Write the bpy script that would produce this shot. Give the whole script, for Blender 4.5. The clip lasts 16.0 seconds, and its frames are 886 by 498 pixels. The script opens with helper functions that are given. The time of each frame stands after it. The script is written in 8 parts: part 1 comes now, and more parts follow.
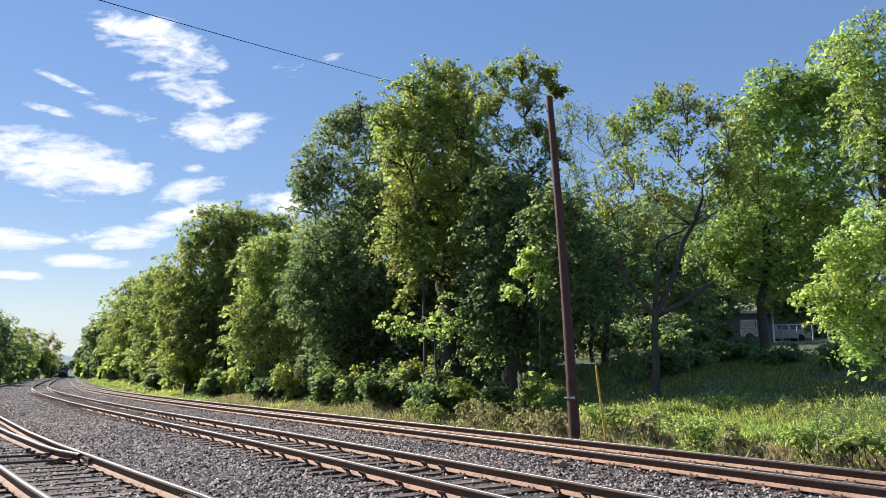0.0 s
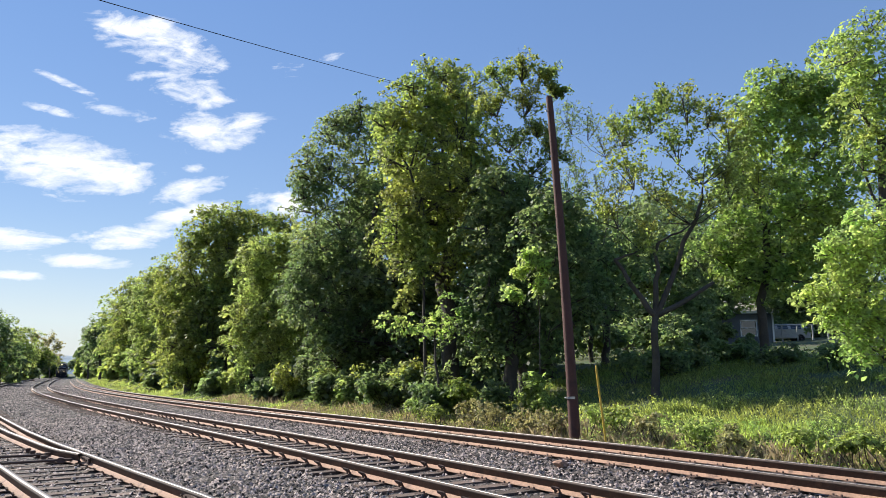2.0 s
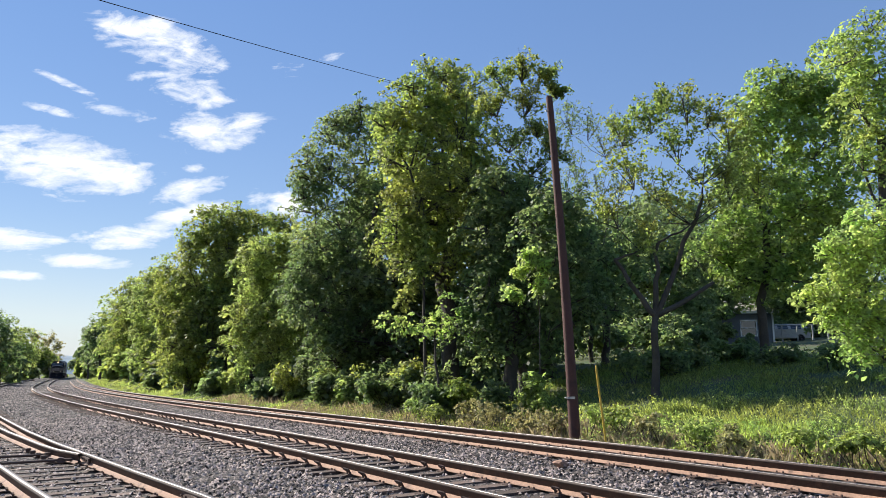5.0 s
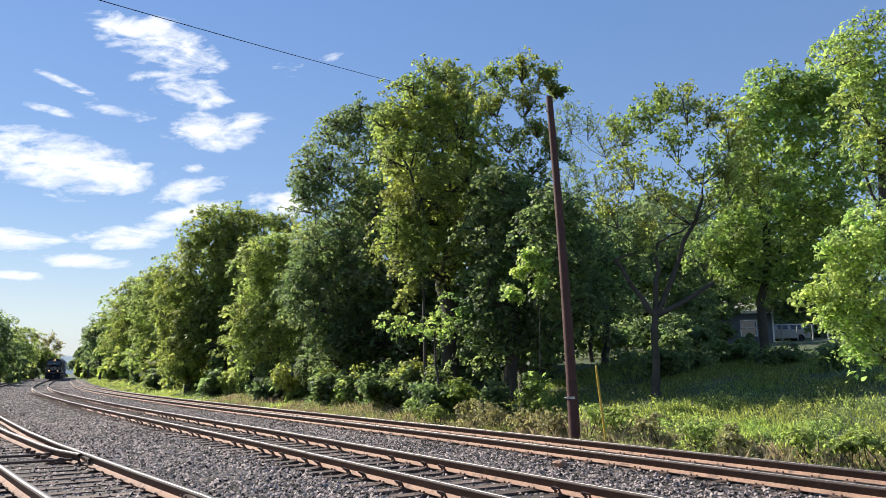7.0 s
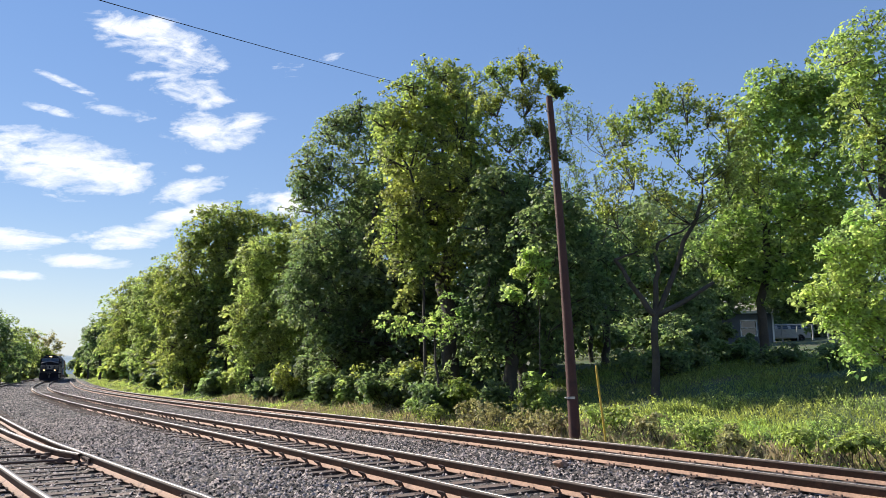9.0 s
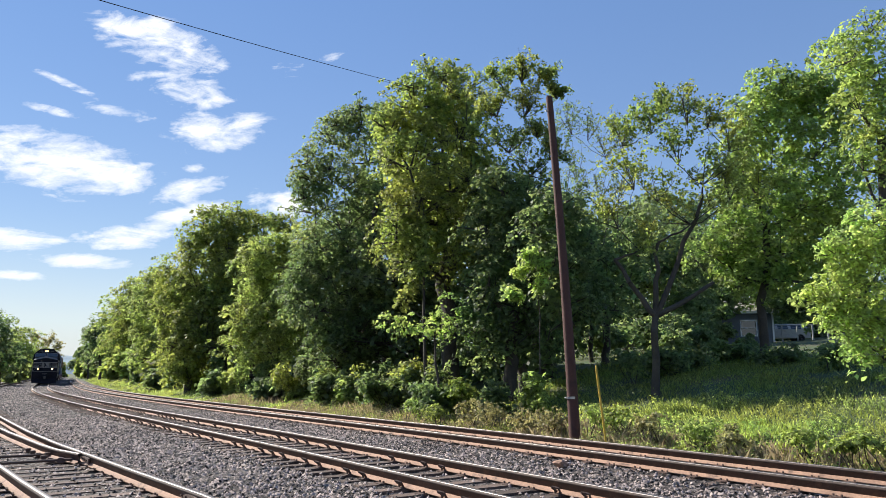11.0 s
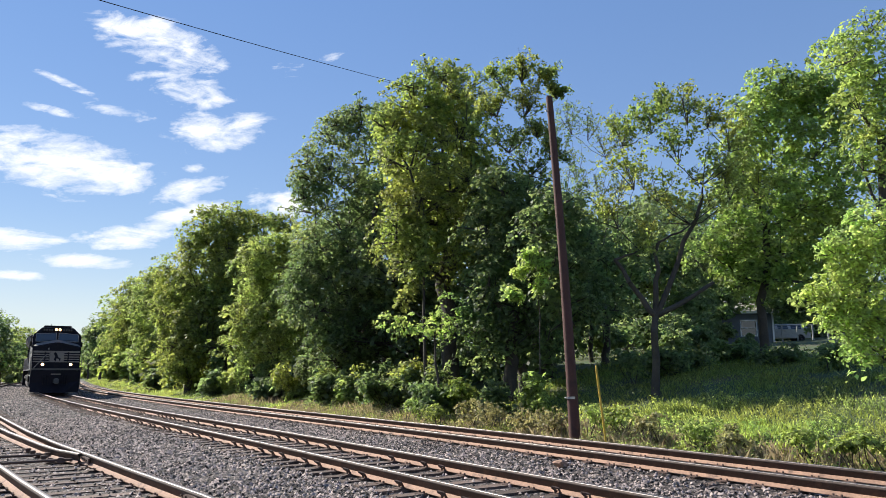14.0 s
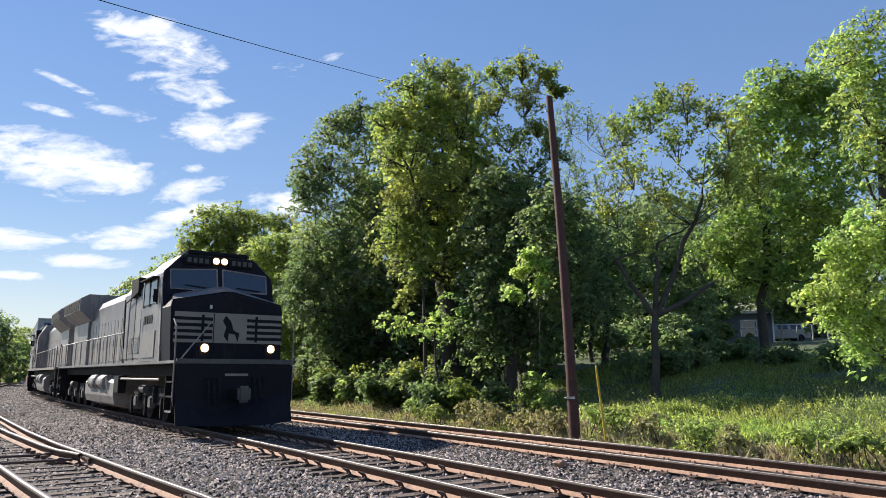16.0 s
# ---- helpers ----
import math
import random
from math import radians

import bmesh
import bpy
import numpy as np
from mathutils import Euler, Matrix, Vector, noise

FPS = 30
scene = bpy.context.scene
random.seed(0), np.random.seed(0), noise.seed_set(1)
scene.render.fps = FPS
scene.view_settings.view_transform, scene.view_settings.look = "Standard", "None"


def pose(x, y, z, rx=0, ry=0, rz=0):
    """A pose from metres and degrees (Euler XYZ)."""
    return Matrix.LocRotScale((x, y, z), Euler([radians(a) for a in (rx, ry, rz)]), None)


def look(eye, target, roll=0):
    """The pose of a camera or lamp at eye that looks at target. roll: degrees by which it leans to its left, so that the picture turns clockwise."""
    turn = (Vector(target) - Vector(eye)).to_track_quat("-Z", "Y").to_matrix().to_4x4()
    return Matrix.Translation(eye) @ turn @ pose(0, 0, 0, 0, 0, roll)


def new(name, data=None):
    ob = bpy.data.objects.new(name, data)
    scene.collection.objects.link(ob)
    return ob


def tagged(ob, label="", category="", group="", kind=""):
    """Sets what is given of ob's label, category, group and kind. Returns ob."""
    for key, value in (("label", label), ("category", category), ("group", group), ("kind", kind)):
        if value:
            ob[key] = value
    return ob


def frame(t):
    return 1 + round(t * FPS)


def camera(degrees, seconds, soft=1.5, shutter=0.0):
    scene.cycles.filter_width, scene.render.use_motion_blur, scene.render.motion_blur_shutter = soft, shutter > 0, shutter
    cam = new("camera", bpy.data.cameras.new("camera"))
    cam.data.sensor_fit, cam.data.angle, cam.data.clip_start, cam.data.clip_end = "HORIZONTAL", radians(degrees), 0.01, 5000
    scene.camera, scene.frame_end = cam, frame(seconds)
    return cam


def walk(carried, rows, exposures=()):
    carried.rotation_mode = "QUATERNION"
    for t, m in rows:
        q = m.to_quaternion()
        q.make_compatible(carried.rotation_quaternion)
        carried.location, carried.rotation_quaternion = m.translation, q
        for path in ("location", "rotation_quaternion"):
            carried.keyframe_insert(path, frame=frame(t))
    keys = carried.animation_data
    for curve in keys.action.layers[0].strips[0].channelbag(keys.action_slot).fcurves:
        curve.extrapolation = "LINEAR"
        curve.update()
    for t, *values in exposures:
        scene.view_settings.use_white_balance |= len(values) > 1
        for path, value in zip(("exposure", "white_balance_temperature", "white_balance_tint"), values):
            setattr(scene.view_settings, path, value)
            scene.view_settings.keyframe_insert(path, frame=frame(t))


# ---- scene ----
cam = camera(64.0, 16.0, soft=0.75)
walk(cam, [(0.0, pose(0, 0, 1.636, 99.978, 0, 0)), (16.0, pose(0, 0, 1.636, 99.978, 0, 0))],
     exposures=[(0.0, 0.8), (16.0, 0.8)])

# ---- world, sun ----
SUN_AZ, SUN_EL = radians(-54), radians(34)      # from +y towards +x; height


def nodes_of(tree):
    """Small shorthand for building node trees."""
    def add(kind, **values):
        n = tree.nodes.new(kind)
        for key, value in values.items():
            if key in n.inputs:
                n.inputs[key].default_value = value
        return n
    return add, tree.links.new


def build_world():
    world = bpy.data.worlds.new("sky")
    scene.world = world
    world.use_nodes = True
    nt = world.node_tree
    nt.nodes.clear()
    add, link = nodes_of(nt)
    out = add("ShaderNodeOutputWorld")
    sky = add("ShaderNodeTexSky")
    sky.sky_type = "NISHITA"
    sky.sun_disc = False
    sky.sun_elevation, sky.sun_rotation = SUN_EL, SUN_AZ
    sky.air_density, sky.dust_density, sky.ozone_density = 1.0, 0.0, 2.0
    co = add("ShaderNodeTexCoord")
    sep = add("ShaderNodeSeparateXYZ")
    link(co.outputs["Generated"], sep.inputs[0])

    def m(op, a, b=None, c=None, clamp=False):
        n = add("ShaderNodeMath")
        n.operation, n.use_clamp = op, clamp
        for i, v in enumerate((a, b, c)):
            if v is None:
                continue
            if isinstance(v, (int, float)):
                n.inputs[i].default_value = v
            else:
                link(v, n.inputs[i])
        return n.outputs[0]
    x, y, z = sep.outputs
    az = m("ARCTAN2", x, y)
    el = m("ARCSINE", z)
    # drawn-out ice clouds: noise stretched along their drift, on the sky's bearings
    vec = add("ShaderNodeCombineXYZ")
    link(m("ADD", m("MULTIPLY", az, 5.0), m("MULTIPLY", el, 5.0)), vec.inputs[0])
    link(m("SUBTRACT", m("MULTIPLY", el, 19.0), m("MULTIPLY", az, 3.0)), vec.inputs[1])
    n1 = add("ShaderNodeTexNoise", Scale=1.6, Detail=9.0, Roughness=0.62, Distortion=0.7)
    link(vec.outputs[0], n1.inputs["Vector"])
    vec2 = add("ShaderNodeCombineXYZ")
    link(m("ADD", m("MULTIPLY", az, 26.0), m("MULTIPLY", el, 14.0)), vec2.inputs[0])
    link(m("SUBTRACT", m("MULTIPLY", el, 60.0), m("MULTIPLY", az, 14.0)), vec2.inputs[1])
    n2 = add("ShaderNodeTexNoise", Scale=1.0, Detail=6.0, Roughness=0.65, Distortion=0.4)
    link(vec2.outputs[0], n2.inputs["Vector"])
    total = None
    for a, e, ra, re, lean, gain in CLOUDS:
        da = m("SUBTRACT", az, a)
        de = m("SUBTRACT", m("SUBTRACT", el, e), m("MULTIPLY", da, lean))
        q = m("ADD", m("POWER", m("DIVIDE", m("ABSOLUTE", da), ra), 2.0), m("POWER", m("DIVIDE", m("ABSOLUTE", de), re), 2.0))
        g = m("MULTIPLY", m("SUBTRACT", 1.0, q, clamp=True), gain)
        total = g if total is None else m("MAXIMUM", total, g)
    wisp = m("ADD", m("MULTIPLY", m("SUBTRACT", n1.outputs[0], 0.5), 3.4), m("MULTIPLY", m("SUBTRACT", n2.outputs[0], 0.5), 2.0))
    dens = m("MULTIPLY", m("ADD", m("MULTIPLY", total, 1.55), m("SUBTRACT", wisp, 0.72)), 1.1, clamp=True)
    dens = m("MULTIPLY", dens, m("MULTIPLY", total, 3.0, clamp=True))
    low = m("SUBTRACT", 1.0, m("DIVIDE", el, 0.20), clamp=True)
    veil = m("MULTIPLY", m("MULTIPLY", low, low), 0.9)
    haze = add("ShaderNodeMix")
    haze.data_type = "RGBA"
    link(veil, haze.inputs[0])
    mix = add("ShaderNodeMix")
    mix.data_type = "RGBA"
    link(dens, mix.inputs[0])
    even = add("ShaderNodeGamma", Gamma=0.42)
    link(sky.outputs[0], even.inputs[0])
    deep = add("ShaderNodeHueSaturation", Saturation=1.95, Value=1.42, Hue=0.519)
    link(even.outputs[0], deep.inputs["Color"])
    link(deep.outputs[0], haze.inputs[6])
    haze.inputs[7].default_value = HAZE_WHITE
    link(haze.outputs[2], mix.inputs[6])
    mix.inputs[7].default_value = CLOUD_WHITE
    bg = add("ShaderNodeBackground", Strength=SKY)
    link(mix.outputs[2], bg.inputs[0])
    link(bg.outputs[0], out.inputs[0])


# bearing, height (radians), half width, half height, lean, strength
CLOUDS = [(-0.509, 0.258, 0.140, 0.050, -0.05, 1.1), (-0.405, 0.422, 0.108, 0.046, -0.15, 0.95),
          (-0.360, 0.372, 0.100, 0.032, -0.15, 0.78), (-0.325, 0.322, 0.092, 0.036, 0.15, 1.0),
          (-0.352, 0.240, 0.066, 0.024, 0.3, 0.9), (-0.352, 0.208, 0.098, 0.025, 0.35, 1.0),
          (-0.420, 0.174, 0.095, 0.019, 0.12, 1.0), (-0.486, 0.141, 0.085, 0.013, 0.0, 1.0),
          (-0.236, 0.231, 0.070, 0.026, 0.0, 0.95), (-0.560, 0.160, 0.095, 0.020, 0.0, 1.05),
          (-0.551, 0.117, 0.050, 0.010, 0.0, 0.9), (-0.228, 0.412, 0.060, 0.016, 0.1, 0.55),
          (-0.168, 0.433, 0.034, 0.008, 0.2, 0.45), (-0.430, 0.330, 0.090, 0.012, -0.1, 0.6),
          (-0.530, 0.322, 0.060, 0.008, -0.1, 0.55), (-0.500, 0.352, 0.080, 0.007, -0.3, 0.5),
          (-0.345, 0.272, 0.036, 0.010, 0.0, 0.75)]
CLOUD_WHITE, HAZE_WHITE = (4.1, 4.25, 4.55, 1), (2.75, 2.9, 3.25, 1)
SKY = 0.15
build_world()
sun = new("sun", bpy.data.lights.new("sun", "SUN"))
sun.data.energy, sun.data.angle, sun.data.color = 5.0, radians(0.55), (1.0, 0.94, 0.84)
SUN_DIR = Vector((math.sin(SUN_AZ) * math.cos(SUN_EL), math.cos(SUN_AZ) * math.cos(SUN_EL), math.sin(SUN_EL)))
sun.matrix_world = look(SUN_DIR * 300, (0, 0, 0))


# ---- materials ----
def material(name, base, rough=0.8, metal=0.0, vary=0.25, scale=4.0, fine=60.0, bump=0.15, bump_scale=40.0, stain=None,
             stain_at=0.55, stain_scale=1.5, island=0.0, per_object=0.0, spec=0.5, detail=5.0, streak=1.0):
    mat = bpy.data.materials.new(name)
    mat.use_nodes = True
    nt = mat.node_tree
    nt.nodes.clear()
    add, link = nodes_of(nt)
    out = add("ShaderNodeOutputMaterial")
    b = add("ShaderNodeBsdfPrincipled", Roughness=rough, Metallic=metal)
    b.inputs["Specular IOR Level"].default_value = spec
    link(b.outputs[0], out.inputs[0])
    co = add("ShaderNodeTexCoord")
    coarse = add("ShaderNodeTexNoise", Scale=scale, Detail=detail, Roughness=0.6)
    small = add("ShaderNodeTexNoise", Scale=fine, Detail=3.0, Roughness=0.6)
    for n in (coarse, small):
        link(co.outputs["Object"], n.inputs["Vector"])
    both = add("ShaderNodeMath")
    both.operation = "ADD"
    link(coarse.outputs[0], both.inputs[0])
    link(small.outputs[0], both.inputs[1])
    value = both.outputs[0]
    if island or per_object:
        src = add("ShaderNodeNewGeometry").outputs["Random Per Island"] if island else add("ShaderNodeObjectInfo").outputs["Random"]
        k = add("ShaderNodeMath")
        k.operation = "MULTIPLY_ADD"
        link(src, k.inputs[0])
        k.inputs[1].default_value = island or per_object
        link(value, k.inputs[2])
        sub = add("ShaderNodeMath")
        sub.operation = "SUBTRACT"
        link(k.outputs[0], sub.inputs[0])
        sub.inputs[1].default_value = (island or per_object) / 2
        value = sub.outputs[0]
    ramp = add("ShaderNodeMapRange")
    ramp.inputs["From Min"].default_value, ramp.inputs["From Max"].default_value = 0.6, 1.4
    ramp.inputs["To Min"].default_value, ramp.inputs["To Max"].default_value = 1 - vary, 1 + vary
    link(value, ramp.inputs["Value"])
    mul = add("ShaderNodeVectorMath")
    mul.operation = "SCALE"
    mul.inputs[0].default_value = base
    link(ramp.outputs[0], mul.inputs["Scale"])
    colour = mul.outputs[0]
    if stain:
        sn = add("ShaderNodeTexNoise", Scale=stain_scale, Detail=6.0, Roughness=0.7)
        run = add("ShaderNodeMapping", Scale=(1.0, 1.0, streak))
        link(co.outputs["Object"], run.inputs["Vector"])
        link(run.outputs[0], sn.inputs["Vector"])
        sr = add("ShaderNodeMapRange")
        sr.inputs["From Min"].default_value, sr.inputs["From Max"].default_value = stain_at, stain_at + 0.15
        link(sn.outputs[0], sr.inputs["Value"])
        mx = add("ShaderNodeMix")
        mx.data_type = "RGBA"
        link(sr.outputs[0], mx.inputs[0])
        link(colour, mx.inputs[6])
        mx.inputs[7].default_value = (*stain, 1)
        colour = mx.outputs[2]
    link(colour, b.inputs["Base Color"])
    if bump:
        bn = add("ShaderNodeTexNoise", Scale=bump_scale, Detail=4.0, Roughness=0.65)
        link(co.outputs["Object"], bn.inputs["Vector"])
        bp = add("ShaderNodeBump", Strength=bump, Distance=0.02)
        link(bn.outputs[0], bp.inputs["Height"])
        link(bp.outputs[0], b.inputs["Normal"])
    return mat


def leaf_material(name, base, through_light, spread=0.45):
    """Leaves: a dull and slightly waxy face, and light that comes through them."""
    mat = bpy.data.materials.new(name)
    mat.use_nodes = True
    nt = mat.node_tree
    nt.nodes.clear()
    add, link = nodes_of(nt)
    out = add("ShaderNodeOutputMaterial")
    geo = add("ShaderNodeNewGeometry")
    co = add("ShaderNodeTexCoord")
    patch = add("ShaderNodeTexNoise", Scale=0.45, Detail=2.0)
    link(co.outputs["Object"], patch.inputs["Vector"])
    hsv = add("ShaderNodeHueSaturation")
    hue = add("ShaderNodeMapRange")
    hue.inputs["From Min"].default_value, hue.inputs["From Max"].default_value = 0.3, 0.7
    hue.inputs["To Min"].default_value, hue.inputs["To Max"].default_value = 0.475, 0.52
    link(patch.outputs[0], hue.inputs["Value"])
    link(hue.outputs[0], hsv.inputs["Hue"])
    val = add("ShaderNodeMapRange")
    val.inputs["To Min"].default_value, val.inputs["To Max"].default_value = 1 - spread, 1 + spread
    link(geo.outputs["Random Per Island"], val.inputs["Value"])
    link(val.outputs[0], hsv.inputs["Value"])
    hsv.inputs["Color"].default_value = (*base, 1)
    face = add("ShaderNodeBsdfPrincipled", Roughness=0.55)
    face.inputs["Specular IOR Level"].default_value = 0.35
    link(hsv.outputs[0], face.inputs["Base Color"])
    hsv2 = add("ShaderNodeHueSaturation", Saturation=1.1)
    link(hue.outputs[0], hsv2.inputs["Hue"])
    link(val.outputs[0], hsv2.inputs["Value"])
    hsv2.inputs["Color"].default_value = (*through_light, 1)
    tr = add("ShaderNodeBsdfTranslucent")
    link(hsv2.outputs[0], tr.inputs["Color"])
    mix = add("ShaderNodeMixShader", Fac=0.55)
    link(face.outputs[0], mix.inputs[1])
    link(tr.outputs[0], mix.inputs[2])
    link(mix.outputs[0], out.inputs[0])
    return mat


def glow_material(name, colour, strength):
    mat = bpy.data.materials.new(name)
    mat.use_nodes = True
    b = mat.node_tree.nodes["Principled BSDF"]
    b.inputs["Base Color"].default_value = (*colour, 1)
    b.inputs["Emission Color"].default_value = (*colour, 1)
    b.inputs["Emission Strength"].default_value = strength
    return mat


def ballast_material():
    """Packed crushed stone: cells of broken stone of every grey, gaps darkened as shade, and dustier patches."""
    mat = bpy.data.materials.new("ballast")
    mat.use_nodes = True
    nt = mat.node_tree
    add, link = nodes_of(nt)
    b = nt.nodes["Principled BSDF"]
    b.inputs["Roughness"].default_value = 0.9
    co = add("ShaderNodeTexCoord")
    cell = add("ShaderNodeTexVoronoi", Scale=15.0)
    edge = add("ShaderNodeTexVoronoi", Scale=15.0)
    edge.feature = "DISTANCE_TO_EDGE"
    patch = add("ShaderNodeTexNoise", Scale=0.7, Detail=5.0)
    for n in (cell, edge, patch):
        link(co.outputs["Object"], n.inputs["Vector"])
    grey = add("ShaderNodeSeparateColor")
    link(cell.outputs["Color"], grey.inputs[0])
    ramp = add("ShaderNodeValToRGB")
    # greys set low: the bed reads as shade between the loose stones
    ramp.color_ramp.elements[0].color = (0.024, 0.019, 0.017, 1)
    ramp.color_ramp.elements[1].color = (0.30, 0.245, 0.22, 1)
    mid = ramp.color_ramp.elements.new(0.55)
    mid.color = (0.095, 0.075, 0.067, 1)
    link(grey.outputs[0], ramp.inputs[0])
    # shade in the crevices, multiplied into the colour towards each cell's edge
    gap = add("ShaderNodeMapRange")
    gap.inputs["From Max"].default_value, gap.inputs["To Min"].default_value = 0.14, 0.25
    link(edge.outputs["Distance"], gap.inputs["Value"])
    dust = add("ShaderNodeMapRange")
    dust.inputs["From Min"].default_value, dust.inputs["From Max"].default_value = 0.3, 0.7
    dust.inputs["To Min"].default_value, dust.inputs["To Max"].default_value = 0.8, 1.2
    link(patch.outputs[0], dust.inputs["Value"])
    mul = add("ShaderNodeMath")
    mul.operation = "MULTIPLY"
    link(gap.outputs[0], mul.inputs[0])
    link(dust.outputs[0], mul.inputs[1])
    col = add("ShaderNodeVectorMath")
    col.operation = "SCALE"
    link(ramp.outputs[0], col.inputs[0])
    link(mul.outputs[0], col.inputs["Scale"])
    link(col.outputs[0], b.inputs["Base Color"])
    lift = add("ShaderNodeMath")
    lift.operation = "ADD"
    link(gap.outputs[0], lift.inputs[0])
    link(grey.outputs[1], lift.inputs[1])
    bp = add("ShaderNodeBump", Strength=1.0, Distance=0.03)
    link(lift.outputs[0], bp.inputs["Height"])
    link(bp.outputs[0], b.inputs["Normal"])
    return mat


M_BALLAST = ballast_material()
M_STONE = material("crushed_stone", (0.205, 0.166, 0.150), 0.85, vary=1.0, scale=0.5, fine=25.0, bump=0.3, bump_scale=60.0, island=1.4)
# Rust, with the head's shade in the dark web and sun in the pale foot.
M_RAIL = material("shaded_rusty_rail_steel", (0.058, 0.038, 0.031), 0.75, 0.0, vary=0.4, scale=3.0, fine=40.0, bump=0.15, stain=(0.11, 0.07, 0.05), stain_at=0.53, stain_scale=5.0)
M_FLANGE = material("orange_rusty_rail_foot", (0.36, 0.215, 0.145), 0.85, vary=0.4, scale=2.0, fine=30.0, stain=(0.13, 0.08, 0.058), stain_at=0.52, stain_scale=4.0)
M_SHINE = material("polished_rail_head", (0.22, 0.195, 0.185), 0.50, 1.0, vary=0.2, scale=2.0, fine=90.0, bump=0.05)
M_TIE = material("weathered_tie_timber", (0.118, 0.080, 0.062), 0.9, vary=0.55, scale=4.0, fine=45.0, bump=0.6, bump_scale=30.0, per_object=0.7)
M_PLATE = material("rusty_tie_plate", (0.10, 0.06, 0.045), 0.8, vary=0.4, per_object=0.5)
M_SOIL = material("forest_soil", (0.075, 0.075, 0.036), 0.95, vary=0.45, scale=0.5, fine=9.0, bump=0.6, bump_scale=6.0, stain=(0.055, 0.085, 0.028), stain_at=0.40, stain_scale=0.35)
M_BARK = material("tree_bark", (0.068, 0.056, 0.046), 0.95, vary=0.4, scale=3.0, fine=35.0, bump=0.8, bump_scale=18.0)
M_POLE = material("red_brown_pole_timber", (0.085, 0.034, 0.026), 0.8, vary=0.3, scale=1.5, fine=30.0, bump=0.4, bump_scale=25.0, stain=(0.045, 0.022, 0.018), stain_at=0.56, stain_scale=2.5)
M_YELLOW = material("yellow_fibreglass", (0.62, 0.40, 0.05), 0.5, vary=0.15)
# One black paint twice: pale for sunlit sides, dark for the shaded front.
M_BLACK_LIT = material("weathered_sunlit_black_paint", (0.185, 0.168, 0.164), 0.38, vary=0.4, scale=1.2, fine=20.0, bump=0.06, stain=(0.33, 0.27, 0.225), stain_at=0.48, stain_scale=2.2, streak=0.18)
M_BLACK_SHADE = material("shaded_black_paint", (0.013, 0.011, 0.016), 0.5, spec=0.12, vary=0.35, scale=1.2, fine=20.0, bump=0.03, stain=(0.030, 0.024, 0.022), stain_at=0.58, stain_scale=2.0, streak=0.25)
M_DARK = material("grimy_black_steel", (0.018, 0.016, 0.017), 0.75, spec=0.15, vary=0.4, scale=2.0, fine=20.0, bump=0.1, stain=(0.045, 0.034, 0.028), stain_at=0.56, stain_scale=3.0)
# White kept darker for the shaded nose as well as for dirt.
M_WHITE = material("dirty_white_paint", (0.25, 0.205, 0.172), 0.5, vary=0.2, scale=3.0, fine=25.0, bump=0.03)
M_TANK = material("dusty_tank_steel", (0.27, 0.245, 0.22), 0.55, vary=0.35, scale=1.5, fine=20.0, stain=(0.15, 0.12, 0.1), stain_at=0.52)
M_TRUCK = material("dusty_truck_steel", (0.10, 0.09, 0.082), 0.7, vary=0.4, scale=2.0, fine=20.0)
M_STEEL = material("bright_steel", (0.45, 0.44, 0.43), 0.35, 0.9, vary=0.2)
M_GLASS = material("dark_cab_glass", (0.03, 0.04, 0.055), 0.06, vary=0.1, bump=0.0, spec=0.9)
M_LAMP = glow_material("lit_lamp_glass", (1.0, 0.62, 0.28), 2.6)
M_BLUE = material("blue_container_paint", (0.035, 0.07, 0.2), 0.5, vary=0.2, stain=(0.1, 0.1, 0.12), stain_at=0.6)
M_GREY = material("grey_container_paint", (0.33, 0.34, 0.34), 0.55, vary=0.2, stain=(0.2, 0.17, 0.14), stain_at=0.57)
M_BROWN = material("brown_container_paint", (0.16, 0.06, 0.045), 0.6, vary=0.25)
M_SIDING = material("slate_blue_siding", (0.11, 0.125, 0.14), 0.8, vary=0.2, scale=2.0)
M_ROOF = material("pale_shingle_roof", (0.36, 0.33, 0.31), 0.85, vary=0.3, scale=2.0)
M_TRIM = material("white_painted_trim", (0.72, 0.72, 0.70), 0.6, vary=0.1)
M_CABLE = material("black_cable", (0.02, 0.02, 0.022), 0.6, vary=0.1, bump=0.0)
# Haze is put into the hills' base colour as pale blue.
M_HILL = material("far_hill_haze_blue", (0.17, 0.24, 0.29), 1.0, vary=0.35, scale=0.01, fine=0.08, bump=0.0)
L_MID = leaf_material("leaf_green", (0.136, 0.164, 0.058), (0.48, 0.56, 0.16))
# Deep green leaves; the darker base also stands for shade within the wood.
L_DEEP = leaf_material("leaf_deep_shade_green", (0.100, 0.134, 0.070), (0.33, 0.43, 0.17))
L_WARM = leaf_material("leaf_yellow_green", (0.178, 0.212, 0.080), (0.56, 0.67, 0.22))
L_BRIGHT = leaf_material("leaf_fresh_green", (0.29, 0.39, 0.12), (0.64, 0.82, 0.28))
L_FRESH = leaf_material("leaf_new_green", (0.185, 0.245, 0.082), (0.50, 0.64, 0.20))
L_OLIVE = leaf_material("leaf_olive", (0.27, 0.25, 0.14), (0.46, 0.43, 0.19))
L_GRASS = leaf_material("grass_blade", (0.27, 0.32, 0.10), (0.62, 0.72, 0.20))
L_DRY = leaf_material("dry_stems", (0.30, 0.25, 0.17), (0.34, 0.28, 0.17))


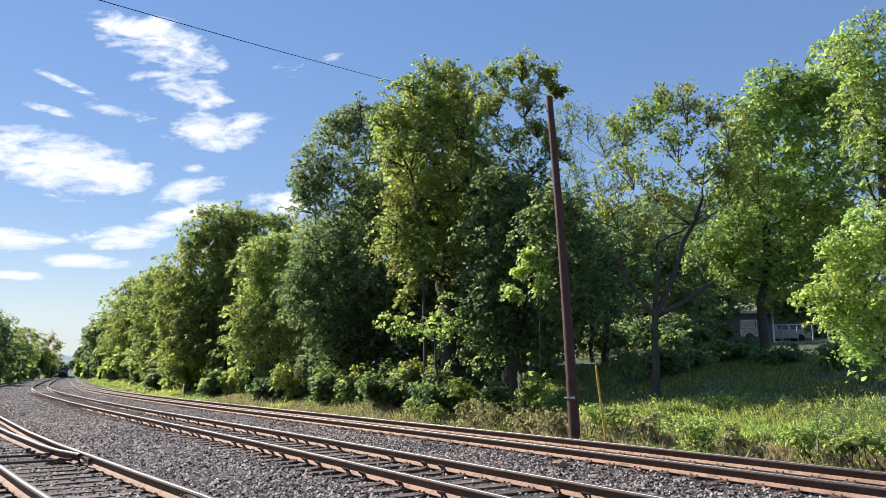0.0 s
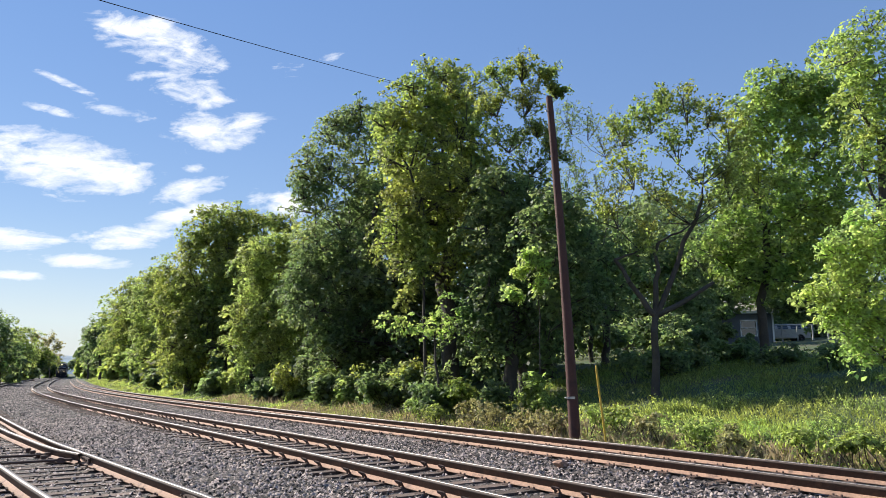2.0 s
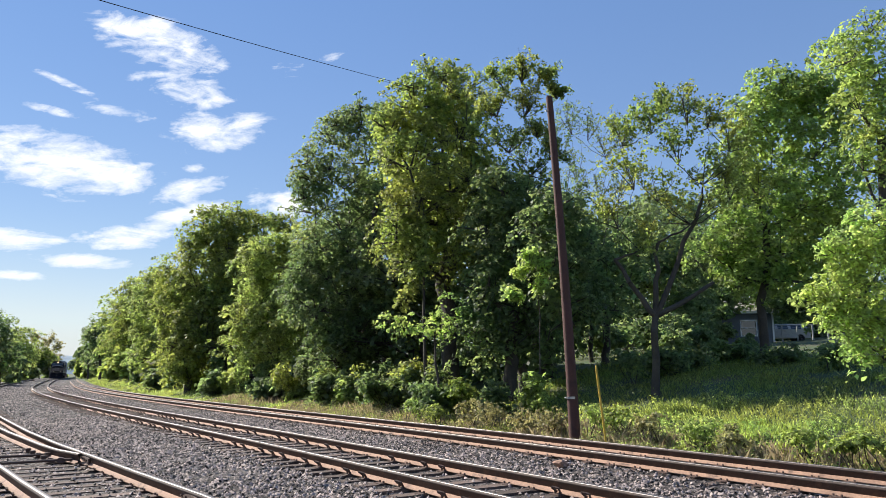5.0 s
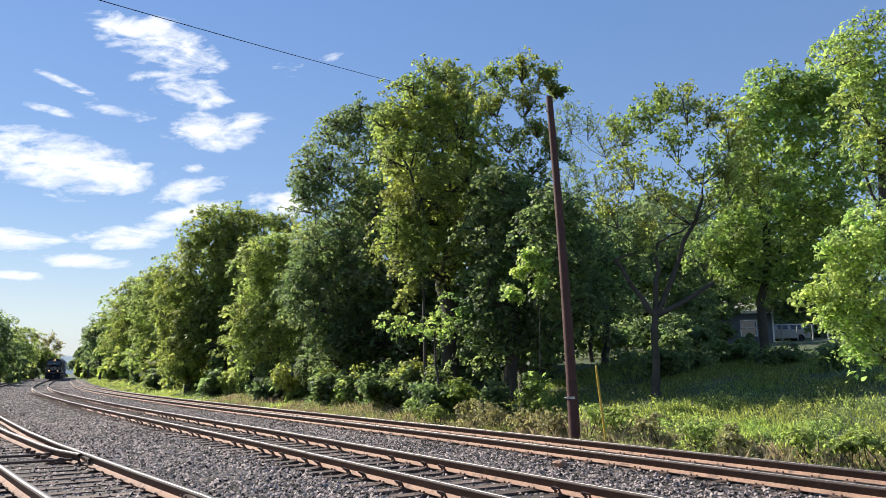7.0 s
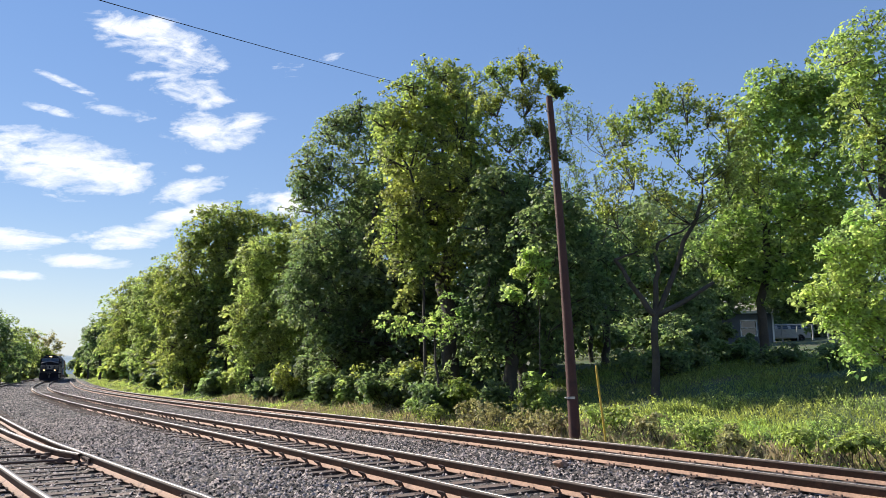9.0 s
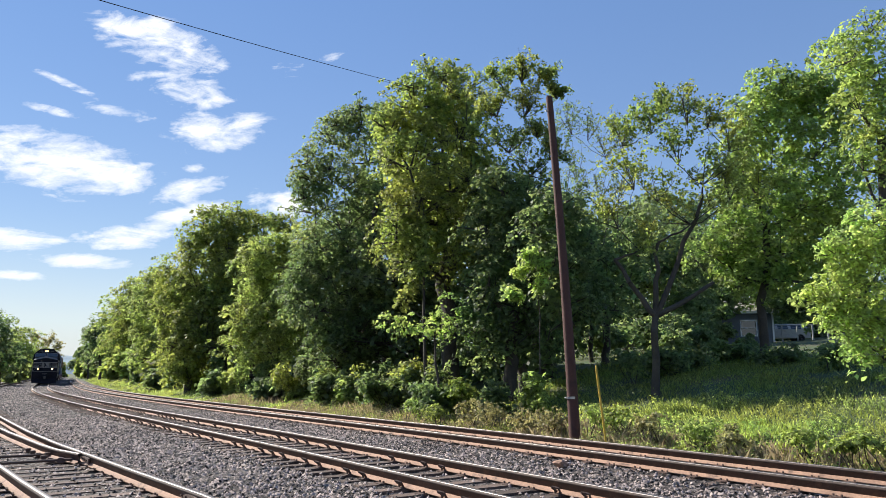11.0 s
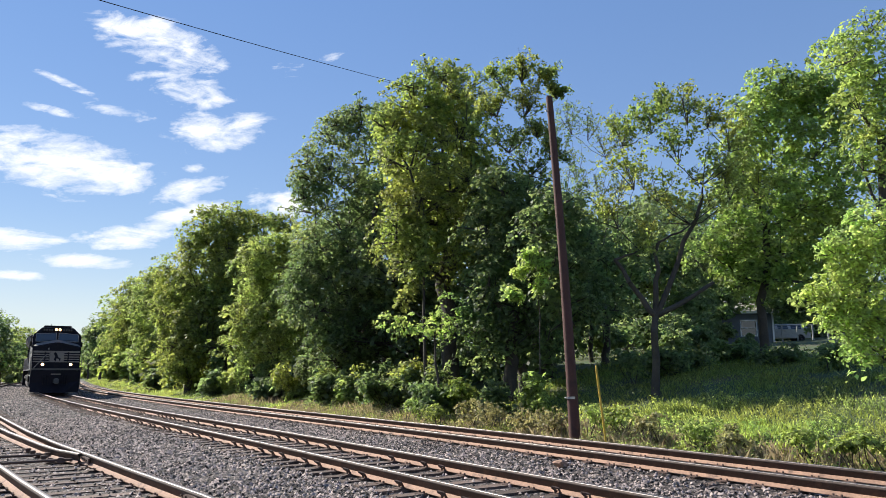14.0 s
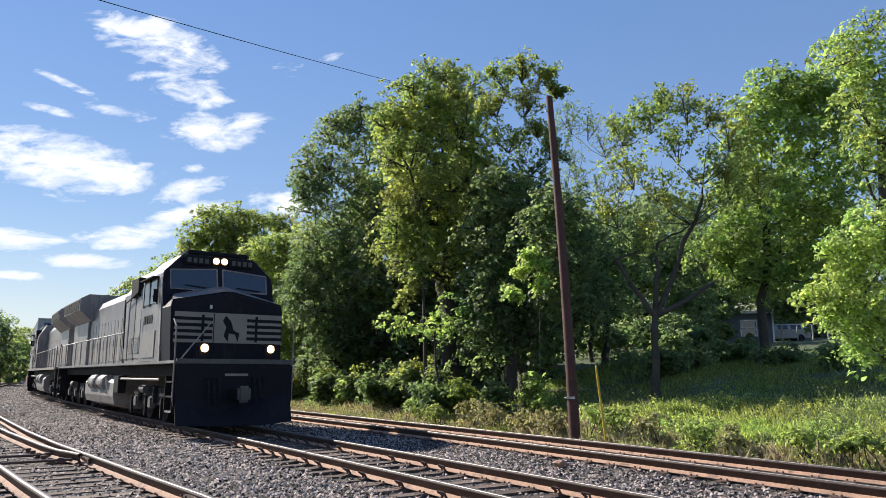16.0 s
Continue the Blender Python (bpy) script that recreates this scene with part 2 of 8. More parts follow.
# ---- mesh helpers ----
def part(name, bm, mat, parent=None, label="", smooth=False):
    me = bpy.data.meshes.new(name)
    if smooth:
        for f in bm.faces:
            f.smooth = True
    bm.normal_update()
    bm.to_mesh(me)
    bm.free()
    me.materials.append(mat)
    ob = new(name, me)
    ob.parent = parent
    if label:
        tagged(ob, label)
    return ob


def quick(name, verts, faces, mat, parent=None, smooth=False):
    """A mesh from arrays: faces all with the same number of corners."""
    verts, faces = np.asarray(verts, np.float32), np.asarray(faces, np.int32)
    me = bpy.data.meshes.new(name)
    k = faces.shape[1]
    me.vertices.add(len(verts))
    me.vertices.foreach_set("co", verts.ravel())
    me.loops.add(faces.size)
    me.loops.foreach_set("vertex_index", faces.ravel())
    me.polygons.add(len(faces))
    me.polygons.foreach_set("loop_start", np.arange(0, faces.size, k, dtype=np.int32))
    me.update(calc_edges=True)
    if smooth:
        me.polygons.foreach_set("use_smooth", np.ones(len(faces), bool))
    me.materials.append(mat)
    ob = new(name, me)
    ob.parent = parent
    return ob


def box(bm, x0, x1, y0, y1, z0, z1, bevel=0.0):
    made = bmesh.ops.create_cube(bm, size=1.0, matrix=Matrix.Translation(((x0 + x1) / 2, (y0 + y1) / 2, (z0 + z1) / 2)) @ Matrix.Diagonal((x1 - x0, y1 - y0, z1 - z0, 1)))
    if bevel:
        edges = list({e for v in made["verts"] for e in v.link_edges})
        bmesh.ops.bevel(bm, geom=edges, offset=bevel, segments=2, affect="EDGES", clamp_overlap=True)
    return bm


def rod(bm, a, b, r, r2=None, seg=10):
    a, b = Vector(a), Vector(b)
    d = b - a
    m = Matrix.Translation((a + b) / 2) @ d.to_track_quat("Z", "Y").to_matrix().to_4x4()
    bmesh.ops.create_cone(bm, cap_ends=True, segments=seg, radius1=r, radius2=r if r2 is None else r2, depth=d.length, matrix=m)
    return bm


def prism(bm, outline, y0, y1):
    """An outline in x, z drawn out from y0 to y1."""
    a = [bm.verts.new((x, y0, z)) for x, z in outline]
    b = [bm.verts.new((x, y1, z)) for x, z in outline]
    bm.faces.new(a)
    bm.faces.new(b[::-1])
    n = len(a)
    for i in range(n):
        bm.faces.new((a[i], b[i], b[(i + 1) % n], a[(i + 1) % n]))
    bmesh.ops.recalc_face_normals(bm, faces=bm.faces[:])
    return bm


def slab(bm, outline, x0, x1):
    """An outline in y, z drawn out from x0 to x1."""
    a = [bm.verts.new((x0, y, z)) for y, z in outline]
    b = [bm.verts.new((x1, y, z)) for y, z in outline]
    bm.faces.new(a)
    bm.faces.new(b[::-1])
    n = len(a)
    for i in range(n):
        bm.faces.new((a[i], b[i], b[(i + 1) % n], a[(i + 1) % n]))
    bmesh.ops.recalc_face_normals(bm, faces=bm.faces[:])
    return bm


def thing(name, label, category, group="", kind="", m=None):
    ob = new(name)
    ob.empty_display_size = 0.3
    if m is not None:
        ob.matrix_basis = m
    return tagged(ob, label, category, group, kind)


# ---- the line of the tracks ----
STEP = 0.5
S = np.arange(-40, 800, STEP)
KNOTS = (-40, 8, 20, 32, 45, 60, 80, 110, 160, 230, 330, 420, 800)
BENDS = (0.0050, 0.0025, -0.0013, -0.0020, -0.0011, -0.0023, -0.0016, -0.0001, -0.0002, -0.0001, 0.0002, 0.0, 0.0)
_k = np.interp(S, KNOTS, BENDS)
_i0 = int(np.searchsorted(S, 0))
_th = np.concatenate([[0], np.cumsum((_k[1:] + _k[:-1]) / 2 * STEP)])
_th += 2.1601 - _th[_i0]
DX, DY = np.cos(_th), np.sin(_th)
LX = np.concatenate([[0], np.cumsum((DX[1:] + DX[:-1]) / 2 * STEP)])
LY = np.concatenate([[0], np.cumsum((DY[1:] + DY[:-1]) / 2 * STEP)])
LX += 0.7525 - LX[_i0]
LY += 10.2066 - LY[_i0]
SPACING, GAUGE, RAIL_TOP = 4.503, 1.505, 0.20


def on_line(s, o=0.0):
    """The point of the main track's line at s metres along it and o metres to its far side; and its bearing."""
    s = np.asarray(s, float)
    x, y, dx, dy = (np.interp(s, S, a) for a in (LX, LY, DX, DY))
    return x + dy * o, y - dx * o, np.arctan2(dy, dx)


def beside(x, y):
    """s and o of points of the ground."""
    x, y = np.ravel(x), np.ravel(y)
    s, o = np.empty(len(x)), np.empty(len(x))
    sub = slice(None, None, 4)
    for i in range(0, len(x), 4000):
        ex = x[i:i + 4000, None] - LX[None, sub]
        ey = y[i:i + 4000, None] - LY[None, sub]
        j = (ex * ex + ey * ey).argmin(1)
        r = np.arange(len(j))
        ox, oy = ex[r, j], ey[r, j]
        dx, dy = DX[sub][j], DY[sub][j]
        s[i:i + 4000] = S[sub][j] + ox * dx + oy * dy
        o[i:i + 4000] = ox * dy - oy * dx
    return s, o


def land(s, o):
    """Height of the natural ground."""
    rise = np.interp(o, (-60, -14, -8.5, -7, 6.6, 7.6, 9.0, 12, 14, 20, 40, 55, 70, 110, 200), (2.0, 0.2, -0.45, -0.35, -0.35, -0.32, -0.05, 0.7, 1.15, 2.05, 3.7, 4.45, 5.2, 10.0, 18.0))
    return rise


def land_at(x, y):
    s, o = beside([x], [y])
    return float(land(s, o)[0])


# ---- ground, ballast, tracks ----
def build_ground():
    u = np.linspace(-1, 1, 181)
    g = np.sinh(u * 5.2) / math.sinh(5.2) * 3000
    x, y = np.meshgrid(g - 5, g + 18, indexing="ij")
    s, o = beside(x, y)
    z = land(s, o)
    d = np.hypot(x.ravel(), y.ravel())
    r = np.array([noise.noise((a * 0.35, b * 0.35, 0)) for a, b in zip(x.ravel(), y.ravel())])
    z = z + np.where((np.abs(o) > 8.5) & (d < 200), 0.12 * r, 0)
    z = np.where((d > 600) & (x.ravel() < 0), np.minimum(z, 1.0), z)
    n = len(g)
    i, j = np.meshgrid(np.arange(n - 1), np.arange(n - 1), indexing="ij")
    a = (i * n + j).ravel()
    ob = quick("ground", np.c_[x.ravel(), y.ravel(), z], np.c_[a, a + n, a + n + 1, a + 1], M_SOIL, smooth=True)
    tagged(ob, "dark soil with leaf litter and patchy green growth", "ground", kind="structure")


def build_bed():
    """The ballast bed under the three tracks: one uneven sheet with sloping shoulders."""
    s = np.concatenate([np.arange(-30, 40, 0.2), np.arange(40, 110, 0.6), np.arange(110, 500, 4)])
    o = np.arange(-11.0, 7.9, 0.2)
    ss, oo = np.meshgrid(s, o, indexing="ij")
    x, y, _ = on_line(ss.ravel(), oo.ravel())
    ov = oo.ravel()
    base = np.interp(ov, (-11, -9.0, -7.6, -3.6, -2.9, -1.5, 1.5, 2.2, 2.7, 3.2, 6.2, 6.9, 7.9), (-0.5, -0.12, -0.022, -0.022, -0.09, -0.022, -0.022, -0.08, -0.08, -0.02, -0.02, -0.08, -0.6))
    r = np.array([noise.noise((a * 3.5, b * 3.5, 1.0)) * 0.5 + noise.noise((a * 0.6, b * 0.6, 7.0)) for a, b in zip(x, y)])
    z = base + 0.028 * r
    n = len(o)
    i, j = np.meshgrid(np.arange(len(s) - 1), np.arange(n - 1), indexing="ij")
    a = (i * n + j).ravel()
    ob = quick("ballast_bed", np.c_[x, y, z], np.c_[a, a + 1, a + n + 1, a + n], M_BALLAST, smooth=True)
    tagged(ob, "grey crushed-stone railway ballast bed", "ballast", kind="structure")
    # loose stones on it
    rng = np.random.default_rng(5)
    near, far, behind = 88000, 30000, 20000
    n = near + far + behind
    sv = np.concatenate([rng.uniform(-5, 23, near), 20 + 90 * rng.random(far) ** 1.5, -4.5 - 14 * rng.random(behind) ** 1.6])
    ov = rng.uniform(-9.2, 7.0, n)
    keep = np.ones(n, bool)
    for c in (0.0, SPACING):
        keep &= ~((np.abs(ov - c) < 0.95) & (rng.random(n) < (0.5 if c == 0.0 else 0.4)))
        keep &= np.abs(np.abs(ov - c) - GAUGE / 2) > 0.10
    for c, share in ((0.0, 0.62), (SPACING, 0.5), (siding_offset(sv), 0.72)):
        keep &= ~((np.abs(ov - c) < 1.28) & (rng.random(n) < share))
    sv, ov = sv[keep], ov[keep]
    x, y, _ = on_line(sv, ov)
    n = len(sv)
    zb = np.interp(ov, (-11, -9.0, -7.6, -3.6, -2.9, -1.5, 1.5, 2.2, 2.7, 3.2, 6.2, 6.9, 7.9), (-0.5, -0.12, -0.022, -0.022, -0.09, -0.022, -0.022, -0.08, -0.08, -0.02, -0.02, -0.08, -0.6))
    unit = np.array([(1, 0, -0.3), (0, 1, -0.3), (-1, 0, -0.3), (0, -1, -0.3), (0.15, 0.1, 0.75)], float)
    size = rng.uniform(0.017, 0.040, n) * np.interp(sv, (20, 100), (1.0, 2.2))
    v = unit[None] * (1 + rng.uniform(-0.4, 0.4, (n, 5, 3))) * size[:, None, None]
    ang = rng.uniform(0, 6.28, n)
    tilt = rng.uniform(-0.8, 0.8, n)
    c, sn = np.cos(tilt)[:, None], np.sin(tilt)[:, None]
    v = np.stack([v[..., 0], c * v[..., 1] - sn * v[..., 2], sn * v[..., 1] + c * v[..., 2]], -1)
    c, sn = np.cos(ang)[:, None], np.sin(ang)[:, None]
    v = np.stack([c * v[..., 0] - sn * v[..., 1], sn * v[..., 0] + c * v[..., 1], v[..., 2]], -1)
    v += np.stack([x, y, zb + 0.012 + rng.uniform(-0.01, 0.015, n)], -1)[:, None]
    f = np.array([(0, 1, 4), (1, 2, 4), (2, 3, 4), (3, 0, 4)])
    faces = (f[None] + 5 * np.arange(n)[:, None, None]).reshape(-1, 3)
    st = quick("loose_stones", v.reshape(-1, 3), faces, M_STONE)
    tagged(st, "loose angular grey ballast stones", "stones", kind="stuff")


# Foot profile climbs the web to where the painted head shade begins.
WEB = [(-0.010, 0.064), (-0.010, 0.142), (-0.036, 0.152), (-0.036, 0.186), (0.036, 0.186), (0.036, 0.152), (0.010, 0.142), (0.010, 0.064)]
FOOT = [(-0.076, 0.010), (-0.076, 0.024), (-0.032, 0.042), (-0.017, 0.066), (0.017, 0.066), (0.032, 0.042), (0.076, 0.024), (0.076, 0.010)]
HEAD = [(-0.034, 0.1865), (-0.032, 0.195), (-0.022, 0.200), (0.022, 0.200), (0.032, 0.195), (0.034, 0.1865)]


def sweep(name, profile, s, o, mat, parent, closed=True):
    x, y, th = on_line(s, o)
    k, n = len(profile), len(x)
    pts = np.empty((n, k, 3))
    for i, (a, h) in enumerate(profile):
        pts[:, i, 0], pts[:, i, 1], pts[:, i, 2] = x + np.sin(th) * a, y - np.cos(th) * a, h
    i, j = np.meshgrid(np.arange(n - 1), np.arange(k), indexing="ij")
    a, b = (i * k + j).ravel(), (i * k + (j + 1) % k).ravel()
    return quick(name, pts.reshape(-1, 3), np.c_[a, b, b + k, a + k], mat, parent)


def rail(track, s, o):
    """One rail: the rusty web, its foot and the polished running face."""
    web = sweep("rail", WEB, s, o, M_RAIL, track)
    sweep("rail_foot", FOOT, s, o, M_FLANGE, web)
    sweep("rail_head", HEAD, s, o, M_SHINE, web)
    return web


def siding_offset(s):
    return np.interp(s, (-40, 0.7, 3.5, 6.9, 9.3, 13.4, 21, 40, 92, 800), (-4.1, -4.44, -4.69, -4.94, -5.11, -5.26, -5.34, -5.2, -5.0, -5.0))


def build_tracks():
    s = np.concatenate([np.arange(-30, 130, 0.5), np.arange(130, 600, 4.0)])
    main = thing("main_track", "railway track with rusty rails on timber ties", "railway track", kind="structure")
    far = thing("second_track", "rusty railway track beside the grassy verge", "railway track", kind="structure")
    side = thing("siding_track", "siding track with worn rails and a switch", "railway track", kind="structure")
    for o in (-GAUGE / 2, GAUGE / 2):
        rail(main, s, np.full(len(s), o))
        rail(far, s, np.full(len(s), SPACING + o))
    s1 = np.concatenate([np.arange(-30, 130, 0.5), np.arange(130, 200, 4.0)])
    c = siding_offset(s1)
    for o in (-GAUGE / 2, GAUGE / 2):
        rail(side, s1, c + o)
    # the switch: a blade that runs along the rail, then leaves it
    sb = np.arange(SWITCH, 34, 0.5)
    gap = np.interp(sb, (SWITCH, 8, 15, 34), (-0.10, -0.27, -0.47, -2.0))
    blade = rail(side, sb, siding_offset(sb) + GAUGE / 2 + gap)
    blade.name = "switch_blade"
    sl = np.arange(SWITCH + 3, 34, 0.5)
    other = rail(side, sl, siding_offset(sl) - GAUGE / 2 + np.interp(sl, (SWITCH + 3, 34), (-0.3, -2.4)))
    other.name = "diverging_rail"
    return main, far, side


SWITCH = 6.9


def tie_mesh(length):
    bm = box(bmesh.new(), -length / 2, length / 2, -0.115, 0.115, -0.17, 0.006, 0.008)
    me = bpy.data.meshes.new("tie")
    bm.to_mesh(me)
    bm.free()
    me.materials.append(M_TIE)
    return me


def plate_mesh(clips):
    bm = box(bmesh.new(), -0.19, 0.19, -0.09, 0.09, 0.004, 0.016)
    for sx in (-1, 1):
        for sy in (-0.055, 0.055):
            rod(bm, (sx * 0.10, sy, 0.012), (sx * 0.10, sy, 0.045), 0.016, seg=6)
        if clips:
            # a sprung clip: three sides of a ring that stands on the plate
            pts = [(sx * 0.09, -0.03, 0.03), (sx * 0.15, -0.075, 0.10), (sx * 0.20, 0.0, 0.115), (sx * 0.15, 0.07, 0.095), (sx * 0.085, 0.03, 0.04)]
            for a, b in zip(pts[:-1], pts[1:]):
                rod(bm, a, b, 0.017, seg=5)
    me = bpy.data.meshes.new("tie_plate")
    bm.to_mesh(me)
    bm.free()
    me.materials.append(M_PLATE)
    return me


def build_ties(main, far, side):
    rng = random.Random(3)
    short, long = tie_mesh(2.6), tie_mesh(3.4)
    plain, clipped = plate_mesh(False), plate_mesh(True)
    for track, centre, s0, s1, gap, clips in ((main, lambda s: 0.0, -14, 62, 0.56, True), (far, lambda s: SPACING, -20, 55, 0.56, False), (side, siding_offset, -2, 42, 0.56, False)):
        s = s0
        while s < s1:
            o = float(centre(s))
            x, y, th = (float(v) for v in on_line(s, o))
            wide = track is side and s > 5
            tie = new("tie", long if wide else short)
            tie.parent = track
            tie.matrix_basis = pose(x, y, -0.02 if track is far else -0.014 if track is side else rng.uniform(-0.006, 0.004), 0, 0, math.degrees(th) - 90 + rng.uniform(-1.3, 1.3)) @ pose(-0.35 if wide else rng.uniform(-0.04, 0.04), 0, 0)
            for d in (-GAUGE / 2, GAUGE / 2):
                px, py, _ = (float(v) for v in on_line(s, o + d))
                p = new("tie_plate", clipped if clips and rng.random() < 0.6 else plain)
                p.parent = track
                p.matrix_basis = pose(px, py, 0, 0, 0, math.degrees(th) - 90)
            s += gap + rng.uniform(-0.03, 0.03)


def build_switch_gear(side):
    """Slide plates, stretcher bar and heel blocks of the switch."""
    for i in range(5):
        s = SWITCH + 0.5 + i * 0.56
        x, y, th = (float(v) for v in on_line(s, siding_offset(s) + GAUGE / 2 - 0.14))
        bm = box(bmesh.new(), -0.42, 0.12, -0.10, 0.10, 0.004, 0.03, 0.004)
        box(bm, -0.40, -0.30, -0.05, 0.05, 0.03, 0.10, 0.01)
        p = part("slide_plate", bm, M_PLATE, side)
        p.matrix_basis = pose(x, y, 0, 0, 0, math.degrees(th) - 90)
    for s in (SWITCH - 0.1, 1.4):
        x, y, th = (float(v) for v in on_line(s, siding_offset(s) + GAUGE / 2))
        bm = bmesh.new()
        for sx in (-1, 1):
            box(bm, sx * 0.030 - 0.014, sx * 0.030 + 0.014, -0.42, 0.42, 0.060, 0.150, 0.006)
            for k in range(4):
                rod(bm, (sx * 0.03, -0.3 + k * 0.2, 0.105), (sx * 0.068, -0.3 + k * 0.2, 0.105), 0.018, seg=6)
        p = part("joint_bar", bm, M_PLATE, side, "bolted rusty joint bar")
        p.matrix_basis = pose(x, y, 0, 0, 0, math.degrees(th) - 90)
    for ds in (0.3, 1.5):
        s = SWITCH + ds
        x, y, th = (float(v) for v in on_line(s, siding_offset(s)))
        bm = rod(bmesh.new(), (-0.7, 0, 0.06), (0.7, 0, 0.06), 0.025, seg=8)
        box(bm, 0.34, 0.46, -0.05, 0.05, 0.0, 0.10, 0.015)
        box(bm, -0.62, -0.52, -0.05, 0.05, 0.0, 0.09, 0.015)
        p = part("stretcher_bar", bm, M_PLATE, side)
        p.matrix_basis = pose(x, y, 0.01, 0, 0, math.degrees(th) - 90)


# ---- trees and growth ----
def tube(verts, faces, a, b, ra, rb, seg):
    """Adds a tapered limb between two points to lists of arrays."""
    a, b = np.asarray(a, float), np.asarray(b, float)
    d = b - a
    d /= np.linalg.norm(d) + 1e-9
    u = np.cross(d, (0.3, 0.1, 1.0) if abs(d[2]) < 0.9 else (1.0, 0, 0))
    u /= np.linalg.norm(u)
    w = np.cross(d, u)
    t = np.arange(seg) * 2 * np.pi / seg
    ring = np.cos(t)[:, None] * u + np.sin(t)[:, None] * w
    n = sum(len(v) for v in verts)
    verts.append(np.concatenate([a + ring * ra, b + ring * rb]))
    i = np.arange(seg)
    faces.append(np.c_[n + i, n + (i + 1) % seg, n + seg + (i + 1) % seg, n + seg + i])


def limb(verts, faces, rng, a, b, ra, rb, seg, sag=0.12, steps=5):
    """A crooked, tapering limb from a to b."""
    a, b = np.asarray(a, float), np.asarray(b, float)
    length = np.linalg.norm(b - a)
    last = a_fork = a
    for i in range(1, steps + 1):
        t = i / steps
        p = a + (b - a) * t
        if i < steps:
            p = p + rng.normal(0, sag * length / steps, 3) + np.array([0, 0, sag * length * 0.9 * math.sin(t * math.pi) * (-0.4)])
        thick = ra + (rb - ra) * (i - 1) / steps
        back = (p - last) / (np.linalg.norm(p - last) + 1e-9) * thick * (0.35 if i > 1 else 0.0)
        tube(verts, faces, last - back, p, thick, ra + (rb - ra) * t, seg)
        last = p
        if i == steps - 2:
            a_fork = p
    return a_fork


def leaves(rng, centres, radii, per, size, flat=0.75, tops=None):
    """Folded leaves in flat, tilted sprays: vertices and four-cornered faces."""
    n = int(len(centres) * per)
    which = np.repeat(np.arange(len(centres)), per)
    if tops is None:
        tops = rng.normal(size=(len(centres), 3)) * 0.45 + np.array([0, 0, 1.0])
    tops = tops / np.linalg.norm(tops, axis=1)[:, None]
    up = tops[which]
    d = rng.normal(size=(n, 3))
    d /= np.linalg.norm(d, axis=1)[:, None]
    d *= (rng.random(n) ** 0.42)[:, None]
    d -= up * ((d * up).sum(1) * (1 - 0.62 * flat))[:, None]
    drop = (d * d).sum(1)[:, None] * np.array([0, 0, -0.22])
    pos = centres[which] + (d + drop) * radii[which][:, None]
    nrm = up * 0.85 + rng.normal(size=(n, 3)) * 0.42 + d * 0.35
    nrm /= np.linalg.norm(nrm, axis=1)[:, None]
    a = np.cross(nrm, rng.normal(size=(n, 3)))
    a /= np.linalg.norm(a, axis=1)[:, None] + 1e-9
    b = np.cross(nrm, a)
    ln = size * rng.uniform(0.6, 1.4, n)[:, None]
    wd = ln * 0.36
    v = np.stack([pos - a * ln * 0.5, pos + b * wd - a * ln * 0.08 + nrm * ln * 0.10, pos + a * ln * 0.55 - nrm * ln * 0.08, pos - b * wd - a * ln * 0.08 + nrm * ln * 0.10], 1)
    f = np.arange(4 * n).reshape(n, 4)
    return v.reshape(-1, 3), f


def filled(lob):
    """The crown's masses with smaller ones between neighbours, so that they grow into one crown."""
    out, seen = [tuple(q) for q in lob], set()
    for i in range(len(lob)):
        gap = np.linalg.norm(lob[:, :3] - lob[i, :3], axis=1)
        for j in np.argsort(gap)[1:4]:
            pair = (min(i, int(j)), max(i, int(j)))
            if pair in seen or gap[j] > 1.45 * (lob[i, 3] + lob[j, 3]):
                continue
            seen.add(pair)
            out.append((*((lob[i, :3] + lob[j, :3]) / 2), 0.38 * (lob[i, 3] + lob[j, 3])))
    return np.array(out)


def shoots(rng, verts, faces, c, r, away, leaf, trunk, count, amount):
    """Boughs out of one mass, upright twigs on them, and small tufts of leaves along the twigs' outer halves."""
    centres, radii = [], []
    root = c - np.array([0, 0, 0.5 * r])
    for _ in range(4):
        d = rng.normal(size=3) * 0.6 + np.array([0, 0, 1.0]) + away * 0.35
        bough = root + d / np.linalg.norm(d) * r * rng.uniform(0.8, 1.25)
        limb(verts, faces, rng, root, bough, max(0.016, trunk * 0.16), 0.008, 4, sag=0.0, steps=3)
        for _ in range(max(2, count // 4)):
            start = root + (bough - root) * rng.uniform(0.25, 1.0)
            d = rng.normal(size=3) * 0.6 + np.array([0, 0, 0.7]) + away * 0.3
            end = start + d / np.linalg.norm(d) * r * rng.uniform(0.5, 1.1)
            limb(verts, faces, rng, start, end, max(0.009, trunk * 0.06), 0.004, 3, sag=0.10, steps=3)
            for _ in range(7):
                if rng.random() < amount:
                    centres.append(start + (end - start) * rng.uniform(0.25, 1.05) + rng.normal(size=3) * 0.10 * r)
                    radii.append(leaf * rng.uniform(1.0, 2.2))
    return centres, radii


def boughs(verts, faces, rng, c, ends, thick):
    """A few boughs out of a mass's middle, and twigs from them to the sprays."""
    lead = ends[:5]
    for q in lead:
        limb(verts, faces, rng, c, q, thick, thick * 0.35, 4, sag=0.0, steps=2)
    for q in ends[5:]:
        near = lead[((lead - q) ** 2).sum(1).argmin()]
        limb(verts, faces, rng, c + (near - c) * rng.uniform(0.45, 0.8), q, thick * 0.45, thick * 0.15, 3, sag=0.12, steps=2)


